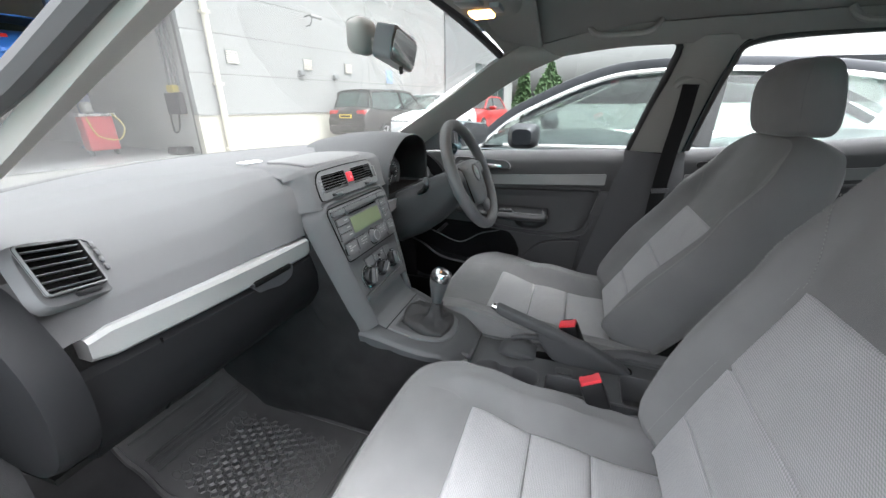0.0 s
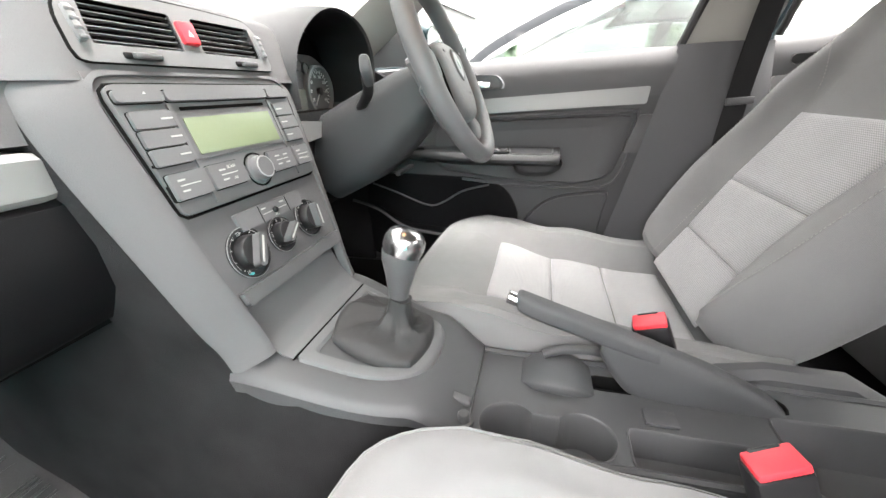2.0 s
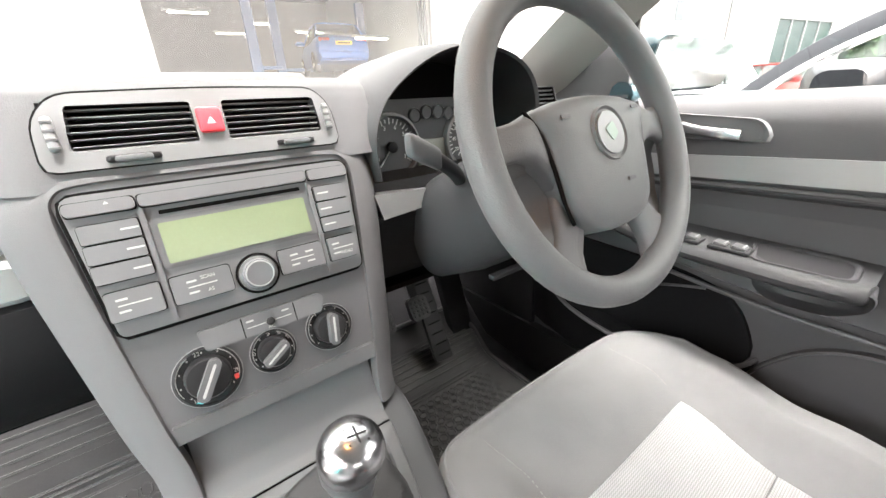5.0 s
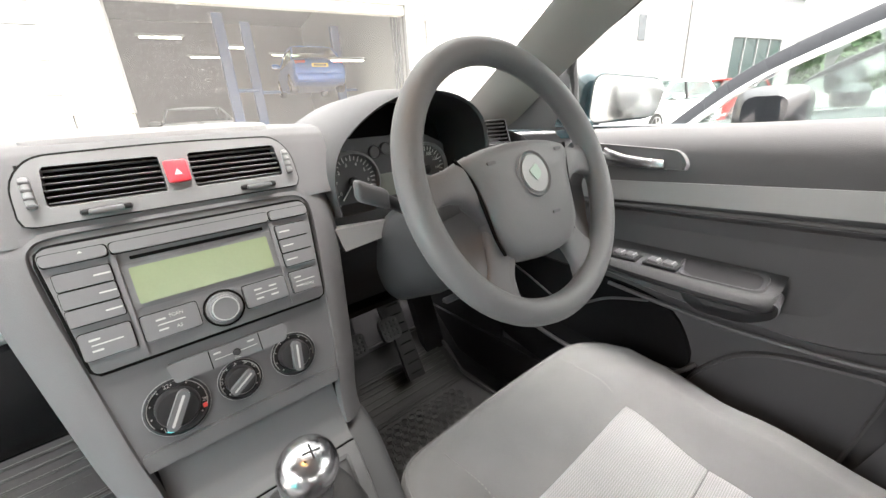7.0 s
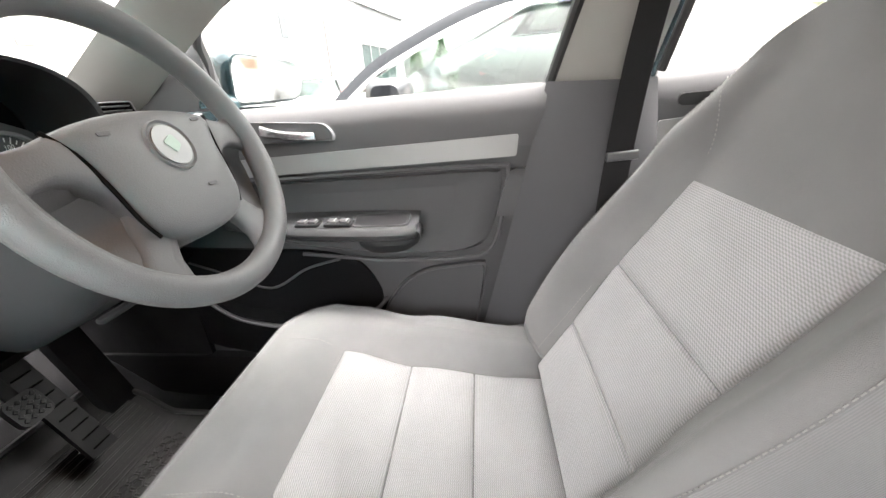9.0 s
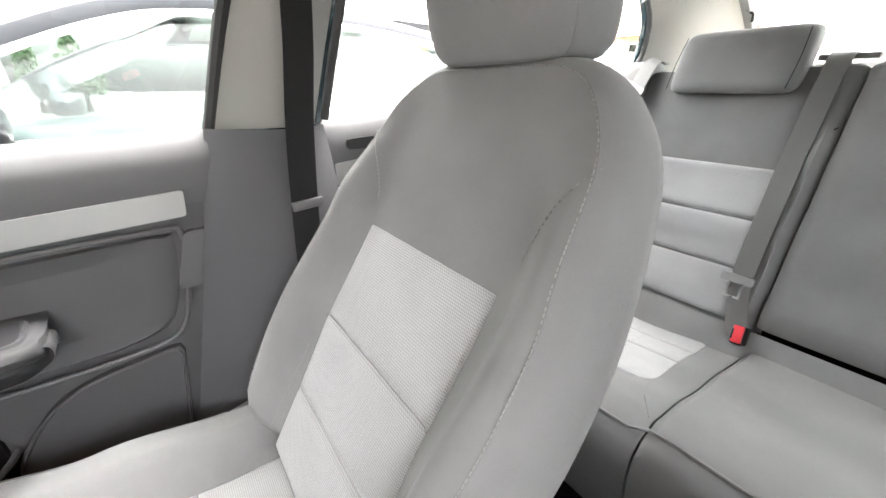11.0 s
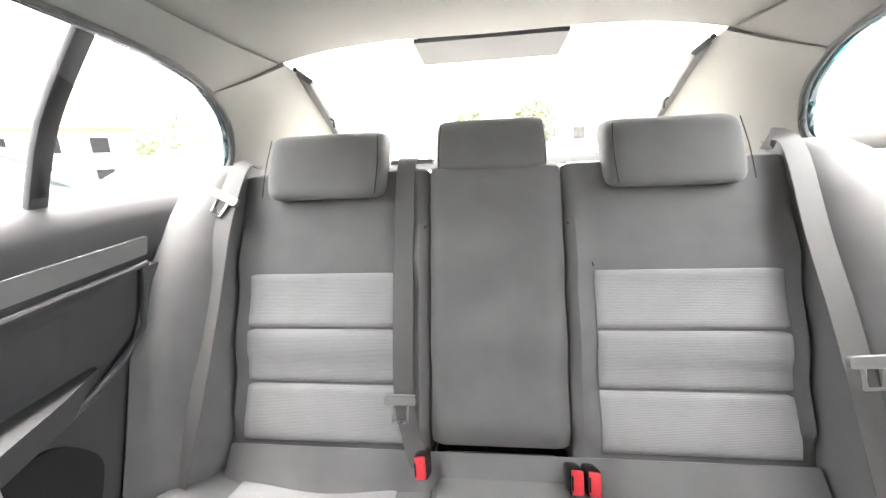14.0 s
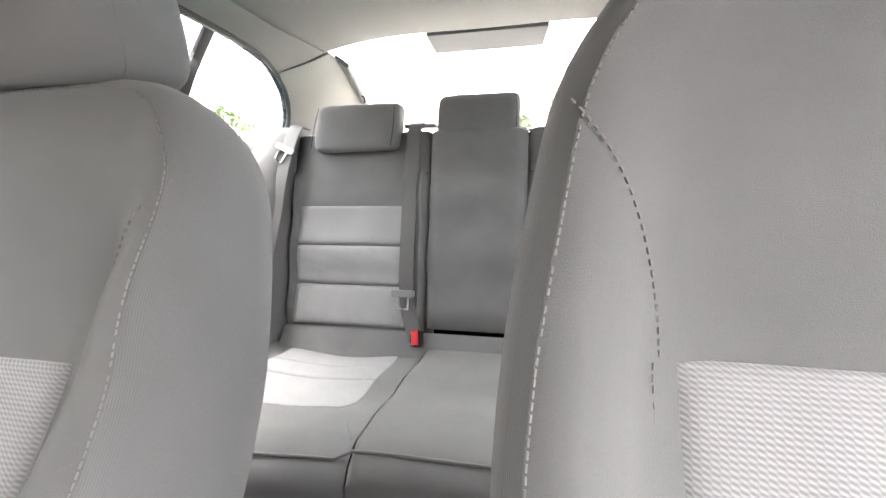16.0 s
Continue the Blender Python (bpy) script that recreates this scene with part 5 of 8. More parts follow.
bm = bmesh.new()
loft(bm, [[stack(0.004 + a, 0.112 + b, h) for a, b in circle(rr, 32)] for rr, h in ((0.0195, 0.006), (0.019, 0.010), (0.0165, 0.012), (0.0155, 0.020), (0.013, 0.022), (0.004, 0.021))])
part("volume_knob", bm, PLASTIC, radio, "round grey volume knob")
bm = bmesh.new()
tube(bm, [stack(0.004 + a, 0.112 + b, 0.0212) for a, b in circle(0.0135, 36)], 0.0011, 6, cyclic=True)
part("knob_ring", bm, SILVER, radio, "thin silver ring")
bm = bmesh.new()
tube(bm, [stack(0.004 + a, 0.112 + b, 0.0075) for a, b in circle(0.0215, 36)], 0.0012, 6, cyclic=True)
part("knob_gap", bm, VOID, radio)

# heater controls
heater = thing("heater_panel", "dark grey heater panel with three rotary knobs", "heater controls")
part("switch_bar", stack_solid(rounded_outline([(-0.068, 0.155), (0.062, 0.155), (0.066, 0.162), (0.060, 0.178), (-0.064, 0.178)], 0.004, 3), -0.004, 0.005, 0.0015), PLASTIC, heater)
part("switch_line", stack_solid(soft_rect(-0.022, 0.026, 0.168, 0.1690, 0.0003), 0.004, 0.0056, 0), MARK_DIM, heater)
for x in (-0.018, 0.020):
    part("switch_mark", stack_solid(soft_rect(x - 0.004, x + 0.004, 0.1605, 0.1625, 0.0006), 0.004, 0.0056, 0), MARK_DIM, heater)
bm = bmesh.new()
loft(bm, [[stack(0.002 + a, 0.1685 + b, h) for a, b in circle(r, 14)] for r, h in ((0.0045, 0.004), (0.0045, 0.007), (0.003, 0.0085))])
part("switch_pin", bm, BLACK, heater)
for x in (-0.026, 0.030):
    part("switch_gap", stack_solid(soft_rect(x - 0.0006, x + 0.0006, 0.156, 0.178, 0.0002), 0.003, 0.0053, 0), VOID, heater)
dial_knob(heater, -0.069, 0.203, 0.0265, turn=0.55)
dial_knob(heater, -0.003, 0.203, 0.0205, turn=1.0)
dial_knob(heater, 0.064, 0.200, 0.0235, turn=0.15)
part("red_mark", stack_solid(soft_rect(-0.047, -0.040, 0.212, 0.217, 0.001), 0.002, 0.0034, 0), MARK_RED, heater)
part("blue_mark", stack_solid(soft_rect(-0.088, -0.078, 0.226, 0.229, 0.001), 0.002, 0.0034, 0), MARK_BLUE, heater)
part("lower_bar", stack_solid(rounded_outline([(-0.112, 0.240), (0.112, 0.240), (0.109, 0.258), (-0.109, 0.258)], 0.003, 3), -0.004, 0.009, 0.004, 3), PANEL, heater)

# printed words and figures
def stack_text(words, x, w, size, parent, h=0.0135, mat=MARK_DIM):
    m = Matrix(((1, 0, 0, 0), (0, 0.305, -0.952, 0), (0, 0.952, 0.305, 0), (0, 0, 0, 1)))
    return text_mesh("print", words, size, Matrix.Translation(stack(x, w, h)) @ m, mat, parent)


stack_text("MENU", 0.107, 0.1145, 0.0052, radio)
stack_text("SCAN", -0.043, 0.1005, 0.0052, radio)
stack_text("AS", -0.043, 0.1145, 0.0052, radio)
stack_text("AC", 0.002, 0.1745, 0.0055, heater, 0.0058)
stack_text("OFF", 0.078, 0.2475, 0.0055, heater, 0.0085)
for k, a in enumerate((-78, -50, -5, 25, 55)):
    if k == 1:
        continue
    r = 0.0205
    stack_text("01234"[k], -0.003 + math.sin(radians(a)) * r, 0.203 - math.cos(radians(a)) * r, 0.0062, heater, 0.0036)
for words, a in (("18", -142), ("22", -10), ("26", 100)):
    stack_text(words, -0.069 + math.sin(radians(a)) * 0.0262, 0.203 - math.cos(radians(a)) * 0.0262, 0.0062, heater, 0.0036)

# instrument cluster under its hood
hood_out = smooth_path([(0.190, 0.850), (0.186, 0.905), (0.205, 0.955), (0.255, 0.995), (0.315, 1.020), (0.380, 1.026), (0.445, 1.014), (0.490, 0.985), (0.512, 0.935), (0.516, 0.850)], 4)
cxz = Vector((0.35, 0.90))
bm = bmesh.new()


def hood_ring(y, k, dz=0.0):
    return [V(cxz.x + (p.x - cxz.x) * k, y + 0.06 * max(0, 0.96 - p.y), cxz.y + (p.y - cxz.y) * k + dz) for p in hood_out]


hood_out = [Vector(p) for p in hood_out]
loft(bm, [hood_ring(1.02, 1.18, -0.045), hood_ring(0.90, 1.16, -0.018), hood_ring(0.78, 1.10, -0.002), hood_ring(0.70, 1.05, 0.0), hood_ring(0.662, 1.02), hood_ring(0.655, 1.0), hood_ring(0.660, 0.975)], closed=False, caps=False)
part("cluster_hood", bm, HOOD, dash)
bm = bmesh.new()
loft(bm, [hood_ring(0.660, 0.975), hood_ring(0.664, 0.965), hood_ring(0.70, 0.93), hood_ring(0.785, 0.90)], closed=False, caps=False)
part("hood_liner", bm, BLACK, dash, "black lining under the hood")
bm = bmesh.new()
slab(bm, [V(0.35 + (p.x - 0.35) * 0.96, 0.790, 0.90 + (p.y - 0.90) * 0.96) for p in hood_out], (0, 0.02, 0))
part("instrument_housing", bm, VOID, dash, "dark instrument housing")
bm = bmesh.new()
slab(bm, [(x, 0.778, z) for x, z in rounded_outline([(0.205, 0.815), (0.500, 0.815), (0.505, 0.925), (0.44, 0.955), (0.27, 0.955), (0.20, 0.925)], 0.02, 4)], (0, 0.02, 0))
ip = thing("instrument_cluster", "dark instrument cluster with two round dials and a small display", "instrument cluster")
part("panel", bm, PLASTIC, ip)
for x, z, r, turn in ((0.272, 0.880, 0.052, 2.4), (0.442, 0.880, 0.052, 2.4)):
    def ring_at(rr, y):
        return [(x + a, y, z + b) for a, b in circle(rr, 36)]
    bm = bmesh.new()
    loft(bm, [ring_at(r * 1.08, 0.778), ring_at(r * 1.06, 0.766), ring_at(r * 0.98, 0.764), ring_at(r * 0.95, 0.772)], caps=False)
    g = part("dial_ring", bm, SILVER, ip, "brushed metal dial ring")
    bm = bmesh.new()
    slab(bm, ring_at(r * 0.97, 0.774), (0, 0.003, 0))
    d = part("dial_face", bm, DIAL, ip)
    for k in range(25):
        a = radians(-125 + 250 * k / 24)
        ln = 0.010 if k % 2 == 0 else 0.006
        b = box((0, 0, 0), (0.0014, 0.0006, ln), 0)
        for v in b.verts:
            v.co = Matrix.Translation((x + math.sin(a) * r * 0.82, 0.7734, z + math.cos(a) * r * 0.82)) @ Matrix.Rotation(a, 4, "Y") @ v.co
        part("tick", b, MARK, d)
    for k in range(8):
        a = radians(-125 + 250 * k / 7)
        words = str(20 + 20 * k) if x > 0.35 else str(k)
        mt = Matrix(((1, 0, 0, x + math.sin(a) * r * 0.62), (0, 0, -1, 0.7732), (0, 1, 0, z + math.cos(a) * r * 0.62), (0, 0, 0, 1)))
        text_mesh("figure", words, 0.0095, mt, MARK, d)
    b = box((0, 0, 0.018), (0.0022, 0.002, 0.044), 0.0005, 1)
    for v in b.verts:
        v.co = Matrix.Translation((x, 0.770, z)) @ Matrix.Rotation(radians(-140), 4, "Y") @ v.co
    part("needle", b, MARK, d, "white pointer")
    bm = bmesh.new()
    loft(bm, [ring_at(0.009, 0.774), ring_at(0.009, 0.766), ring_at(0.006, 0.764)])
    part("needle_cap", bm, BLACK, d)
part("info_display", box((0.357, 0.776, 0.862), (0.062, 0.006, 0.048), 0.002), LCD_GREY, ip, "grey information display")
for x, z in ((0.325, 0.928), (0.350, 0.932), (0.375, 0.932), (0.400, 0.928)):
    bm = bmesh.new()
    loft(bm, [[(x + a, y, z + b) for a, b in circle(rr, 20)] for rr, y in ((0.0125, 0.778), (0.0125, 0.772), (0.011, 0.771), (0.010, 0.774))])
    part("small_gauge", bm, DIAL, ip)
# driver's side strip and knee panel
for x0, x1 in ((0.176, 0.276), (0.44, 0.66)):
    bm = bmesh.new()
    slab(bm, [(x, y, z) for x, y, z in ((x0, 0.662, 0.832), (x1, 0.676, 0.824), (x1, 0.676, 0.796), (x0 + 0.012, 0.662, 0.794))], (0, 0.03, 0))
    part("trim_strip", bevelled(bm, 0.004, 2), SILVER, dash, "silver painted trim strip")
bm = bmesh.new()
rings = []
for x in (0.158, 0.30, 0.42, 0.56, 0.69):
    rings.append([(x, 0.84, 0.84), (x, 0.690, 0.842), (x, 0.684, 0.82), (x, 0.690, 0.79), (x, 0.705, 0.72), (x, 0.74, 0.66), (x, 0.86, 0.63)])
loft(bm, rings)
part("knee_panel", bm, DARK, dash)
part("dash_tag", box((-0.122, 0.880, 0.9915), (0.05, 0.03, 0.002), 0), PAPER, dash, "small white paper slip")

# ---- steering column, wheel and stalks ----
WC, WA = V(0.335, 0.432, 0.908), radians(24)
WM = Matrix.Translation(WC) @ Matrix.Rotation(-WA, 4, "X")


def wl(a, b, n):
    """A point of the wheel: a across, b up it, n towards the driver."""
    return WM @ V(a, -n, b)


wheel = thing("steering_wheel", "dark grey four-spoke steering wheel with a round badge", "steering wheel")
bm = bmesh.new()
R = 0.167
N = 72
rings = []
for i in range(N):
    t = 2 * math.pi * i / N
    c = V(math.cos(t), math.sin(t), 0)
    rings.append([wl(c.x * (R + 0.0165 * math.cos(p)), c.y * (R + 0.0165 * math.cos(p)), 0.0175 * math.sin(p)) for p in [2 * math.pi * k / 16 for k in range(16)]])
loft(bm, rings, cyclic=True)
part("rim", bm, material("grey wheel leatherette", (0.105, 0.106, 0.109), 0.5, bump=0.5, grain=800, vary=0.06), wheel)
WHEEL_PAD = material("grey airbag cover plastic", (0.118, 0.119, 0.122), 0.5, bump=0.35, grain=700, vary=0.05, spec=0.4)
hub = rounded_outline([(-0.106, 0.034, 0.016), (-0.06, 0.046, 0.03), (0.0, 0.050, 0.05), (0.06, 0.046, 0.03), (0.106, 0.034, 0.016), (0.088, 0.004, 0.03), (0.081, -0.040, 0.04), (0.072, -0.078, 0.025), (0.048, -0.098, 0.022), (0.0, -0.104, 0.04), (-0.048, -0.098, 0.022), (-0.072, -0.078, 0.025), (-0.081, -0.040, 0.04), (-0.088, 0.004, 0.03)], 0.03, 5)
bm = bmesh.new()
pillow(bm, resample(hub, 72), [(0.97, -0.04), (0.985, -0.012), (0.98, 0.002), (0.955, 0.010), (0.90, 0.015), (0.75, 0.019), (0.5, 0.021), (0.2, 0.022)], lambda a, b, h: wl(a, b, h - 0.004))
part("airbag_cover", bm, WHEEL_PAD, wheel)
for s in SIDES:
    # groove beside the cover
    bm = bmesh.new()
    tube(bm, smooth_path([wl(s * a, b, n) for a, b, n in ((0.104, 0.036, 0.002), (0.092, 0.012, 0.005), (0.085, -0.02, 0.004), (0.079, -0.06, 0.001), (0.070, -0.082, -0.002))], 6), 0.0022, 6)
    part("cover_gap", bm, VOID, wheel)
    # wing that carries the cover out to the rim
    bm = bmesh.new()
    rings = []
    for x, bt, bb, nf, nb in ((0.074, 0.042, -0.050, -0.002, -0.03), (0.088, 0.038, -0.026, 0.005, -0.03), (0.104, 0.033, -0.012, 0.008, -0.026), (0.120, 0.028, -0.008, 0.006, -0.022), (0.136, 0.026, -0.009, 0.002, -0.018), (0.148, 0.030, -0.016, 0.001, -0.015), (0.160, 0.042, -0.030, 0.002, -0.012)):
        rings.append([wl(s * x, (bt + bb) / 2 + q * (bt - bb), (nf + nb) / 2 + p * (nf - nb)) for p, q in rrect(1.0, 1.0, 0.34, 4)])
    loft(bm, rings)
    part("spoke", bm, WHEEL_PAD, wheel)
    # lower spoke
    bm = bmesh.new()
    rings = []
    for r, ang, w, nf, th in ((0.085, 227, 0.050, -0.006, 0.024), (0.105, 230, 0.046, -0.006, 0.022), (0.125, 233, 0.044, -0.006, 0.020), (0.143, 235, 0.052, -0.004, 0.020), (0.160, 237, 0.078, -0.002, 0.020)):
        t = radians(ang)
        c, q = V(math.cos(t), math.sin(t), 0), V(-math.sin(t), math.cos(t), 0)
        rings.append([wl(*((lambda v: V(-s * v.x if s > 0 else v.x, v.y, v.z))(c * r + q * (u * w)) + V(0, 0, nf + (p - 0.5) * th))) for p, u in rrect(1.0, 1.0, 0.34, 4)])
    loft(bm, rings)
    part("spoke", bm, WHEEL_PAD, wheel)
    # dished web between the two
    def dish(u, v):
        t = radians(182 + 58 * u)
        r = (0.070 + 0.026 * (1 - u) ** 2) * (1 - v) + 0.158 * v
        deep = ease([(0.0, 0.008), (0.14, 0.030), (0.40, 0.028), (0.75, 0.012), (1.0, 0.005)], u)
        n = -0.004 - deep * (0.40 + 0.60 * math.sin(math.pi * (0.12 + 0.76 * v)))
        return wl(-s * r * math.cos(t) if s > 0 else r * math.cos(t), r * math.sin(t), n)
    bm = bmesh.new()
    sheet(bm, dish, 22, 14, 0.004)
    part("spoke_web", bm, WHEEL_PAD, wheel)
bm = bmesh.new()
loft(bm, [[wl(a, b, h) for a, b in circle(rr, 32)] for rr, h in ((0.030, 0.017), (0.0285, 0.0205), (0.026, 0.0185), (0.010, 0.0185))])
badge = part("badge", bm, WHEEL_PAD, wheel, "round badge, plain shapes")
bm = bmesh.new()
loft(bm, [[wl(a, b, h) for a, b in circle(rr, 32)] for rr, h in ((0.0235, 0.018), (0.023, 0.0205), (0.015, 0.021))])
part("badge_face", bm, SILVER, badge, "silver badge face")
bm = bmesh.new()
slab(bm, [wl(a, b, 0.0212) for a, b in rounded_outline([(-0.012, 0.004), (0.004, 0.012), (0.010, -0.002), (-0.002, -0.010)], 0.004)], wl(0, 0, 0.001) - wl(0, 0, 0))
part("badge_shape", bm, material("grey green enamel", (0.22, 0.30, 0.25), 0.3), badge)
for a, b in ((-0.066, 0.022), (0.062, 0.026), (0.02, -0.052)):
    part("cover_mark", (lambda bm: (slab(bm, [wl(a + p, b + q, 0.0175) for p, q in rrect(0.014, 0.004, 0.0015, 2)], wl(0, 0, 0.0012) - wl(0, 0, 0)), bm)[1])(bmesh.new()), PLASTIC, wheel)
column = thing("steering_column", "dark grey steering column shroud with indicator stalk", "steering column")
bm = bmesh.new()
rings = []
for n, w, h, dz in ((-0.05, 0.105, 0.095, -0.012), (-0.09, 0.125, 0.125, -0.022), (-0.15, 0.140, 0.150, -0.034), (-0.22, 0.150, 0.165, -0.042), (-0.32, 0.150, 0.165, -0.045)):
    rings.append([wl(a * w, b * h + dz, n) for a, b in rrect(1, 1, 0.32, 5)])
loft(bm, rings)
part("shroud", bm, SHROUD, column)
for s, lab in ((-1, "black indicator stalk"), (1, "black wiper stalk")):
    bm = bmesh.new()
    p0 = V(0.335 + s * 0.035, 0.618, 0.834)
    pts = smooth_path([p0, p0 + V(s * 0.03, -0.030, 0.016), p0 + V(s * 0.07, -0.065, 0.040), p0 + V(s * 0.120, -0.088, 0.066)], 5)
    sweep(bm, pts, rrect(0.016, 0.013, 0.005, 3), scale=[1.0 + 0.2 * (i / 15) for i in range(16)])
    st = part("stalk", bm, BLACK, column, lab)
    bm = bmesh.new()
    rbox(bm, (0, 0, 0), (0.052, 0.018, 0.026), 0.007, 3)
    for v in bm.verts:
        v.co = p0 + V(s * (0.128 + v.co.x), -0.092 + v.co.y - 0.35 * v.co.x, 0.070 + v.co.z + 0.45 * v.co.x)
    part("paddle", bm, PLASTIC, st)
    bm = bmesh.new()
    loft(bm, [[p0 + V(s * dd + a * 0.5, -dd * 0.8 + a * 0.8, b) for a, b in circle(r, 20)] for dd, r in ((-0.012, 0.021), (0.004, 0.019), (0.006, 0.015), (0.002, 0.012))])
    part("stalk_boot", bm, BLACK, column)
b = box(tuple(wl(-0.02, -0.13, -0.16)), (0.09, 0.012, 0.008), 0.003)
part("tilt_lever", b, DARK, column)

# ---- pedals ----
ped = thing("pedal_box", "black pedals with worn patterned rubber pads in the driver's footwell", "pedals")
for x, y, z in ((0.298, 0.935, 0.430), (0.380, 0.895, 0.465)):
    m = pose(x, y, z, -32, 0, 0)
    bm = bmesh.new()
    slab(bm, [m @ V(a, -0.002, b) for a, b in rrect(0.055, 0.06, 0.014, 4)], m.to_3x3() @ V(0, 0.016, 0))
    pd = part("pedal", bevelled(bm, 0.004), RUBBER, ped)
    for i in range(4):
        for j in range(4):
            b = box((0, 0, 0), (0.0085, 0.004, 0.0085), 0.001, 1)
            for v in b.verts:
                v.co = m @ (Matrix.Rotation(radians(45), 3, "Y") @ v.co * 0.9 + V(-0.018 + 0.012 * i, -0.003, -0.018 + 0.012 * j))
            part("pad_stud", b, RUBBER, pd)
    bm = bmesh.new()
    sweep(bm, smooth_path([(x, y + 0.012, z), (x + 0.005, y + 0.06, z + 0.08), (x + 0.01, y + 0.07, z + 0.22)], 5), rrect(0.022, 0.010, 0.003, 2), up=(0, -1, 0))
    part("arm", bm, BLACK, pd)
bm = bmesh.new()
slab(bm, [(0.405, 0.865, 0.30), (0.455, 0.860, 0.30), (0.462, 1.005, 0.545), (0.415, 1.01, 0.545)], (0, 0.012, -0.005))
ac = part("accelerator", bevelled(bm, 0.004), BLACK, ped, "long black accelerator pedal")
for k in range(10):
    t = (k + 0.5) / 10
    part("tread_rib", box((0.432 + 0.004 * t, 0.860 + 0.145 * t, 0.306 + 0.24 * t), (0.036, 0.004, 0.003), 0.001, 1), VOID, ac)
bm = bmesh.new()
slab(bm, [(0.53, 0.93, 0.24), (0.60, 0.93, 0.24), (0.62, 1.05, 0.48), (0.55, 1.06, 0.48)], (0, 0.03, 0))
part("side_rest", bevelled(bm, 0.006), CARPET, ped)

# ---- centre console ----
con = thing("centre_console", "grey plastic centre console with cup holders and a tray", "centre console")


def con_z(y):
    return ease([(-0.30, 0.462), (0.30, 0.468), (0.40, 0.524), (0.60, 0.572)], y)


def con_w(y):
    return ease([(-0.30, 0.090), (0.28, 0.098), (0.60, 0.146)], y)


# the plateau round the gear lever, sloping up to the heater panel
bm = bmesh.new()
rings = []
for i in range(28):
    y = 0.325 + 0.275 * i / 27
    w, z = con_w(y), con_z(y)
    rings.append([(-w + 0.03, y, 0.30), (-w + 0.004, y, z - 0.030), (-w, y, z - 0.012), (-w + 0.004, y, z - 0.004), (-w + 0.012, y, z), (-w + 0.04, y, z + 0.001), (0, y, z + 0.001), (w - 0.04, y, z + 0.001), (w - 0.012, y, z), (w - 0.004, y, z - 0.004), (w, y, z - 0.012), (w + 0.003, y, z - 0.03), (w + 0.006, y, 0.30)])
loft(bm, rings, closed=True)
part("front_body", bm, CONSOLE, con)


def well_outline(x0, x1, y0, y1, r):
    return resample(rounded_outline([(x0, y0), (x1, y0), (x1, y1), (x0, y1)], r, 5), 56)


def cup_outline(cx=-0.054, y_front=0.275, y_rear=0.178, r=0.0385):
    """Two round cup wells joined by a narrower neck."""
    half = []
    for i in range(41):
        a = math.pi * i / 40
        y = (y_front + y_rear) / 2 + ((y_front - y_rear) / 2 + r) * math.cos(a)
        w = max([math.sqrt(max(0.0, r * r - (y - c) ** 2)) for c in (y_front, y_rear)] + [0.026 if y_rear < y < y_front else 0.0])
        half.append((w, y))
    return [(cx + w, y) for w, y in half] + [(cx - w, y) for w, y in reversed(half[1:-1])]


DECK = 0.467
deck_holes = [("cup_well", cup_outline(), 0.062), ("tray_well", well_outline(-0.088, -0.026, -0.020, 0.128, 0.010), 0.045), ("bin_well", well_outline(-0.082, 0.030, -0.290, -0.050, 0.014), 0.070), ("brake_slot", well_outline(0.034, 0.064, -0.085, 0.165, 0.012), 0.03)]
bm = bmesh.new()
edges = []
outer = [(-con_w(-0.33 + 0.68 * i / 20), -0.33 + 0.68 * i / 20) for i in range(21)] + [(con_w(0.35 - 0.68 * i / 20), 0.35 - 0.68 * i / 20) for i in range(21)]
for loop in [outer] + [o for _, o, _ in deck_holes]:
    vs = [bm.verts.new((x, y, DECK)) for x, y in loop]
    edges += [bm.edges.new((vs[k], vs[(k + 1) % len(vs)])) for k in range(len(vs))]
bmesh.ops.triangle_fill(bm, use_beauty=True, edges=edges, normal=(0, 0, 1))
part("deck", bm, CONSOLE, con, flat=True)
for name, loop, deep in deck_holes:
    cx, cy = sum(p[0] for p in loop) / len(loop), sum(p[1] for p in loop) / len(loop)

    def shrunk(d, z, loop=loop, cx=cx, cy=cy):
        return [(x - math.copysign(min(d, abs(x - cx)), x - cx), y - math.copysign(min(d, abs(y - cy)), y - cy), z) for x, y in loop]
    bm = bmesh.new()
    loft(bm, [shrunk(-0.003, DECK - 0.001), shrunk(-0.0015, DECK + 0.0018), shrunk(0.0, DECK + 0.0018), shrunk(0.0016, DECK - 0.001), shrunk(0.004, DECK - deep), shrunk(0.010, DECK - deep - 0.003)], caps=False)
    bm.faces.new(bm.verts[-len(loop):])
    part(name, bm, PANEL if name != "brake_slot" else VOID, con)
for s in SIDES:
    bm = bmesh.new()
    rings = []
    for i in range(22):
        y = -0.33 + 0.67 * i / 21
        w = con_w(y)
        rings.append([(s * (w + 0.004), y, 0.30), (s * (w + 0.003), y, DECK - 0.012), (s * (w - 0.001), y, DECK + 0.003), (s * (w - 0.006), y, DECK + 0.005), (s * (w - 0.011), y, DECK + 0.002), (s * (w - 0.013), y, DECK - 0.010)])
    loft(bm, rings)
    part("side_wall", bm, CONSOLE, con)
part("rear_wall", box((0, -0.332, 0.40), (0.180, 0.012, 0.145), 0.005), CONSOLE, con)
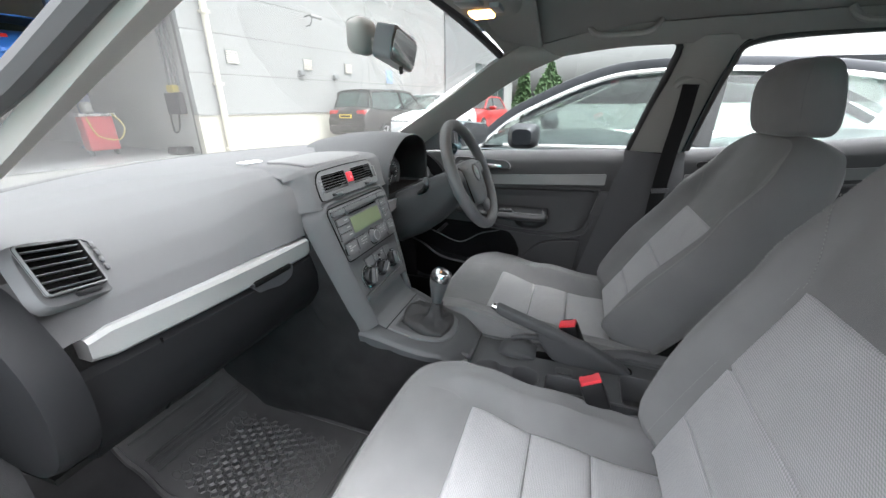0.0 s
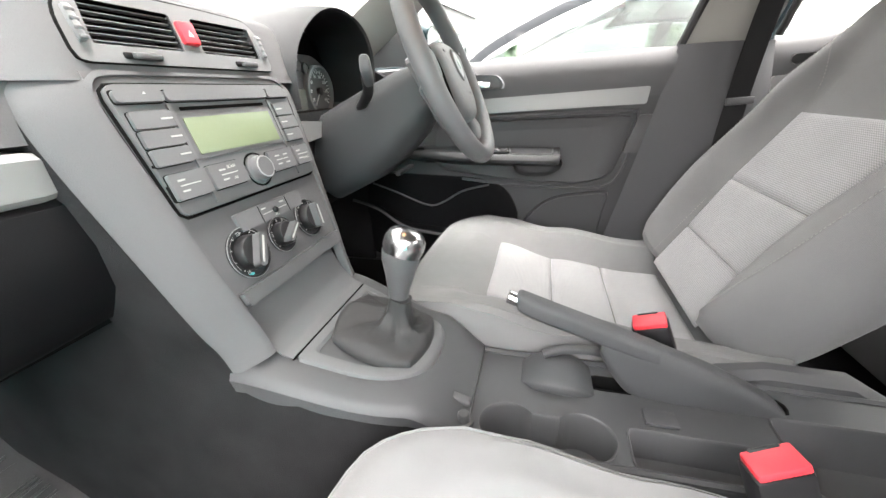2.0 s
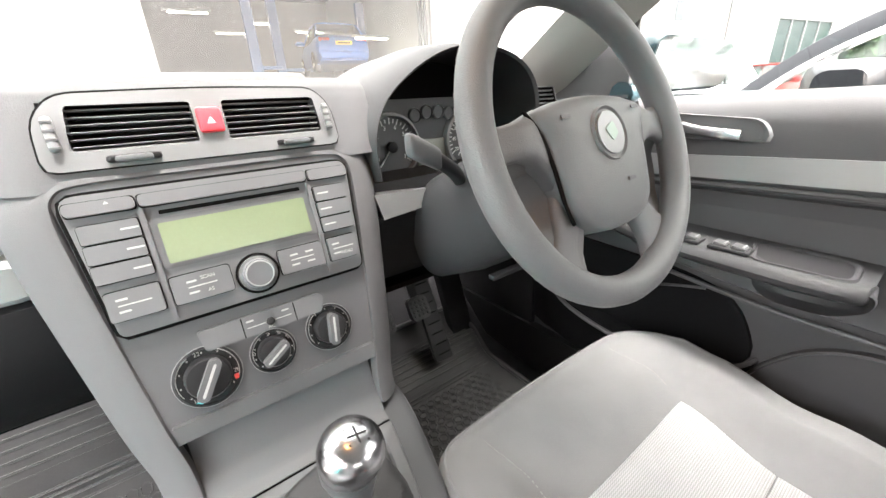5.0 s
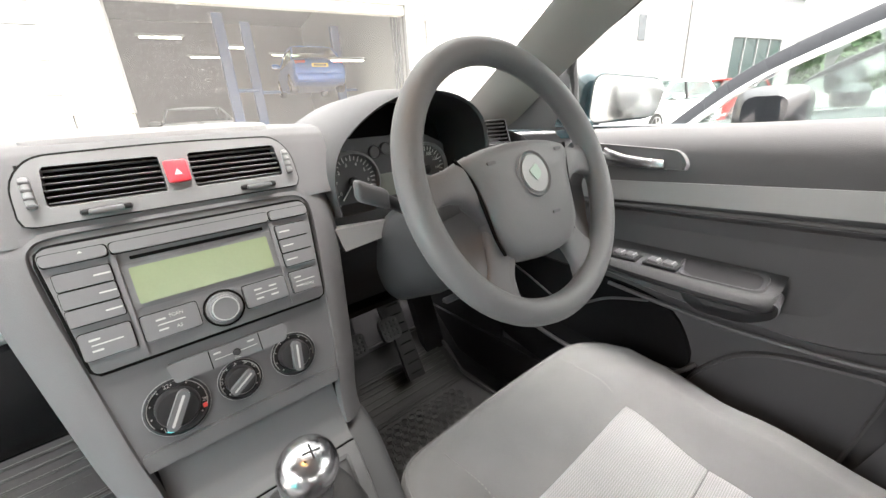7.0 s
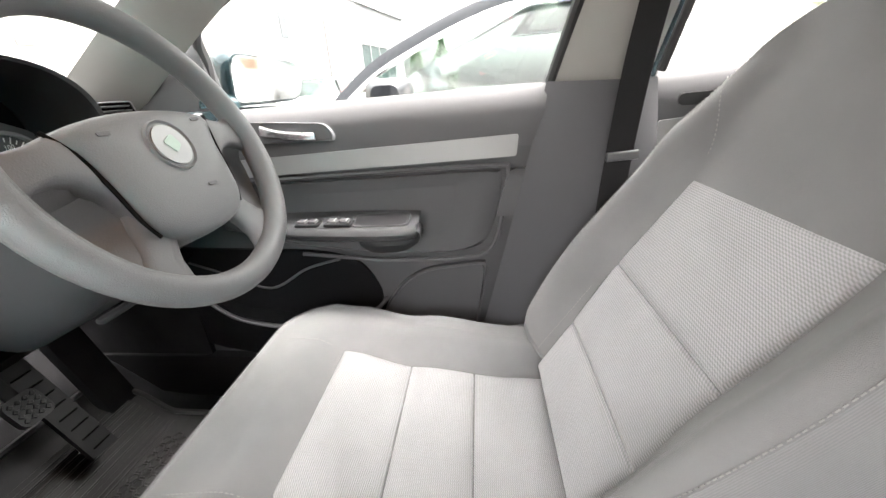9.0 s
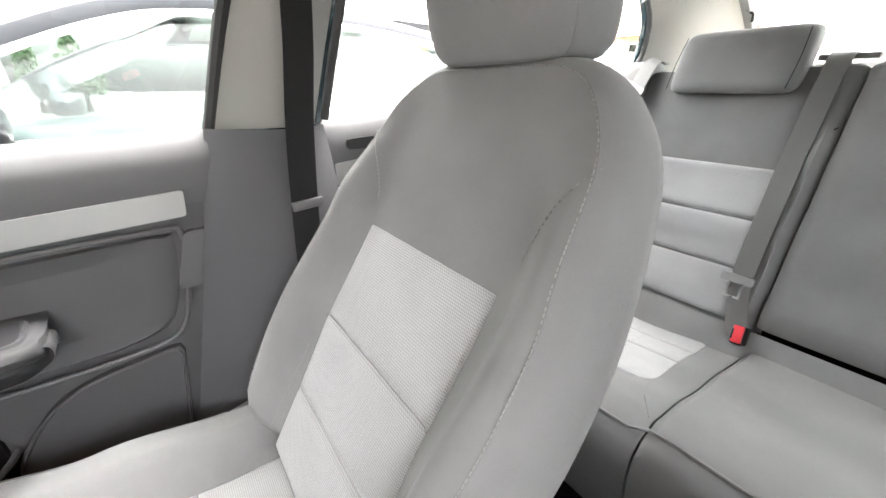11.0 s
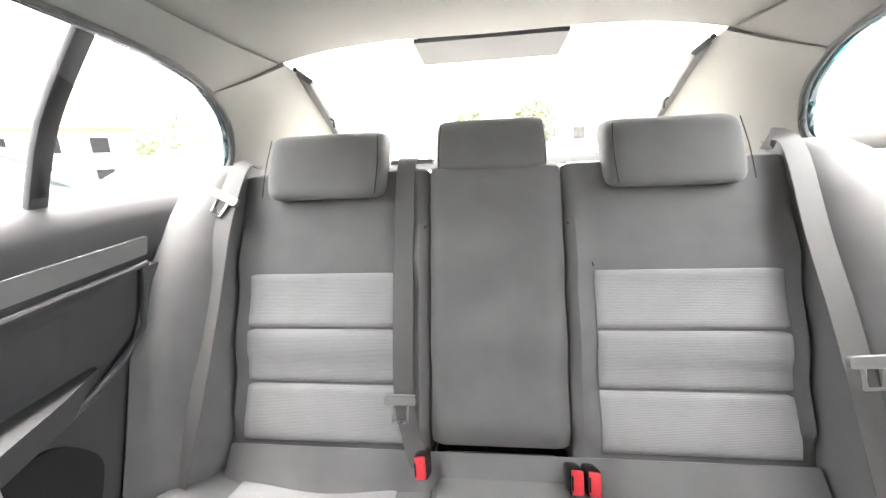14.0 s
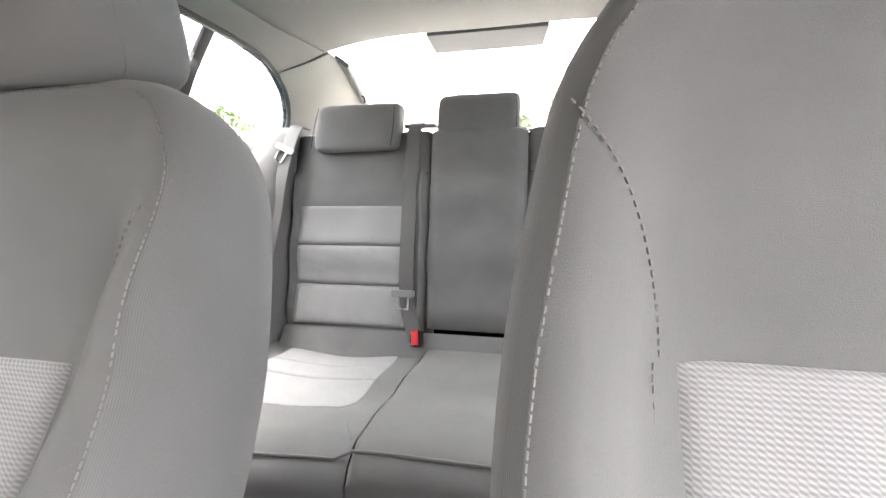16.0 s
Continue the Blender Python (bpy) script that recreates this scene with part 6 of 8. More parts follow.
# hump in front of the brake lever, with its ledge, and the clip beside the slot
bm = bmesh.new()
loft(bm, [[(x0 + (x1 - x0) * (a + 0.5), y, DECK - 0.006 + (b + 0.5) * (h + 0.006)) for a, b in rrect(1, 1, 0.3, 4)] for y, x0, x1, h in ((0.262, 0.030, 0.080, 0.002), (0.245, 0.016, 0.088, 0.016), (0.220, 0.012, 0.090, 0.022), (0.190, 0.012, 0.090, 0.020), (0.172, 0.016, 0.088, 0.010), (0.160, 0.022, 0.084, 0.002))])
part("hump", bm, CONSOLE, con)
bm = bmesh.new()
sweep(bm, smooth_path([(0.070, 0.232, DECK + 0.024), (0.078, 0.205, DECK + 0.030), (0.084, 0.165, DECK + 0.031), (0.086, 0.120, DECK + 0.026)], 5), rrect(0.014, 0.012, 0.004, 3))
part("ledge", bm, CONSOLE, con)
part("clip", box((-0.006, 0.082, DECK + 0.003), (0.026, 0.040, 0.006), 0.002), CONSOLE, con)
bm = bmesh.new()
rbox(bm, (-0.044, 0.338, con_z(0.338) + 0.002), (0.014, 0.028, 0.010), 0.004, 3, Matrix.Rotation(radians(18), 4, "X"))
part("rocker_switch", bm, PANEL, con)
bm = bmesh.new()
loft(bm, [[(-0.070 + a, 0.330 + b, z) for a, b in circle(r, 18)] for r, z in ((0.0125, 0.474), (0.0125, 0.480), (0.0085, 0.4805), (0.0080, 0.489), (0.0065, 0.4915), (0.003, 0.492))])
part("lock_button", bm, PANEL, con)
# open shelf under the heater panel
bm = bmesh.new()


def shelf_point(u, v):
    y = 0.600 - 0.058 * v
    z = lerp([(0.542, con_z(0.542) + 0.004), (0.556, con_z(0.556) + 0.005), (0.576, 0.589), (0.588, 0.608), (0.600, 0.634)], y)
    return V((-0.106 + 0.004 * v) * (1 - 2 * u), y, z)


sheet(bm, shelf_point, 6, 16, 0.002)
part("front_lid", bm, PLASTIC, con, "smooth grey lid under the heater panel")
bm = bmesh.new()
tube(bm, [(-0.102, 0.5415, con_z(0.5415) + 0.0035), (0.102, 0.5415, con_z(0.5415) + 0.0035)], 0.0012, 6)
part("lid_gap", bm, VOID, con)
bm = bmesh.new()
tube(bm, [(-0.045, 0.552, con_z(0.552) + 0.0055), (0.040, 0.552, con_z(0.552) + 0.0055)], 0.0008, 6)
part("shelf_line", bm, SILVER, con)
# gear lever
gear = thing("gear_lever", "grey gear lever with a chrome-topped knob and a folded leather gaiter", "gear lever")
bm = bmesh.new()
rings = []
plate = resample(rounded_outline([(-0.100, 0.5395, 0.004), (0.104, 0.5395, 0.004), (0.090, 0.45, 0.05), (0.066, 0.385, 0.035), (0.012, 0.376, 0.03), (-0.050, 0.385, 0.035), (-0.084, 0.45, 0.05)], 0.02, 5), 80)
for k, h in ((1.0, -0.006), (1.0, 0.003), (0.985, 0.006), (0.93, 0.0075), (0.82, 0.008), (0.78, 0.004)):
    rings.append([(0.008 + (x - 0.008) * k, 0.465 + (y - 0.465) * k, con_z(0.465 + (y - 0.465) * k) + h) for x, y in plate])
loft(bm, rings, caps=False)
part("gaiter_frame", bm, PLASTIC, gear)
bm = bmesh.new()
rings = []
NG = 40
for k, (rad, h, yy) in enumerate(((0.070, 0.003, 0.462), (0.070, 0.010, 0.462), (0.067, 0.018, 0.461), (0.059, 0.024, 0.459), (0.049, 0.027, 0.456), (0.039, 0.029, 0.452), (0.030, 0.032, 0.447), (0.0235, 0.038, 0.443), (0.0195, 0.047, 0.440), (0.0175, 0.057, 0.438), (0.0165, 0.066, 0.437), (0.0150, 0.076, 0.435))):
    ring = []
    for i in range(NG):
        t = 2 * math.pi * i / NG
        fold = math.sin(4 * t + 0.45 * k + 0.6) ** 3
        f = 1 + 0.11 * fold * (0.0 if k < 2 else min(1.0, (k - 1) / 4) if k < 9 else 0.4)
        sq = 1.0 / max(abs(math.cos(t)), abs(math.sin(t))) ** (0.42 if k < 3 else 0.2)
        ring.append((0.010 + rad * f * sq * math.cos(t), yy + rad * 0.98 * f * sq * math.sin(t), con_z(yy + rad * math.sin(t)) + h + 0.005 * fold * (2 < k < 9)))
    rings.append(ring)
loft(bm, smooth_rings(rings, 3))
part("gaiter", bm, material("black leather", (0.030, 0.030, 0.031), 0.55, bump=0.6, grain=700, vary=0.2, spec=0.25), gear)
bm = bmesh.new()
pts = [V(0.014, 0.440, 0.598), V(0.013, 0.438, 0.618), V(0.012, 0.434, 0.642), V(0.011, 0.431, 0.664), V(0.011, 0.429, 0.680), V(0.011, 0.429, 0.688)]
tube(bm, smooth_path(pts, 4), 0.016, 20, scale=[lerp([(0, 0.85), (4, 1.0), (8, 1.30), (12, 1.62), (16, 1.60), (20, 1.35)], i) for i in range(21)])
part("knob", bm, PANEL, gear)
bm = bmesh.new()
cap_m = pose(0.0125, 0.4255, 0.684, 16, 12, 0)
loft(bm, [[cap_m @ V(a, b, z) for a, b in circle(r, 32)] for r, z in ((0.0262, -0.012), (0.0280, -0.004), (0.0286, 0.003), (0.0275, 0.010), (0.0240, 0.0170), (0.0180, 0.0215), (0.010, 0.0240), (0.003, 0.0245))])
cap = part("knob_cap", bm, CHROME_SOFT, gear, "chrome knob cap with shift lines")
for dx in (-0.008, 0.0, 0.008):
    part("shift_line", box(tuple(cap_m @ V(dx, 0, 0.0243 - 18.0 * dx * dx)), (0.0014, 0.016, 0.0016), 0, 1, cap_m.to_3x3().to_4x4()), DARK, cap)
part("shift_line", box(tuple(cap_m @ V(0, 0, 0.0243)), (0.0165, 0.0014, 0.0014), 0, 1, cap_m.to_3x3().to_4x4()), DARK, cap)
# parking brake
hb = thing("parking_brake", "dark grey parking brake lever with a chrome button", "parking brake")
bm = bmesh.new()
loft(bm, smooth_rings([[(x + a * w, y, (z0 + z1) / 2 + b * (z1 - z0)) for a, b in rrect(1, 1, 0.30, 4)] for x, y, w, z0, z1 in ((0.046, 0.085, 0.034, 0.520, 0.548), (0.0455, 0.14, 0.034, 0.538, 0.567), (0.044, 0.20, 0.031, 0.558, 0.588), (0.043, 0.245, 0.029, 0.573, 0.604), (0.043, 0.268, 0.026, 0.583, 0.612), (0.043, 0.274, 0.018, 0.588, 0.609))], 4))
part("lever", bm, CONSOLE, hb, "grained grey grip")
bm = bmesh.new()
loft(bm, smooth_rings([[(0.047 + a * w, y, (z0 + z1) / 2 + b * (z1 - z0)) for a, b in rrect(1, 1, 0.30, 4)] for y, w, z0, z1 in ((0.158, 0.028, 0.530, 0.566), (0.145, 0.033, 0.505, 0.566), (0.115, 0.036, 0.468, 0.558), (0.07, 0.038, 0.452, 0.542), (0.02, 0.040, 0.450, 0.523), (-0.03, 0.040, 0.450, 0.500), (-0.065, 0.036, 0.450, 0.480), (-0.082, 0.026, 0.450, 0.464))], 4))
part("boot", bm, CONSOLE, hb)
bm = bmesh.new()
tube(bm, [(0.043, 0.268, 0.5965), (0.043, 0.279, 0.6005), (0.043, 0.287, 0.6035)], 0.0095, 14)
part("button", bm, CHROME, hb, "chrome release button")


def buckle(at, m, group, w=0.034, d=0.050, label="red-topped black seat belt buckle"):
    b = thing("belt_buckle", label, "seat belt buckle", group, at=at)
    part("body", box((0, 0, -0.035), (w, d, 0.07), 0.006, 2), BLACK, b)
    part("button", box((0, -0.001, 0.0015), (w - 0.005, d - 0.005, 0.010), 0.003, 2), RED, b, "red release button")
    part("tongue_slot", box((w * 0.36, 0, 0.0045), (w * 0.12, d * 0.55, 0.006), 0.001, 1), BLACK, b)
    bm = bmesh.new()
    sweep(bm, [(0, 0, -0.06), (0, -0.01, -0.11), (0.0, -0.02, -0.17)], rrect(0.03, 0.006, 0.002, 2), up=(0, 1, 0))
    part("stalk", bm, WEB_BLACK, b)
    b.matrix_basis = Matrix.Translation(at) @ m
    return b


buckle((-0.122, 0.030, 0.548), pose(0, 0, 0, -22, 6, 8), "front belt buckles")
buckle((0.098, 0.085, 0.550), pose(0, 0, 0, -22, -6, -8), "front belt buckles")


# ---- floor mats ----
def mat(x0, x1, y0, y1, bend=0.86, name="floor_mat"):
    t = thing(name, "black ribbed rubber floor mat in the footwell", "floor mat", "floor mats")

    def f(x, y):
        return ease([(y0, 0.215), (bend, 0.220), (bend + 0.10, 0.285), (bend + 0.25, 0.43)], y)
    bm = bmesh.new()
    sheet(bm, lambda u, v: V(x0 + (x1 - x0) * u, y0 + (y1 - y0) * v, f(0, y0 + (y1 - y0) * v)), 6, 16, 0.006)
    base = part("sheet", bm, RUBBER, t)
    bm = bmesh.new()
    ring = [(a, b) for a, b in resample(rounded_outline([(x0, y0), (x1, y0), (x1, y1), (x0, y1)], 0.05, 5), 90)]
    tube(bm, [(a, b, f(a, b) + 0.006) for a, b in ring], 0.007, 6, cyclic=True)
    part("rim", bm, RUBBER, t)
    bm = bmesh.new()
    for ya, yb in ((y0 + 0.03, y0 + 0.14), (y1 - 0.17, y1 - 0.025)):
        for i in range(int((yb - ya) / 0.0125)):
            y = ya + 0.0125 * i
            tube(bm, [(x0 + 0.025, y, f(0, y) + 0.001), (x1 - 0.025, y, f(0, y) + 0.001)], 0.0030, 5)
    part("rib_tread", bm, RUBBER, t)["kind"] = "stuff"
    bm = bmesh.new()
    yy = y0 + 0.16
    row = 0
    while yy < y1 - 0.18:
        for i in range(int((x1 - x0 - 0.08) / 0.024)):
            cx = x0 + 0.045 + 0.024 * i + 0.012 * (row % 2)
            hexa = [(cx + 0.0105 * math.cos(math.pi / 3 * k + 0.5), yy + 0.0105 * math.sin(math.pi / 3 * k + 0.5)) for k in range(6)]
            tube(bm, [(a, b, f(a, b) + 0.0015) for a, b in hexa], 0.0022, 4, cyclic=True)
        yy += 0.0208
        row += 1
    part("hex_tread", bm, RUBBER, t)["kind"] = "stuff"
    return t


mat(-0.478, -0.142, 0.50, 1.19, 0.96)
mat(0.185, 0.60, 0.50, 1.02)
# ---- front seats: padded cushion and backrest with lighter inserts ----
def seat_z(x, y):
    """Height of the front cushion over the car's floor, x from its middle, y from the seat's own zero."""
    z = ease([(-0.14, 0.425), (0.02, 0.432), (0.20, 0.455), (0.34, 0.492), (0.40, 0.516), (0.48, 0.512), (0.545, 0.468)], y)
    b = ease([(0.145, 0.0), (0.205, 1.0), (0.24, 0.95), (0.27, 0.55)], abs(x))
    return z + b * ease([(-0.1, 0.05), (0.15, 0.058), (0.33, 0.04), (0.42, 0.012), (0.5, 0.0)], y)


BACK = [(0.0, -0.030, 0.470), (0.10, -0.085, 0.560), (0.22, -0.150, 0.674), (0.352, -0.238, 0.803), (0.45, -0.288, 0.896), (0.54, -0.326, 0.979), (0.63, -0.360, 1.058)]


def back_frame(s):
    y = lerp([(a, b) for a, b, c in BACK], s)
    z = lerp([(a, c) for a, b, c in BACK], s)
    t = V(0, lerp([(a, b) for a, b, c in BACK], s + 0.05) - lerp([(a, b) for a, b, c in BACK], s - 0.05), lerp([(a, c) for a, b, c in BACK], s + 0.05) - lerp([(a, c) for a, b, c in BACK], s - 0.05))
    t = t.normalized() if t.length > 0 else V(0, -0.4, 0.9)
    return y, z, V(0, t.z, -t.y)


def back_h(x, s):
    """Depth of the backrest's face: side bolsters stand out round the middle."""
    w = ease([(0.0, 0.135), (0.36, 0.150), (0.63, 0.12)], s)
    b = ease([(w, 0.0), (w + 0.065, 1.0), (w + 0.10, 0.8)], abs(x))
    return b * ease([(0.0, 0.055), (0.15, 0.062), (0.38, 0.045), (0.54, 0.012), (0.63, 0.0)], s)


def back_pt(x, s, h):
    y, z, n = back_frame(s)
    return V(x, y, z) + n * (h + back_h(x, s))


def stitch(parent, pts, r=0.0009, gap=0.6, step=0.006):
    """A row of short pale stitches along a line."""
    bm = bmesh.new()
    pts = [Vector(p) for p in pts]
    acc = 0.0
    for a, b in zip(pts, pts[1:]):
        ln = (b - a).length
        d = (b - a).normalized()
        k = 0.0
        while k + step * gap < ln:
            tube(bm, [a + d * k, a + d * (k + step * gap)], r, 4)
            k += step
    return part("stitching", bm, THREAD, parent, "pale stitching")


def ribbed(rings):
    """A band round a cushion with UV in metres: along it and across it."""
    bm = bmesh.new()
    uvl = bm.loops.layers.uv.verify()
    n = len(rings[0])
    vs = [[bm.verts.new(Vector(p)) for p in r] for r in rings]
    along = [0.0]
    for i in range(n):
        along.append(along[-1] + (Vector(rings[-2][(i + 1) % n]) - Vector(rings[-2][i])).length)
    across = [0.0]
    for a, b in zip(rings, rings[1:]):
        across.append(across[-1] + (Vector(b[0]) - Vector(a[0])).length)
    for r in range(len(rings) - 1):
        for i in range(n):
            j = (i + 1) % n
            f = bm.faces.new((vs[r][i], vs[r][j], vs[r + 1][j], vs[r + 1][i]))
            for l, (u, v) in zip(f.loops, ((i, r), (i + 1, r), (i + 1, r + 1), (i, r + 1))):
                l[uvl].uv = (along[u], across[v])
    bm.faces.new(vs[0][::-1])
    return bm


def front_seat(cx, dy, lean, label, group, iw=0.146, it=0.362, fore=0.0, wide=1.0):
    hinge = Matrix.Translation((0, -0.03, 0.47)) @ Matrix.Rotation(radians(-lean), 4, "X") @ Matrix.Translation((0, 0.03, -0.47))

    def hinged(p):
        q = hinge @ Vector(p)
        return V(q.x + cx, q.y + dy + fore, q.z)

    seat = thing("front_seat", label, "car seat", group)

    def place(x, y, h):
        return V(cx + x * wide, y + dy, seat_z(x, y) + h)
    # cushion
    plan = rounded_outline([(-0.262, -0.15, 0.05), (0.262, -0.15, 0.05), (0.266, 0.33, 0.12), (0.240, 0.522, 0.13), (0.0, 0.545, 0.2), (-0.240, 0.522, 0.13), (-0.266, 0.33, 0.12)], 0.1, 6)
    plan = resample(plan, 96)
    bm = bmesh.new()
    rings = []
    for k, h in ((0.92, -0.23), (0.96, -0.21), (0.98, -0.13), (0.992, -0.055), (0.992, -0.020), (0.983, -0.004), (0.964, 0.005), (0.92, 0.006), (0.88, 0.003), (0.84, 0.0), (0.80, 0.0), (0.76, 0.0), (0.71, 0.0), (0.66, 0.0), (0.55, 0.0), (0.40, 0.0), (0.2, 0.0), (0.03, 0.0)):
        ring = []
        for x, y in plan:
            xx, yy = x * k, 0.16 + (y - 0.16) * k
            if h <= -0.05:
                z = 0.505 + h + 0.02 * (y < 0)
            else:
                z = seat_z(xx, yy) + h
            ring.append((cx + xx * wide, yy + dy, z))
        rings.append(ring)
    part("cushion_side", ribbed(rings[:7]), CLOTH_RIB, seat, "ribbed charcoal cloth round the cushion")
    loft(bm, rings[6:], caps=False)
    cushion = part("cushion", bm, CLOTH, seat, "charcoal cloth cushion")
    seam = [Vector(p) + V(0, 0, 0.0012) for (x, y), p in zip(plan, rings[6]) if y > 0.0]
    first = max(range(len(seam)), key=lambda i: (seam[i] - seam[i - 1]).length)
    bm = bmesh.new()
    tube(bm, seam[first:] + seam[:first], 0.0016, 6)
    part("piping", bm, CLOTH, seat)
    for y0, y1 in ((0.214, 0.342), (0.092, 0.210), (-0.045, 0.088)):
        bm = bmesh.new()
        pad(bm, -0.148, 0.148, y0 - 0.002, y1 + 0.002, place, puff=0.008, sink=0.003, edge=0.013)
        part("insert_panel", bm, CLOTH_LIGHT, seat, "light grey woven insert panel")
    for s in SIDES:
        stitch(seat, [place(s * (0.150 + 0.010 * i / 13), 0.344 + 0.0125 * i, 0.0012) for i in range(14)])
    # plastic side shield and runner
    for s in SIDES:
        bm = bmesh.new()
        loft(bm, [[(cx + s * 0.250 * wide, y + dy, zb), (cx + s * 0.276 * wide, y + dy, zb + 0.01), (cx + s * 0.278 * wide, y + dy, zt - 0.01), (cx + s * 0.266 * wide, y + dy, zt), (cx + s * 0.250 * wide, y + dy, zt)] for y, zb, zt in ((-0.24, 0.36, 0.455), (-0.18, 0.33, 0.490), (-0.08, 0.32, 0.492), (0.02, 0.32, 0.470), (0.14, 0.32, 0.405), (0.34, 0.32, 0.375))])
        part("side_shield", bevelled(bm, 0.004), PANEL, seat)
        bm = bmesh.new()
        slab(bm, [(cx + s * 0.262 * wide, dy + y, z) for y, z in rounded_outline([(-0.05, 0.34), (0.06, 0.40), (0.085, 0.435), (0.0, 0.45), (-0.06, 0.43)], 0.015, 3)], (s * 0.012, 0, 0))
        part("hinge_cover", bevelled(bm, 0.003), SILVER, seat, "pale grey hinge cover")
        part("runner", box((cx + s * 0.20, 0.08 + dy, 0.225), (0.035, 0.55, 0.035), 0.005), BLACK, seat)
        for y in (-0.12, 0.28):
            part("runner_leg", box((cx + s * 0.20, y + dy, 0.29), (0.02, 0.05, 0.12), 0.004), BLACK, seat)
    # backrest
    plan = rounded_outline([(-0.205, 0.0, 0.06), (0.205, 0.0, 0.06), (0.256, 0.19, 0.13), (0.254, 0.35, 0.15), (0.216, 0.545, 0.12), (0.150, 0.632, 0.08), (-0.150, 0.632, 0.08), (-0.216, 0.545, 0.12), (-0.254, 0.35, 0.15), (-0.256, 0.19, 0.13)], 0.08, 6)
    plan = resample(plan, 96)
    bm = bmesh.new()
    rings = []
    for k, h in ((0.80, -0.125), (0.92, -0.120), (0.985, -0.100), (1.0, -0.070), (1.0, -0.045), (0.99, -0.025), (0.965, -0.008), (0.93, 0.0), (0.895, 0.0), (0.86, 0.0), (0.82, 0.0), (0.78, 0.0), (0.73, 0.0), (0.68, 0.0), (0.56, 0.0), (0.42, 0.0), (0.2, 0.0), (0.03, 0.0)):
        ring = []
        for x, s in plan:
            xx, ss = x * k, 0.30 + (s - 0.30) * k
            p = back_pt(xx, ss, h) if h > -0.02 else back_pt(xx * 0.995, ss, h - back_h(xx, ss) * (0.35 if h > -0.05 else 1.0))
            ring.append(hinged(p))
        rings.append(ring)
    part("backrest_side", ribbed(rings[:8]), CLOTH_RIB, seat, "ribbed charcoal cloth round the backrest")
    loft(bm, rings[7:], caps=False)
    part("backrest", bm, CLOTH, seat, "charcoal cloth backrest")
    seam = [hinged(back_pt(x * 0.925, 0.30 + (s - 0.30) * 0.925, 0.0012)) for x, s in plan if s > 0.03]
    first = max(range(len(seam)), key=lambda i: (seam[i] - seam[i - 1]).length)
    stitch(seat, seam[first:] + seam[:first], 0.0008, 0.66, 0.0055)

    def bplace(x, s, h):
        return hinged(back_pt(x, s, h))
    for s0, s1 in ((0.221, it), (0.104, 0.224), (0.0, 0.107)):
        bm = bmesh.new()
        pad(bm, 0, 0, s0, s1, bplace, puff=0.008, sink=0.003, edge=0.013, inset=lambda s: (-iw + 0.06 * (0.36 - s) ** 2, iw - 0.06 * (0.36 - s) ** 2))
        part("insert_panel", bm, CLOTH_LIGHT, seat, "light grey woven insert panel")
    for s in SIDES:
        # ribbed cloth on the bolster's inner flank, and its seams
        seam = [bplace(s * (iw + 0.006 + (0.208 - iw) * (i / 24) ** 2), it + (0.505 - it) * i / 24, 0.0012) for i in range(25)]
        stitch(seat, seam, 0.0008, 0.62, 0.0055)
        stitch(seat, [bplace(s * (iw + 0.010), 0.02 + (it - 0.02) * i / 20, 0.0012) for i in range(21)], 0.0006, 0.6, 0.006)
    # head restraint
    bm = bmesh.new()
    rings = []
    for z, w, d, yy in ((1.042, 0.080, 0.034, -0.384), (1.044, 0.104, 0.046, -0.384), (1.052, 0.120, 0.053, -0.383), (1.068, 0.130, 0.058, -0.381), (1.10, 0.135, 0.060, -0.376), (1.14, 0.135, 0.058, -0.370), (1.172, 0.129, 0.053, -0.368), (1.196, 0.115, 0.043, -0.369), (1.209, 0.094, 0.030, -0.371), (1.215, 0.060, 0.016, -0.372), (1.217, 0.02, 0.006, -0.372)):
        rings.append([hinged((a * w, yy + b * d - 0.014 * abs(a) ** 3, z)) for a, b in [(math.copysign(abs(math.cos(t)) ** 0.52, math.cos(t)), math.copysign(abs(math.sin(t)) ** 0.66, math.sin(t))) for t in [2 * math.pi * k / 48 for k in range(48)]]])
    rings = smooth_rings(rings, 3)
    loft(bm, rings)
    rest = part("headrest", bm, CLOTH, seat, "charcoal cloth head restraint")
    for i in (4, 20):
        bm = bmesh.new()
        tube(bm, [r[i] for r in rings[3:26]], 0.0009, 5)
        part("seam", bm, CLOTH_RIB, rest)
    for s in SIDES:
        bm = bmesh.new()
        tube(bm, [hinged((s * 0.055, -0.385, 1.05)), hinged((s * 0.055, -0.375, 0.96))], 0.006, 10)
        part("headrest_post", bm, STEEL, seat)
    return seat


front_seat(0.365, 0.0, 0.0, "charcoal cloth driver's seat with light grey ribbed inserts", "front seats")
front_seat(-0.358, -0.072, 10.8, "charcoal cloth front passenger seat with light grey inserts, set further back", "front seats", 0.157, 0.367, 0.004, 0.91)

# ---- rear seat ----
rear = thing("rear_bench", "charcoal cloth rear bench with light grey ribbed inserts and three headrests", "rear seat")


def rear_z(x, y):
    z = ease([(-1.10, 0.395), (-1.0, 0.415), (-0.75, 0.462), (-0.60, 0.495), (-0.53, 0.503), (-0.49, 0.485)], y)
    k = ease([(0.125, 1.0), (0.165, 0.0)], abs(x))
    dip = -0.014 * math.exp(-((abs(x) - 0.37) / 0.13) ** 2)
    return z + 0.022 * k + dip + ease([(0.56, 0.0), (0.68, 0.03)], abs(x))


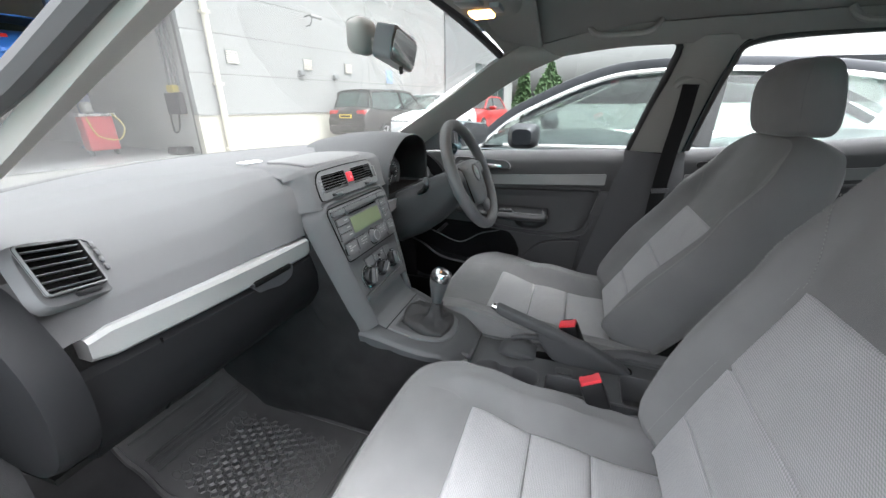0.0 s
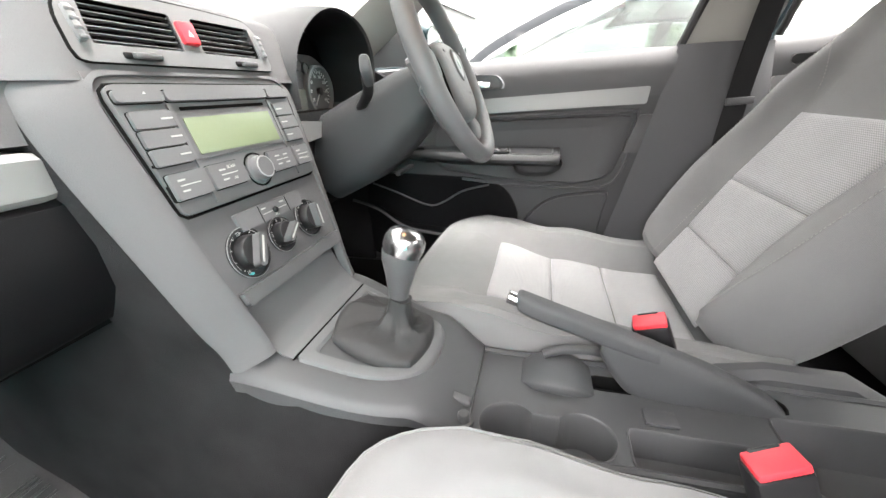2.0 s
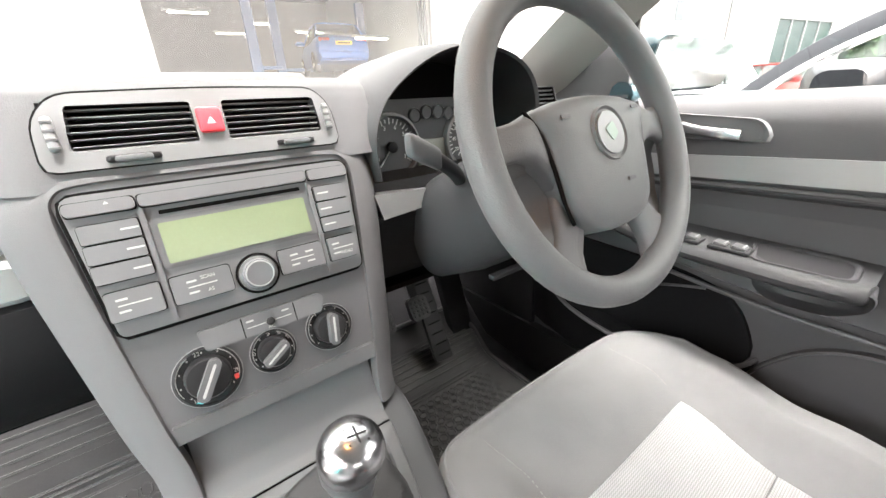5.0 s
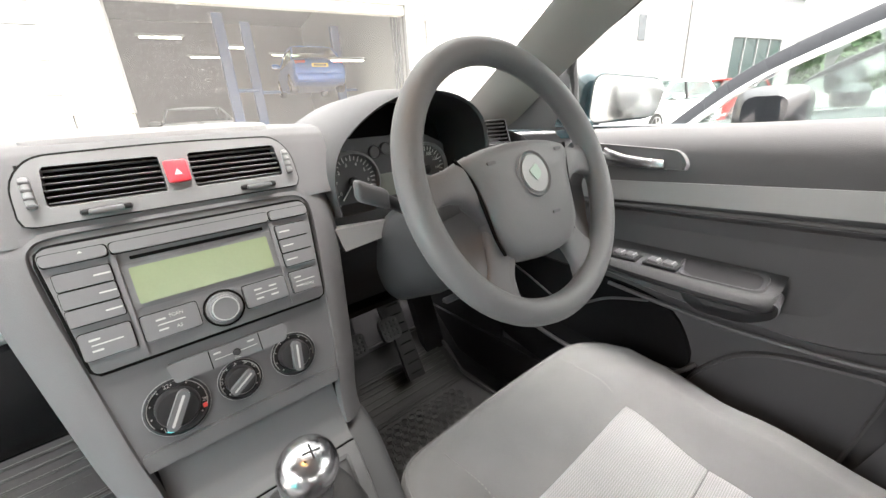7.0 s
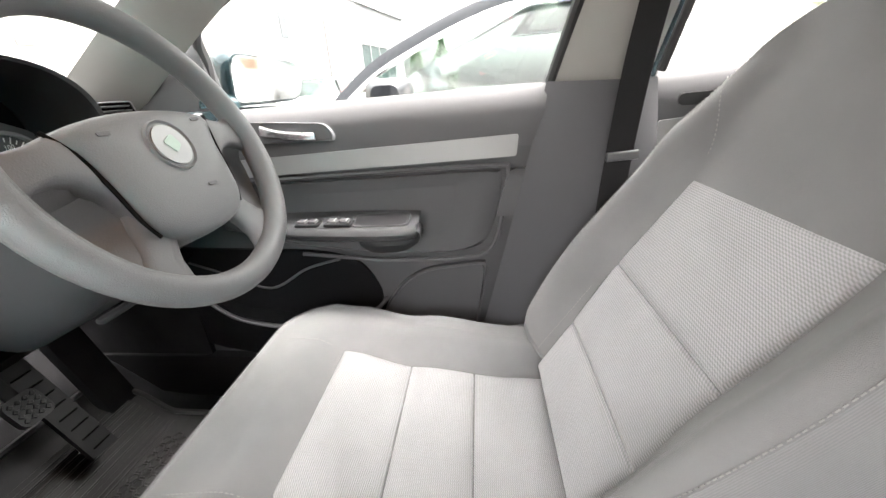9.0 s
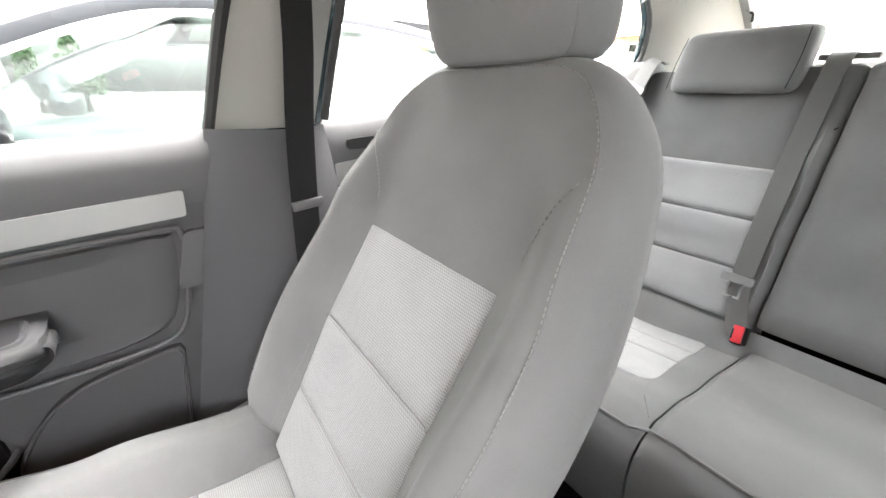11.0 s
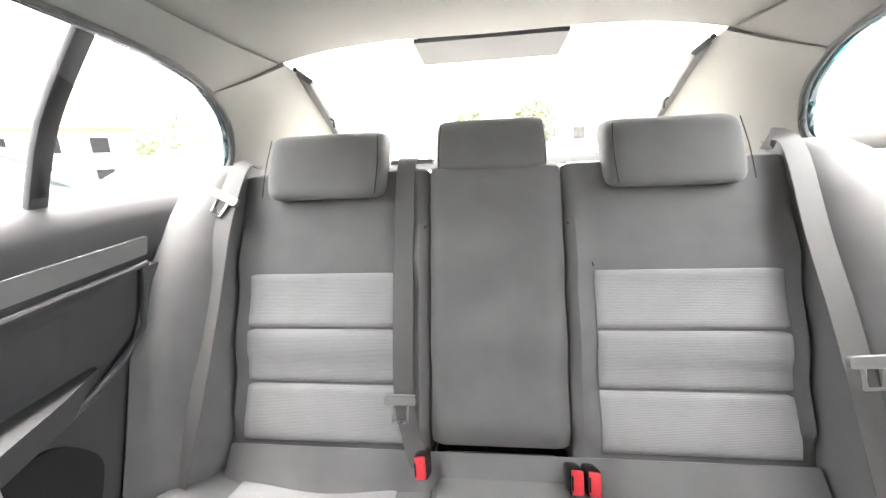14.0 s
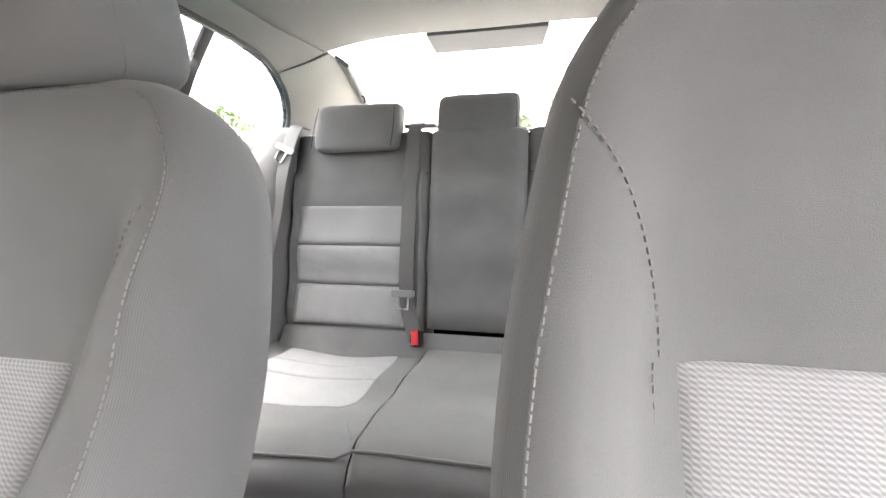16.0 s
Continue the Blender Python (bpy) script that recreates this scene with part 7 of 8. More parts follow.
for x0, x1 in ((-0.68, -0.142), (-0.138, 0.138), (0.142, 0.68)):
    bm = bmesh.new()
    cols = 24
    rings = []
    for i in range(cols + 1):
        x = x0 + (x1 - x0) * i / cols
        e = min(x - x0, x1 - x)
        drop = 0.010 * max(0, 1 - e / 0.02) ** 2
        ring = []
        for y in [-1.10 + 0.04 * j for j in range(15)]:
            ring.append((x, y, rear_z(x, y) - drop))
        ring += [(x, -0.505, rear_z(x, -0.505) - 0.004 - drop), (x, -0.485, rear_z(x, -0.49) - 0.024 - drop), (x, -0.480, 0.42), (x, -0.50, 0.30), (x, -0.52, 0.24), (x, -1.10, 0.24)]
        rings.append(ring)
    loft(bm, rings)
    part("cushion", bm, CLOTH, rear)


def rear_place(x, y, h):
    return V(x, y, rear_z(x, y) + h)


def cushion_edge(y):
    """Inner edge of the outer seats' inserts, rounded at the front corner."""
    return 0.212 - 0.03 * (y + 1.0) + 0.022 * max(0.0, (y + 0.685) / 0.035) ** 2


for s in SIDES:
    for y0, y1 in ((-1.0, -0.898), (-0.895, -0.800), (-0.797, -0.65)):
        bm = bmesh.new()
        pad(bm, 0, 0, y0, y1, rear_place, puff=0.003, sink=0.0015, edge=0.008, inset=lambda y: (cushion_edge(y), 0.555) if s > 0 else (-0.555, -cushion_edge(y)))
        part("insert_panel", bm, CLOTH_LIGHT, rear, "light grey woven insert panel")
    bm = bmesh.new()
    tube(bm, [rear_place(s * x, y, 0.0003) for x, y in ((0.200, -0.650), (0.185, -0.60), (0.150, -0.54))], 0.0010, 6)
    part("seam", bm, CLOTH, rear)
bm = bmesh.new()
tube(bm, [(-0.67 + 1.34 * i / 40, -0.512, rear_z(-0.67 + 1.34 * i / 40, -0.512) - 0.002) for i in range(41)], 0.0028, 6)
part("piping", bm, CLOTH, rear)


def rb_y(z):
    return ease([(0.40, -1.000), (0.47, -1.045), (0.65, -1.098), (0.83, -1.152), (0.95, -1.195), (1.05, -1.232), (1.09, -1.26)], z)


def rear_back_pt(x, z, h):
    side = ease([(0.60, 0.0), (0.70, 0.06)], abs(x))
    return V(x, rb_y(z) + h * 0.95 + side, z + h * 0.3)


# upright backs: two outer sections, the raised middle, and the side bolsters
for x0, x1, z1 in ((-0.612, -0.150, 1.068), (0.150, 0.612, 1.068)):
    bm = bmesh.new()
    rings = []
    for i in range(25):
        x = x0 + (x1 - x0) * i / 24
        e = min(x - x0, x1 - x)
        drop = 0.014 * max(0, 1 - e / 0.022) ** 2
        wing = 0.016 * max(0, 1 - abs(e - 0.02) / 0.03)
        ring = [tuple(rear_back_pt(x, 0.38 + 0.03 * j, -drop + wing * (0.5 < 0.38 + 0.03 * j < 0.95))) for j in range(22)]
        ring += [tuple(rear_back_pt(x, z1 - 0.012, -0.006 - drop)), tuple(rear_back_pt(x, z1 - drop, -0.03)), tuple(rear_back_pt(x, z1 - drop, -0.09)), (x, -1.34, z1 - 0.02), (x, -1.20, 0.38)]
        rings.append(ring)
    loft(bm, rings)
    part("backrest", bm, CLOTH, rear)
bm = bmesh.new()
rings = []
for i in range(21):
    x = -0.146 + 0.292 * i / 20
    e = min(x + 0.146, 0.146 - x)
    drop = 0.020 * max(0, 1 - e / 0.03) ** 2
    ring = [tuple(rear_back_pt(x, z, 0.016 - drop - 0.016 * max(0, 1 - (z - 0.478) / 0.03) ** 2)) for z in [0.478 + 0.03 * j for j in range(20)]]
    ring += [tuple(rear_back_pt(x, 1.062, -0.004 - drop)), tuple(rear_back_pt(x, 1.068 - drop, -0.05)), (x, -1.33, 1.05), (x, -1.16, 0.478)]
    rings.append(ring)
loft(bm, rings)
part("armrest_back", bm, CLOTH, rear, "raised middle section")
for s in SIDES:
    bm = bmesh.new()
    rings = []
    for z, d, w in ((0.36, 0.10, 0.045), (0.46, 0.135, 0.06), (0.58, 0.135, 0.062), (0.72, 0.13, 0.06), (0.86, 0.105, 0.055), (0.98, 0.06, 0.05), (1.06, 0.012, 0.045), (1.085, -0.03, 0.035)):
        y = rb_y(z)
        rings.append([(s * 0.606, y - 0.06, z), (s * 0.608, y + 0.006, z), (s * 0.625, y + 0.03 + d * 0.3, z), (s * (0.66 + w * 0.2), y + 0.04 + d * 0.8, z), (s * 0.705, y + d + 0.045, z), (s * 0.735, y + d + 0.02, z), (s * 0.74, y - 0.08, z)])
    loft(bm, rings)
    part("side_bolster", bm, CLOTH, rear)
    for z0, z1 in ((0.473, 0.592), (0.595, 0.712), (0.715, 0.832)):
        bm = bmesh.new()
        pad(bm, 0, 0, z0, z1, rear_back_pt, puff=0.008, sink=0.003, edge=0.012, inset=lambda z: (0.205, 0.578) if s > 0 else (-0.578, -0.205))
        part("insert_panel", bm, CLOTH_LIGHT, rear, "light grey woven insert panel")
    bm = bmesh.new()
    tube(bm, [rear_back_pt(s * x, z, 0.001) for x, z in ((0.155, 0.93), (0.185, 0.905), (0.204, 0.84))], 0.0016, 6)
    part("seam", bm, BLACK, rear)
    # zip tag of the cover strip under the back
    bm = bmesh.new()
    tube(bm, [rear_back_pt(s * 0.215, 0.462, 0.004), rear_back_pt(s * 0.215, 0.40, 0.01)], 0.003, 6)
    part("cover_edge", bm, BLACK, rear)
bm = bmesh.new()
sheet(bm, lambda u, v: V(-0.60 + 1.20 * u, -1.03 + 0.06 * v, 0.472 - 0.075 * v), 20, 4, 0.02)
part("lower_cover", bm, CLOTH, rear)


def rear_headrest(cx, w, zb, zt, y):
    bm = bmesh.new()
    rings = []
    h = zt - zb
    for k, kw, d in ((0.0, 0.80, 0.30), (0.02, 0.89, 0.46), (0.07, 0.955, 0.64), (0.16, 0.985, 0.78), (0.35, 1.0, 0.88), (0.6, 1.0, 0.96), (0.8, 0.995, 1.0), (0.90, 0.975, 0.93), (0.96, 0.935, 0.78), (0.99, 0.87, 0.58), (1.0, 0.76, 0.36)):
        z = zb + h * k
        yc = y - 0.075 * k
        ring = []
        for tt in [2 * math.pi * i / 48 for i in range(48)]:
            a = math.copysign(abs(math.cos(tt)) ** 0.36, math.cos(tt))
            b = math.copysign(abs(math.sin(tt)) ** 0.5, math.sin(tt))
            ring.append((cx + a * w / 2 * kw, yc - 0.055 + b * 0.055 * d, z))
        rings.append(ring)
    rings = smooth_rings(rings, 3)
    loft(bm, rings)
    t = part("headrest", bm, CLOTH, rear, "charcoal cloth rear headrest")
    for s in SIDES:
        bm = bmesh.new()
        tube(bm, smooth_path([V(cx + s * (w / 2 - 0.012), y - 0.002 - 0.001, zb + 0.012), V(cx + s * (w / 2 - 0.010), y - 0.036, zb + h * 0.5), V(cx + s * (w / 2 - 0.014), y - 0.070, zb + h * 0.92)], 4), 0.0011, 5)
        part("seam", bm, DARK, t)
        bm = bmesh.new()
        tube(bm, [(cx + s * 0.05, y - 0.085, zb + 0.05), (cx + s * 0.05, y - 0.10, zb + 0.03)], 0.006, 8)
        part("post", bm, BLACK, t)
    return t


rear_headrest(0.388, 0.282, 0.998, 1.148, -1.148)
rear_headrest(0.006, 0.254, 1.043, 1.166, -1.190)
rear_headrest(-0.374, 0.278, 1.000, 1.146, -1.150)
buckle((0.158, -0.972, 0.482), pose(0, 0, 0, -62, 6, 3), "rear belt buckles", 0.026, 0.046)
buckle((-0.140, -0.968, 0.470), pose(0, 0, 0, -62, -3, 0), "rear belt buckles", 0.027, 0.046)
buckle((-0.171, -0.966, 0.470), pose(0, 0, 0, -62, -3, -2), "rear belt buckles", 0.027, 0.046)


# ---- seat belts ----
def belt(pts, width, label, mat, up, tongue=None, tongue_m=None, group="rear seat belts", n=6):
    t = thing("seat_belt", label, "seat belt", group)
    bm = bmesh.new()
    sweep(bm, smooth_path(pts, n), rrect(width, 0.0022, 0.001, 1), up=up)
    part("webbing", bm, mat, t)
    if tongue:
        m = Matrix.Translation(tongue) @ (tongue_m or Matrix.Identity(4))
        bm = bmesh.new()
        slab(bm, [m @ V(a, 0, b) for a, b in rrect(width + 0.024, 0.020, 0.006, 3)], m.to_3x3() @ V(0, 0.010, 0))
        tg = part("tongue", bevelled(bm, 0.003), SILVER, t, "bright metal belt tongue")
        bm = bmesh.new()
        tube(bm, [m @ V(a, 0.005, b) for a, b in ((-0.014, -0.010), (-0.014, -0.045), (0.014, -0.045), (0.014, -0.010))], 0.0042, 6)
        part("tongue_loop", bm, STEEL, tg)
    return t


belt([V(0.600, -1.275, 1.085), V(0.606, -1.215, 1.075), V(0.615, -1.135, 0.95), V(0.624, -1.075, 0.80), V(0.634, -0.985, 0.60), V(0.655, -0.930, 0.45), V(0.66, -0.915, 0.40)], 0.047, "grey rear seat belt beside the bench, tongue at the top", WEBBING, (0, 1, 0.3), V(0.612, -1.155, 1.015), pose(0, 0, 0, -25, 25, 170))
belt([V(-0.590, -1.275, 1.085), V(-0.600, -1.215, 1.075), V(-0.598, -1.115, 0.90), V(-0.608, -1.035, 0.74), V(-0.625, -0.955, 0.54), V(-0.64, -0.915, 0.42)], 0.047, "grey rear seat belt hanging down with its metal tongue", WEBBING, (0, 1, 0.3), V(-0.612, -0.990, 0.712), pose(0, 0, 0, -14, -4, 180))
belt([V(0.200, -1.30, 1.080), rear_back_pt(0.200, 1.065, 0.010), rear_back_pt(0.204, 0.90, 0.016), rear_back_pt(0.204, 0.70, 0.018), rear_back_pt(0.202, 0.57, 0.020), rear_back_pt(0.182, 0.49, 0.02), rear_back_pt(0.165, 0.45, 0.03)], 0.044, "grey centre rear seat belt lying down the backrest", WEBBING, (0, 1, 0.3), rear_back_pt(0.205, 0.575, 0.050), pose(0, 0, 0, -14, 0, 180))
part("belt_slot", box((0.192, -1.275, 1.074), (0.10, 0.05, 0.012), 0.003), PLASTIC_MID, rear)
# driver's belt down the pillar
fb = belt([V(0.622, -0.205, 1.175), V(0.634, -0.200, 1.08), V(0.640, -0.185, 0.95), V(0.640, -0.170, 0.75), V(0.642, -0.16, 0.50), V(0.645, -0.15, 0.34)], 0.047, "black front seat belt hanging down the door pillar", WEB_BLACK, (1, 0, 0), None, None, "front seat belts")
bm = bmesh.new()
tube(bm, smooth_path([(0.640, -0.245, 1.175), (0.632, -0.225, 1.190), (0.632, -0.185, 1.190), (0.640, -0.165, 1.172)], 4), 0.012, 8)
part("guide", bm, PILLAR, fb, "beige belt guide")
bm = bmesh.new()
sweep(bm, [(0.634, -0.205, 0.832), (0.634, -0.152, 0.828)], rrect(0.012, 0.016, 0.004, 2), up=(0, 0, 1))
part("tongue", bm, PLASTIC, fb, "grey belt stop")
belt([V(-0.622, -0.205, 1.175), V(-0.634, -0.200, 1.08), V(-0.640, -0.185, 0.95), V(-0.640, -0.170, 0.75), V(-0.642, -0.16, 0.50), V(-0.645, -0.15, 0.34)], 0.047, "black front seat belt hanging down the door pillar", WEB_BLACK, (1, 0, 0), None, None, "front seat belts")
# ---- outside: the yard, the white workshop building, parked cars ----
ASPHALT = material("worn asphalt", (0.17, 0.165, 0.16), 0.9, bump=0.6, grain=60, vary=0.25, patch=0.8)
CLAD = material("white wall cladding", (0.30, 0.30, 0.297), 0.55, bump=0.05, grain=40, vary=0.05, patch=0.7)
CLAD_GREY = material("grey wall cladding", (0.21, 0.215, 0.22), 0.5, bump=0.05, grain=40, vary=0.05, patch=0.7)
PLINTH = material("beige concrete blocks", (0.50, 0.47, 0.41), 0.9, bump=0.5, grain=90, vary=0.15, patch=2.0)
PIPE = material("cream painted steel", (0.62, 0.58, 0.50), 0.5, vary=0.08)
SHED = material("grey workshop wall", (0.12, 0.12, 0.115), 0.8, vary=0.12, patch=1.0)
SHED_FLOOR = material("grey painted workshop floor", (0.20, 0.20, 0.20), 0.5, vary=0.15, patch=1.0)
LIFT_BLUE = material("blue lift paint", (0.05, 0.10, 0.22), 0.45, vary=0.08)
TUBE_LIGHT = glowing("fluorescent tube", (1.0, 0.93, 0.72), 1.6)
bm = bmesh.new()
bmesh.ops.create_grid(bm, x_segments=2, y_segments=2, size=900)
tagged(part("ground", bm, ASPHALT), "worn grey asphalt yard", "ground", kind="structure")

WALL = pose(6.72, 8.5, 0, 0, 0, -11)


def wpt(s, d, z):
    """A point by the building: s along its front, d behind it, z up."""
    return WALL @ V(s, d, z)


def wbox(s0, s1, d0, d1, z0, z1, bev=0.004):
    bm = bmesh.new()
    rbox(bm, (0, 0, 0), (s1 - s0, d1 - d0, z1 - z0), bev, 1)
    for v in bm.verts:
        v.co = WALL @ (v.co + V((s0 + s1) / 2, (d0 + d1) / 2, (z0 + z1) / 2))
    return bm


shop = thing("workshop_building", "white clad vehicle workshop with an open roller door", "building", kind="structure")
TOP = 5.4
rows = [0.95, 1.86, 2.74, 3.62, 4.5, TOP]
for a, b in zip(rows, rows[1:]):
    part("cladding_panel", wbox(-0.60, 11.0, 0.0, 0.16, a + 0.006, b - 0.006), CLAD, shop)
part("wall_core", wbox(-0.58, 10.98, 0.012, 0.30, 0.0, TOP), SHED, shop)
part("panel_joint", wbox(5.6, 5.615, -0.002, 0.05, 0.95, TOP, 0), SHED, shop)
part("plinth", wbox(-0.60, 11.0, 0.004, 0.2, 0.0, 0.94), PLINTH, shop, "beige block plinth")
part("plinth_flashing", wbox(-0.60, 11.0, -0.02, 0.05, 0.925, 0.95), CLAD, shop)
part("lintel", wbox(-7.3, -0.60, 0.0, 0.3, 3.42, TOP), CLAD, shop)
part("lintel_track", wbox(-6.4, -0.62, 0.06, 0.3, 3.22, 3.42), PIPE, shop, "cream roller door track")
part("pier", wbox(-7.35, -6.42, -0.02, 0.35, 1.30, TOP), CLAD, shop)
part("pier_base", wbox(-7.30, -6.46, 0.0, 0.33, 0.0, 1.30), PLINTH, shop, "beige block base")
part("left_wall", wbox(-24.0, -12.4, 0.0, 0.3, 0.0, TOP), CLAD, shop)
part("left_lintel", wbox(-12.4, -7.35, 0.0, 0.3, 3.2, TOP), CLAD, shop)
for k in range(6):
    part("shutter_section", wbox(-12.4, -7.35, 0.12, 0.18, 0.55 * k, 0.55 * k + 0.54, 0.01), CLAD, shop, "white sectional door panel")
for s0 in (-9.1, -10.3, -11.5):
    part("shutter_window", wbox(s0, s0 + 1.0, 0.10, 0.13, 1.98, 2.40), material("frosted pane", (0.45, 0.46, 0.42), 0.3), shop, "frosted window in the door")
part("grey_cladding", wbox(11.0, 14.2, -0.06, 0.3, 0.0, 4.9), CLAD_GREY, shop, "grey cladding section")
part("grey_cladding", wbox(14.2, 20.0, 0.0, 0.3, 3.2, 4.9), CLAD_GREY, shop, "grey cladding section")
part("front_wall", wbox(18.6, 20.0, 0.0, 0.3, 0.0, 3.2), CLAD, shop)
part("front_wall", wbox(14.2, 18.6, 0.0, 0.3, 0.0, 0.4), CLAD, shop)
for k in range(4):
    gw = part("showroom_pane", wbox(14.25 + 1.09 * k, 15.28 + 1.09 * k, 0.05, 0.07, 0.4, 3.2), material("dark shop glass", (0.05, 0.07, 0.07), 0.08), shop, "dark showroom window pane")
    part("pane_frame", wbox(15.28 + 1.09 * k, 15.34 + 1.09 * k, 0.0, 0.1, 0.4, 3.2), CLAD_GREY, gw)
part("end_wall", wbox(19.7, 20.0, 0.3, 9.0, 0.0, 4.9), CLAD, shop)
part("roof_edge", wbox(11.0, 20.1, -0.12, 0.3, 4.9, 5.05), CLAD_GREY, shop)
part("roof_edge", wbox(-24.0, 11.0, -0.08, 0.3, TOP, TOP + 0.15), CLAD_GREY, shop)
for s0 in (0.5, 2.85, 4.55):
    lv = part("wall_vent", wbox(s0 - 0.16, s0 + 0.16, -0.03, 0.02, 2.10, 2.42), CLAD_GREY, shop, "grey louvred wall vent")
    for k in range(6):
        part("louvre", wbox(s0 - 0.15, s0 + 0.15, -0.045, -0.02, 2.12 + 0.048 * k, 2.15 + 0.048 * k), PIPE, lv)
part("wall_window", wbox(8.1, 8.5, -0.02, 0.05, 2.9, 3.7), material("dark pane", (0.10, 0.11, 0.12), 0.1), shop, "small dark window")
part("wall_sign", wbox(6.6, 6.95, -0.02, 0.02, 1.9, 2.35), material("blue white sign", (0.25, 0.35, 0.55), 0.5), shop, "small blue and white sign, no lettering")
pipe = thing("downpipe", "cream painted steel downpipe on the white wall", "downpipe")
bm = bmesh.new()
tube(bm, [wpt(-0.02, -0.09, 0.05), wpt(-0.02, -0.09, TOP)], 0.075, 12)
part("pipe", bm, PIPE, pipe)
for z in (0.1, 1.6, 3.1, 4.6):
    part("bracket", wbox(-0.12, 0.08, -0.18, 0.0, z, z + 0.06), PIPE, pipe)
cctv = thing("security_camera", "white security camera on a wall bracket", "security camera")
bm = bmesh.new()
tube(bm, [wpt(2.9, -0.3, 3.5), wpt(3.2, -0.42, 3.46)], 0.05, 10)
part("camera_body", bm, CLAD, cctv)
bm = bmesh.new()
tube(bm, smooth_path([wpt(2.95, 0.0, 3.5), wpt(2.95, -0.2, 3.52), wpt(2.95, -0.3, 3.45), wpt(2.98, -0.2, 3.3), wpt(3.0, 0.0, 3.28)], 4), 0.02, 8)
part("bracket", bm, CLAD_GREY, cctv)
for s0, z in ((2.55, 2.02), (3.9, 1.98)):
    fl = thing("flood_lamp", "small outside wall lamp on the white wall", "wall lamp", "wall lamps")
    part("lamp_body", wbox(s0 - 0.09, s0 + 0.09, -0.14, 0.0, z - 0.07, z + 0.07, 0.02), CLAD_GREY, fl)

# inside the workshop
hall = thing("workshop_hall", "dim workshop hall with a grey floor and walls", "hall", kind="structure")
part("hall_floor", wbox(-24.0, 0.2, 0.3, 13.0, -0.02, 0.02, 0), SHED_FLOOR, hall)
part("hall_back", wbox(-24.0, 0.5, 13.0, 13.2, 0.0, TOP, 0), SHED, hall)
part("hall_side", wbox(-24.2, -24.0, 0.0, 13.2, 0.0, TOP, 0), SHED, hall)
part("hall_roof", wbox(-24.2, 0.5, 0.0, 13.2, TOP, TOP + 0.1, 0), SHED, hall)
part("hall_partition", wbox(-0.45, 0.3, 0.3, 13.2, 0.0, TOP, 0), material("pale grey workshop partition", (0.45, 0.45, 0.43), 0.7, vary=0.1, patch=1.0), hall, "pale grey partition wall")
for s0, d0, z0 in ((-6.0, 5, 3.4), (-4.0, 6.5, 3.4), (-2.2, 8, 3.4), (-5.0, 9.5, 3.5), (-9.0, 7.0, 3.4), (-1.2, 3.2, 2.6)):
    tl = thing("strip_light", "lit fluorescent strip light in the workshop", "strip light", "workshop strip lights")
    part("tube", wbox(s0 - 0.5, s0 + 0.5, d0 - 0.03, d0 + 0.03, z0, z0 + 0.04, 0.01), TUBE_LIGHT, tl)
    part("hanger", wbox(s0 - 0.6, s0 + 0.6, d0 - 0.03, d0 + 0.03, z0 + 0.05, z0 + 0.12, 0.01), CLAD_GREY, tl)
for s0, d0 in ((-4.5, 4.0), (-3.75, 5.0), (-1.0, 5.0)):
    li = thing("lift_post", "blue two-post vehicle lift column", "vehicle lift", "lift columns")
    part("column", wbox(s0 - 0.14, s0 + 0.14, d0 - 0.12, d0 + 0.12, 0.02, 3.9, 0.02), LIFT_BLUE, li)
    part("foot", wbox(s0 - 0.3, s0 + 0.3, d0 - 0.3, d0 + 0.3, 0.02, 0.08, 0.02), LIFT_BLUE, li)
    part("arm", wbox(s0 - 0.1, s0 + 0.7, d0 - 0.07, d0 + 0.07, 1.85, 1.95, 0.02), LIFT_BLUE, li)
tr = thing("tool_trolley", "red tool trolley with hoses in the workshop", "tool trolley")
part("frame", wbox(-2.05, -1.45, 2.2, 2.6, 0.15, 0.95, 0.03), RED, tr)
part("tray", wbox(-2.1, -1.4, 2.15, 2.65, 0.93, 1.0, 0.01), STEEL, tr)
part("bottle", wbox(-1.95, -1.75, 2.25, 2.5, 1.0, 1.25, 0.05), CLAD, tr)
bm = bmesh.new()
tube(bm, smooth_path([wpt(-1.5, 2.1, 1.0), wpt(-1.35, 2.0, 0.7), wpt(-1.5, 2.0, 0.4), wpt(-1.9, 2.0, 0.5), wpt(-2.0, 2.1, 0.9)], 5), 0.015, 6)
part("hose", bm, material("yellow hose", (0.55, 0.45, 0.08), 0.5), tr)
for s0 in (-2.0, -1.5):
    part("wheel", wbox(s0 - 0.03, s0 + 0.03, 2.3, 2.5, 0.02, 0.16, 0.02), BLACK, tr)
cb = thing("wall_charger", "black equipment box with cables on the workshop partition", "equipment box")
part("case", wbox(-0.62, -0.45, 0.7, 1.3, 0.95, 1.45, 0.02), BLACK, cb)
part("yellow_box", wbox(-0.60, -0.45, 0.85, 1.15, 1.45, 1.62, 0.02), material("yellow plastic", (0.6, 0.48, 0.08), 0.5), cb)
for k in range(3):
    bm = bmesh.new()
    tube(bm, [wpt(-0.5, 0.75 + 0.2 * k, 1.6), wpt(-0.5, 0.75 + 0.2 * k, 3.6)], 0.03, 8)
    part("conduit", bm, CLAD_GREY, cb)
bm = bmesh.new()
tube(bm, smooth_path([wpt(-0.62, 0.8, 0.95), wpt(-0.66, 0.85, 0.6), wpt(-0.66, 1.1, 0.55), wpt(-0.62, 1.2, 0.95)], 5), 0.02, 6)
part("cable", bm, BLACK, cb)
ty = thing("floor_box", "black box on the workshop threshold", "box")
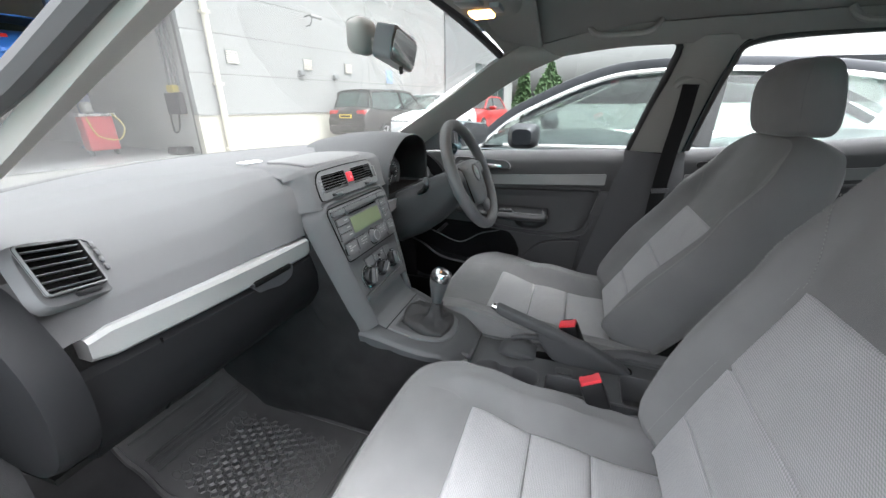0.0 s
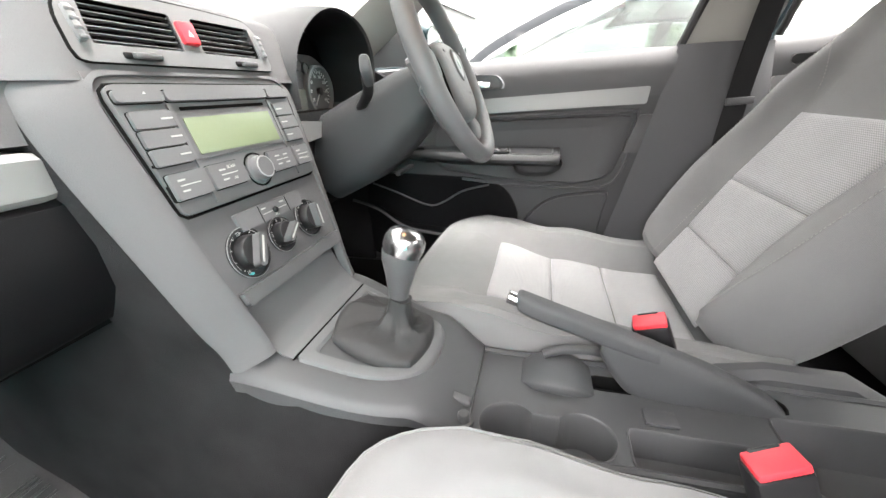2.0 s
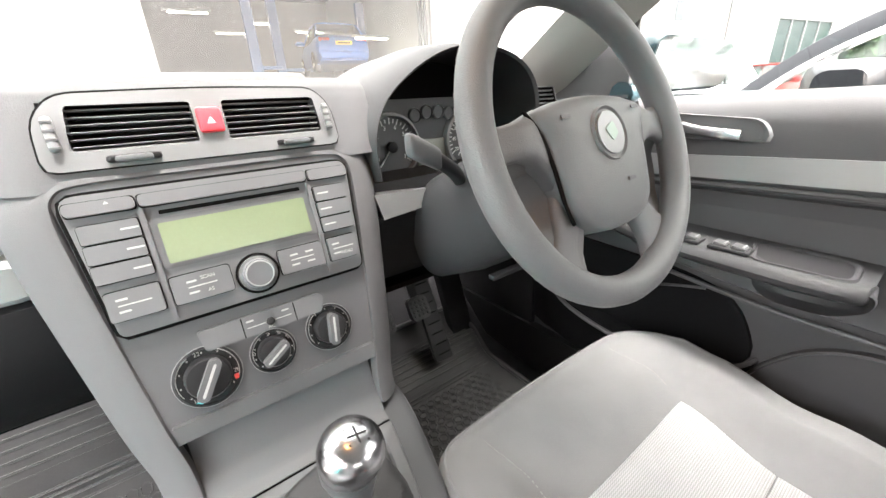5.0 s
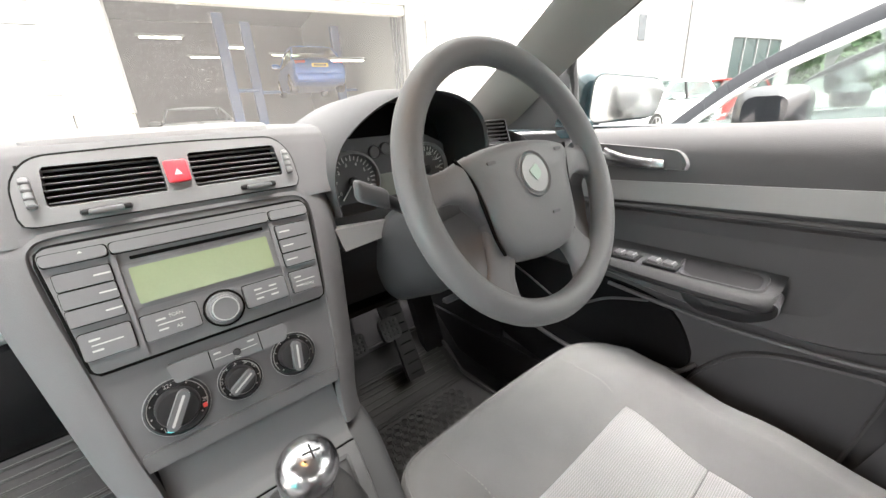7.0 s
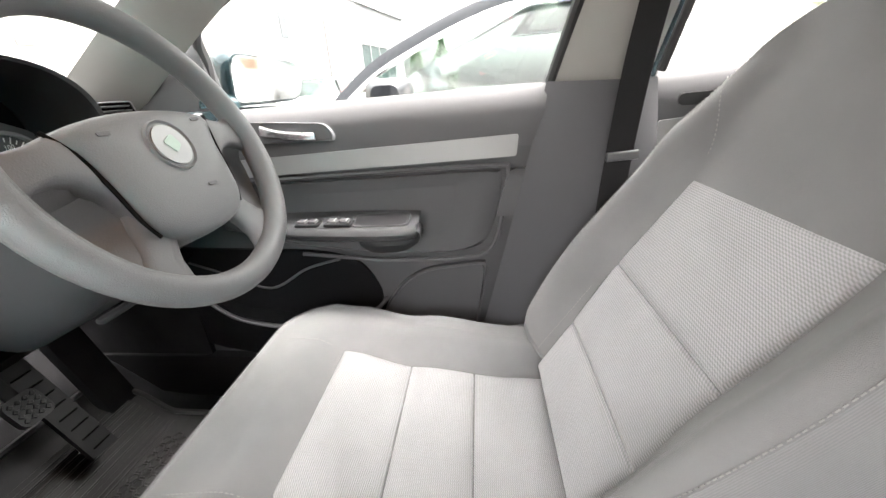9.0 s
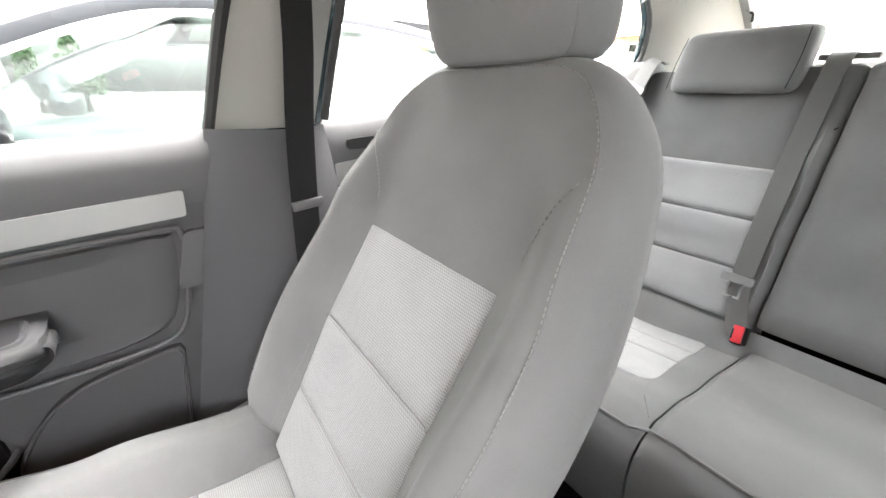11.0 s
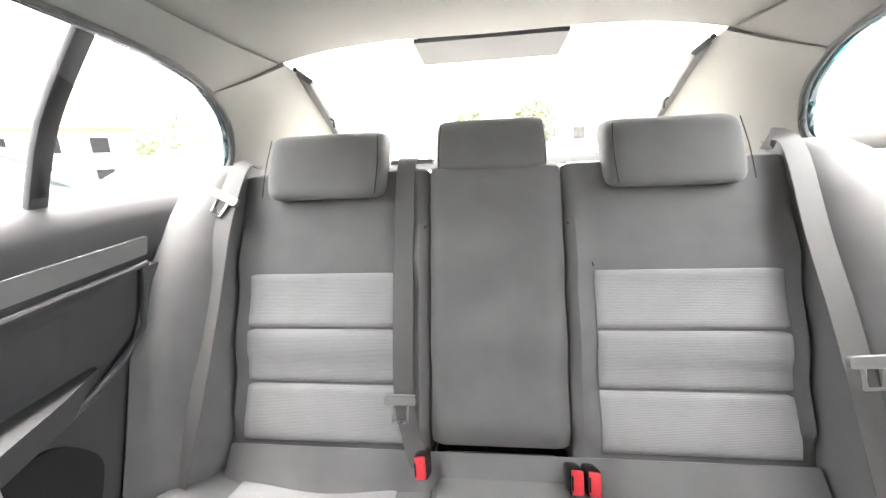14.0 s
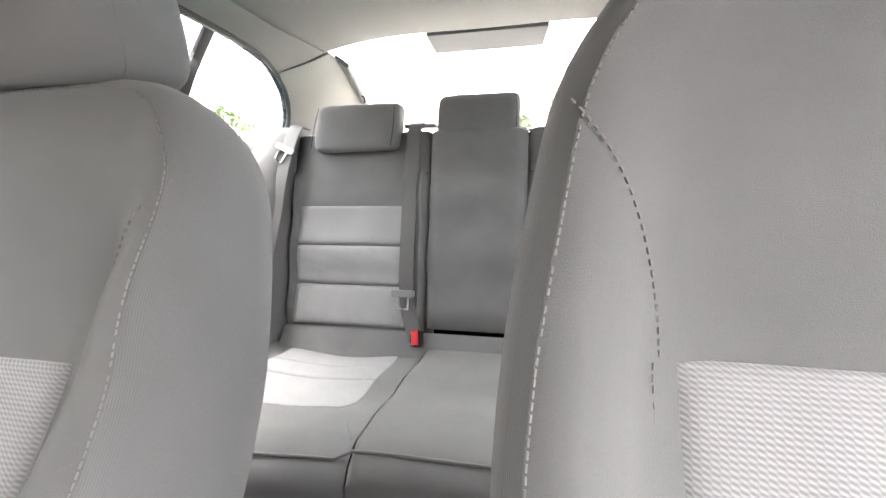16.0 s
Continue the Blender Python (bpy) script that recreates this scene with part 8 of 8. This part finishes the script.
part("box", wbox(-0.95, -0.55, 0.6, 1.1, 0.02, 0.2, 0.03), BLACK, ty)


# ---- parked cars ----
def paint(name, c, metal=0.2):
    return material(name, c, 0.3, metal=metal, coat=0.35, vary=0.04, patch=2, spec=0.3)


TYRE = material("tyre rubber", (0.02, 0.02, 0.021), 0.8, bump=0.3, grain=200)
LAMP_RED = material("red tail lamp", (0.5, 0.02, 0.02), 0.2, coat=1.0)
LAMP_CLEAR = material("clear headlamp", (0.6, 0.62, 0.63), 0.12, metal=0.6, coat=1.0)
PLATE = material("yellow plate", (0.75, 0.55, 0.06), 0.5)
CAB = material("dark car cabin", (0.03, 0.03, 0.032), 0.8)


def car(m, color, label, L=4.55, W=1.80, H=1.46, belt=0.90, hood=0.92, boxy=0.0, rear_cut=0.0, cabin=None, sides=None, chrome=False, tail=True, glass_mat=GLASS_TINT, group="parked cars"):
    """A parked car facing +y of m: body, roof, glass, pillars, wheels, lamps and mirrors."""
    t = thing("parked_car", label, "car", group)
    hw = W / 2
    body = []
    nose, end = L / 2, -L / 2
    prof = [(nose, 0.35, 0.62, 0.72), (nose - 0.12, 0.22, 0.74, 0.86), (nose - 0.5, 0.20, hood - 0.10, 0.96), (nose - 1.1, 0.20, hood, 1.0), (0.55 + boxy * 0.25, 0.20, belt + 0.04, 1.0), (-0.2, 0.20, belt, 1.0), (-1.1, 0.20, belt + 0.02, 1.0), (end + 0.75, 0.20, belt + 0.06, 0.985), (end + 0.25, 0.24, belt + 0.05 + 0.05 * boxy, 0.95), (end + 0.06, 0.30, belt - 0.05, 0.92), (end, 0.40, belt - 0.18, 0.88)]
    for y, z0, z1, k in prof:
        w = hw * k
        body.append([m @ V(x * w, y, z0 + (z1 - z0) * h) for x, h in ((-0.93, 0), (-0.99, 0.22), (-1.0, 0.5), (-0.985, 0.75), (-0.94, 0.93), (-0.84, 1.0), (0.0, 1.02), (0.84, 1.0), (0.94, 0.93), (0.985, 0.75), (1.0, 0.5), (0.99, 0.22), (0.93, 0))])
    bm = bmesh.new()
    loft(bm, body)
    part("body", bm, color, t)
    # greenhouse
    yw, yt = nose - 1.25 + 0.25 * boxy, nose - 2.15 + 0.45 * boxy
    yr, yb = end + 1.35 - 0.85 * boxy, end + 0.42 - 0.2 * boxy + rear_cut
    ym = yw - 0.45
    if cabin:
        yw, yt, yr, yb, ym = cabin
    wb, wt = hw * 0.90, hw * (0.70 + 0.06 * boxy)
    zb = belt + 0.02
    zr = H - 0.05
    bm = bmesh.new()

    def roof(u, v):
        x = (2 * u - 1)
        y = yt + (yr - yt) * v
        return m @ V(x * wt, y, zr + 0.05 * math.sin(math.pi * (0.15 + 0.7 * v)) * (1 - 0.6 * x * x) - 0.03 * x ** 4)
    sheet(bm, roof, 10, 10, 0.03)
    part("roof", bm, color, t)
    bm = bmesh.new()
    sheet(bm, lambda u, v: m @ (V((2 * u - 1) * (wt + (wb - wt) * v) * 0.97, yt + (yw - yt) * v - 0.12 * (2 * u - 1) ** 2 * v, zr + 0.02 + (zb - zr) * v)), 8, 6)
    g = part("windscreen", bm, glass_mat, t)
    bm = bmesh.new()
    sheet(bm, lambda u, v: m @ (V((2 * u - 1) * (wt + (wb * 0.92 - wt) * v) * 0.96, yr + (yb - yr) * v, zr + 0.01 + (zb + 0.04 - zr) * v)), 8, 6)
    part("rear_glass", bm, glass_mat if glass_mat is not GLASS else GLASS_TINT, t)
    bm = bmesh.new()
    slab(bm, [m @ V(x, y, zb - 0.12) for x, y in ((-wb * 0.95, yw), (wb * 0.95, yw), (wb * 0.95, yb), (-wb * 0.95, yb))], m.to_3x3() @ V(0, 0, 0.1))
    part("cabin", bm, CAB, t)
    for s in SIDES:
        def sp(y, z):
            k = (z - zb) / (zr - zb)
            return m @ V(s * (wb + (wt - wb) * k), y, z)
        arch = smooth_path([(0, yw, zb + 0.03), (0, (yw + yt) / 2 - 0.02, (zb + zr) / 2 + 0.05), (0, yt, zr - 0.02), (0, (yt + yr) / 2, zr + 0.0), (0, yr, zr - 0.02), (0, (yr + yb) / 2 + 0.05, (zb + zr) / 2 + 0.06), (0, yb + 0.1, zb + 0.06)], 5)
        if sides:
            arch = smooth_path([(0, y, z) for y, z in sides], 5)
        bm = bmesh.new()
        f = bm.faces.new([bm.verts.new(sp(p.y, p.z)) for p in arch] + [bm.verts.new(sp(y, zb)) for y in (yb + 0.3, 0, yw - 0.2)])
        part("side_glass", bm, glass_mat, t, flat=True)
        bm = bmesh.new()
        sweep(bm, [sp(p.y, p.z) for p in arch], rrect(0.07, 0.04, 0.012, 2), up=m.to_3x3() @ V(s, 0, 0.2))
        part("window_frame", bm, color, t)
        if chrome:
            bm = bmesh.new()
            tube(bm, [sp(p.y, p.z - 0.035) + m.to_3x3() @ V(s * 0.03, 0, 0) for p in arch[1:-1]], 0.014, 6)
            part("chrome_strip", bm, CHROME, t, "bright chrome strip over the side windows")
        bm = bmesh.new()
        sweep(bm, [sp(-0.15, zb), sp(-0.22, zr)], rrect(0.10, 0.03, 0.008, 2), up=m.to_3x3() @ V(s, 0, 0))
        part("door_pillar", bm, BLACK, t)
        bm = bmesh.new()
        tube(bm, [m @ V(s * (hw * 0.93), y, zb - 0.01) for y in (yw - 0.2, 0, yb + 0.3)], 0.013, 6)
        part("window_rail", bm, CHROME if chrome else BLACK, t)
        bm = bmesh.new()
        rings = []
        for k, dx in ((0.3, -0.15), (0.8, -0.09), (1.0, 0.0), (0.95, 0.10), (0.6, 0.15)):
            rings.append([m @ V(s * (hw + 0.08 + dx), ym + a * k, zb + 0.065 + b * k) for a, b in rrect(0.19, 0.15, 0.05, 3)])
        loft(bm, rings)
        mi = part("mirror", bm, color, t)
        bm = bmesh.new()
        slab(bm, [m @ V(s * (hw - 0.02 + a), ym, zb - 0.005 + b) for a, b in rounded_outline([(0, 0), (0.19, 0.0), (0.19, 0.05), (0, 0.06)], 0.01)], m.to_3x3() @ V(0, 0.05, 0))
        part("mirror_foot", bm, BLACK, mi)
        for y in (nose - 0.85, end + 0.85):
            bm = bmesh.new()
            loft(bm, [[m @ V(s * (hw - 0.21 + d), y + a, 0.315 + b) for a, b in circle(r, 24)] for r, d in ((0.22, 0.0), (0.315, 0.02), (0.315, 0.19), (0.30, 0.21), (0.22, 0.205))])
            wh = part("wheel", bm, TYRE, t)
            bm = bmesh.new()
            loft(bm, [[m @ V(s * (hw - 0.21 + d), y + a, 0.315 + b) for a, b in circle(r, 24)] for r, d in ((0.215, 0.18), (0.215, 0.212), (0.19, 0.205), (0.06, 0.20))])
            rim = part("rim", bm, STEEL, wh)
            for k in range(5):
                a = 2 * math.pi * k / 5
                bm = bmesh.new()
                tube(bm, [m @ V(s * (hw + 0.004), y + 0.05 * math.cos(a), 0.315 + 0.05 * math.sin(a)), m @ V(s * (hw + 0.004), y + 0.20 * math.cos(a), 0.315 + 0.20 * math.sin(a))], 0.022, 6)
                part("spoke", bm, STEEL, rim)
        bm = bmesh.new()
        rbox(bm, (0, 0, 0), (0.34, 0.12, 0.15), 0.03, 2)
        for v in bm.verts:
            v.co = m @ (v.co + V(s * hw * 0.66, end + 0.10, belt - 0.10 + 0.04 * boxy))
        part("tail_lamp", bm, LAMP_RED, t, "red tail lamp")
        bm = bmesh.new()
        rbox(bm, (0, 0, 0), (0.40, 0.22, 0.14), 0.04, 2)
        for v in bm.verts:
            v.co = m @ (v.co + V(s * hw * 0.64, nose - 0.20, 0.68))
        part("headlamp", bm, LAMP_CLEAR, t, "clear headlamp")
    bm = bmesh.new()
    rbox(bm, (0, 0, 0), (0.52, 0.02, 0.11), 0.004, 1)
    for v in bm.verts:
        v.co = m @ (v.co + V(0, end - 0.015, belt - 0.16))
    pl = part("number_plate", bm, PLATE, t, "yellow number plate, plain bar")
    bm = bmesh.new()
    rbox(bm, (0, 0, 0), (0.40, 0.006, 0.05), 0.001, 1)
    for v in bm.verts:
        v.co = m @ (v.co + V(0, end - 0.027, belt - 0.16))
    part("plate_bar", bm, BLACK, pl)
    bm = bmesh.new()
    rbox(bm, (0, 0, 0), (W * 0.86, 0.16, 0.22), 0.05, 2)
    for v in bm.verts:
        v.co = m @ (v.co + V(0, end + 0.04, 0.45))
    part("bumper", bm, color, t)
    bm = bmesh.new()
    rbox(bm, (0, 0, 0), (W * 0.5, 0.05, 0.16), 0.02, 2)
    for v in bm.verts:
        v.co = m @ (v.co + V(0, nose - 0.04, 0.60))
    part("grille", bm, BLACK, t)
    return t


GREY_CAR = paint("dark grey car paint", (0.035, 0.036, 0.042), 0.4)
car(pose(2.66, -0.42, -0.06), GREY_CAR, "dark grey saloon car with chrome window strips, parked alongside", L=4.75, W=1.84, H=1.45, belt=0.91, hood=0.90, cabin=(1.22, 0.10, -1.05, -1.95, 0.86), sides=((1.22, 0.91), (1.02, 1.09), (0.83, 1.20), (0.51, 1.335), (0.22, 1.395), (-0.32, 1.40), (-0.90, 1.345), (-1.35, 1.22), (-1.75, 1.03)), chrome=True, glass_mat=glass("light green tinted glass", (0.62, 0.72, 0.69), 2.0))
car(WALL @ pose(5.1, -1.15, 0, 0, 0, -92), paint("dark brown grey car paint", (0.055, 0.052, 0.05), 0.4), "dark grey compact off-roader parked by the white wall", L=3.95, W=1.72, H=1.58, belt=0.98, hood=1.05, boxy=1.0)
car(WALL @ pose(-5.7, 4.6, 0.02, 0, 0, 6), paint("silver car paint", (0.42, 0.43, 0.44), 0.6), "silver saloon standing in the workshop, tail outwards", L=4.6, W=1.82, H=1.47, belt=1.02, group="workshop cars")
car(WALL @ pose(-1.85, 6.2, 1.82, 0, 0, 0), paint("bright blue car paint", (0.03, 0.16, 0.55), 0.3), "bright blue hatchback raised on the workshop lift", L=4.2, W=1.78, H=1.48, belt=0.95, boxy=0.5, group="workshop cars")
car(pose(12.5, 5.2, 0, 0, 0, 80), paint("white car paint", (0.75, 0.76, 0.77), 0.0), "white parked car beyond the grey saloon", L=4.3, boxy=0.6, belt=0.92)
car(pose(16.5, 4.6, 0, 0, 0, 82), paint("red car paint", (0.45, 0.03, 0.03), 0.1), "red parked car in the row beyond", L=4.2, boxy=0.5)
car(pose(14.3, 8.3, 0, 0, 0, 80), paint("pale silver car paint", (0.55, 0.56, 0.57), 0.5), "pale silver car parked near the showroom", L=4.4, boxy=0.7)
car(pose(1.3, -8.2, 0, 0, 0, 4), paint("white van paint", (0.78, 0.78, 0.78), 0.0), "white car parked behind, seen through the rear window", L=4.6, H=1.75, boxy=0.8, belt=1.0)
car(pose(-1.6, -9.0, 0, 0, 0, -6), paint("light silver car paint", (0.60, 0.61, 0.62), 0.5), "silver car parked behind", L=4.5, H=1.5)
car(pose(3.6, -5.9, 0, 0, 0, 178), paint("pale grey car paint", (0.5, 0.5, 0.51), 0.5), "pale silver car parked behind the grey saloon", L=4.5, H=1.45)
car(pose(-3.3, -1.9, -0.05, 0, 0, 172), paint("turquoise car paint", (0.05, 0.50, 0.52), 0.2), "turquoise small car parked on the other side", L=3.6, W=1.65, H=1.50, boxy=0.8, belt=0.92)

# ---- houses, trees ----
BRICK = material("orange brown house brick", (0.42, 0.27, 0.17), 0.9, vary=0.15, patch=1.0)
TILE = material("brown roof tiles", (0.30, 0.20, 0.14), 0.9, bump=0.3, grain=20, vary=0.15, patch=1.0)
LEAF = material("green leaves", (0.11, 0.15, 0.07), 0.7, vary=0.35, patch=3)
LEAF_DARK = material("dark conifer leaves", (0.07, 0.13, 0.05), 0.8, vary=0.35, patch=3)
BARK = material("brown bark", (0.12, 0.09, 0.07), 0.9, bump=0.5, grain=60)


def house(x, y, rz, w=9.0, d=7.0, h=4.8):
    t = thing("house", "brick house with a brown tiled gable roof", "house", "far houses")
    m = pose(x, y, 0, 0, 0, rz)
    bm = bmesh.new()
    slab(bm, [m @ V(a, b, 0) for a, b in ((-w / 2, -d / 2), (w / 2, -d / 2), (w / 2, d / 2), (-w / 2, d / 2))], (0, 0, h))
    part("wall", bm, BRICK, t)
    bm = bmesh.new()
    slab(bm, [m @ V(-w / 2 - 0.3, b, z) for b, z in ((-d / 2 - 0.4, h - 0.1), (d / 2 + 0.4, h - 0.1), (0, h + 2.8))], m.to_3x3() @ V(w + 0.6, 0, 0))
    rf = part("roof", bm, TILE, t)
    part("chimney", (lambda b: (slab(b, [m @ V(a, c, h + 1.6) for a, c in ((1.6, 0.2), (2.3, 0.2), (2.3, 0.9), (1.6, 0.9))], (0, 0, 2.0)), b)[1])(bmesh.new()), BRICK, rf)
    for sx in (-2.6, 0.0, 2.6):
        for z in (0.9, 3.0):
            for sy in SIDES:
                bm = bmesh.new()
                slab(bm, [m @ V(sx + a, sy * (d / 2 + 0.02), z + b) for a, b in ((-0.6, 0), (0.6, 0), (0.6, 1.2), (-0.6, 1.2))], m.to_3x3() @ V(0, sy * 0.05, 0))
                wn = part("window", bm, CLAD, t, "white framed window")
                bm = bmesh.new()
                slab(bm, [m @ V(sx + a, sy * (d / 2 + 0.075), z + b) for a, b in ((-0.5, 0.1), (0.5, 0.1), (0.5, 1.1), (-0.5, 1.1))], m.to_3x3() @ V(0, sy * 0.01, 0))
                part("pane", bm, GLOSS, wn)
    return t


house(16, -36, 10)
house(4, -42, -8)
house(-8, -40, 5)
house(30, -26, 30)
house(-2, -60, 0)


def tree(x, y, h, spread, seed, leaf=LEAF, conifer=False):
    t = thing("tree", "green leafy tree standing beyond the yard" if not conifer else "tall green conifer beyond the car park", "tree", "trees")
    rng = random.Random(seed)
    bm = bmesh.new()
    tube(bm, [(x, y, 0), (x + 0.1, y, h * 0.35), (x, y + 0.1, h * 0.8)], 0.16, 8, scale=[1.2, 0.9, 0.3])
    for k in range(6):
        a = rng.uniform(0, 6.28)
        z = h * rng.uniform(0.35, 0.7)
        tube(bm, [(x, y, z), (x + math.cos(a) * spread * 0.6, y + math.sin(a) * spread * 0.6, z + h * 0.12)], 0.06, 6, scale=[1, 0.3])
    part("trunk", bm, BARK, t)
    bm = bmesh.new()
    verts, faces = [], []
    for k in range(1500):
        u = rng.random()
        z = h * (0.22 + 0.78 * u)
        r = spread * ((1 - u) ** 0.8 if conifer else math.sqrt(max(0.02, 1 - (2 * u - 0.95) ** 2))) * (0.55 + 0.45 * math.sqrt(rng.random())) * (0.8 + 0.25 * math.sin(5 * u + 3 * seed))
        a = rng.uniform(0, 6.283)
        c = V(x + r * math.cos(a), y + r * math.sin(a), z)
        sz = rng.uniform(0.10, 0.28) * (h / 6) ** 0.5
        e1 = V(rng.uniform(-1, 1), rng.uniform(-1, 1), rng.uniform(-1, 1)).normalized()
        e2 = e1.orthogonal().normalized()
        b = len(verts)
        verts += [c - e1 * sz, c + e2 * sz * 0.6, c + e1 * sz, c - e2 * sz * 0.6]
        faces.append((b, b + 1, b + 2, b + 3))
    bm.free()
    me = bpy.data.meshes.new("crown")
    me.from_pydata(verts, [], faces)
    me.materials.append(leaf)
    ob = new("crown", me)
    ob.parent = t
    return t


for i, (x, y, h, sp, con_) in enumerate(((29, 4.3, 3.5, 1.3, True), (29.2, 2.5, 4.0, 1.4, True), (11.5, -24, 5.0, 2.2, False), (1.0, -27, 4.8, 2.0, False), (-3.5, -29, 5.4, 2.3, False), (20, -24, 5, 2.2, False), (34, -8, 6, 2.0, False))):
    tree(x, y, h, sp, i + 3, LEAF_DARK if con_ else LEAF, con_)
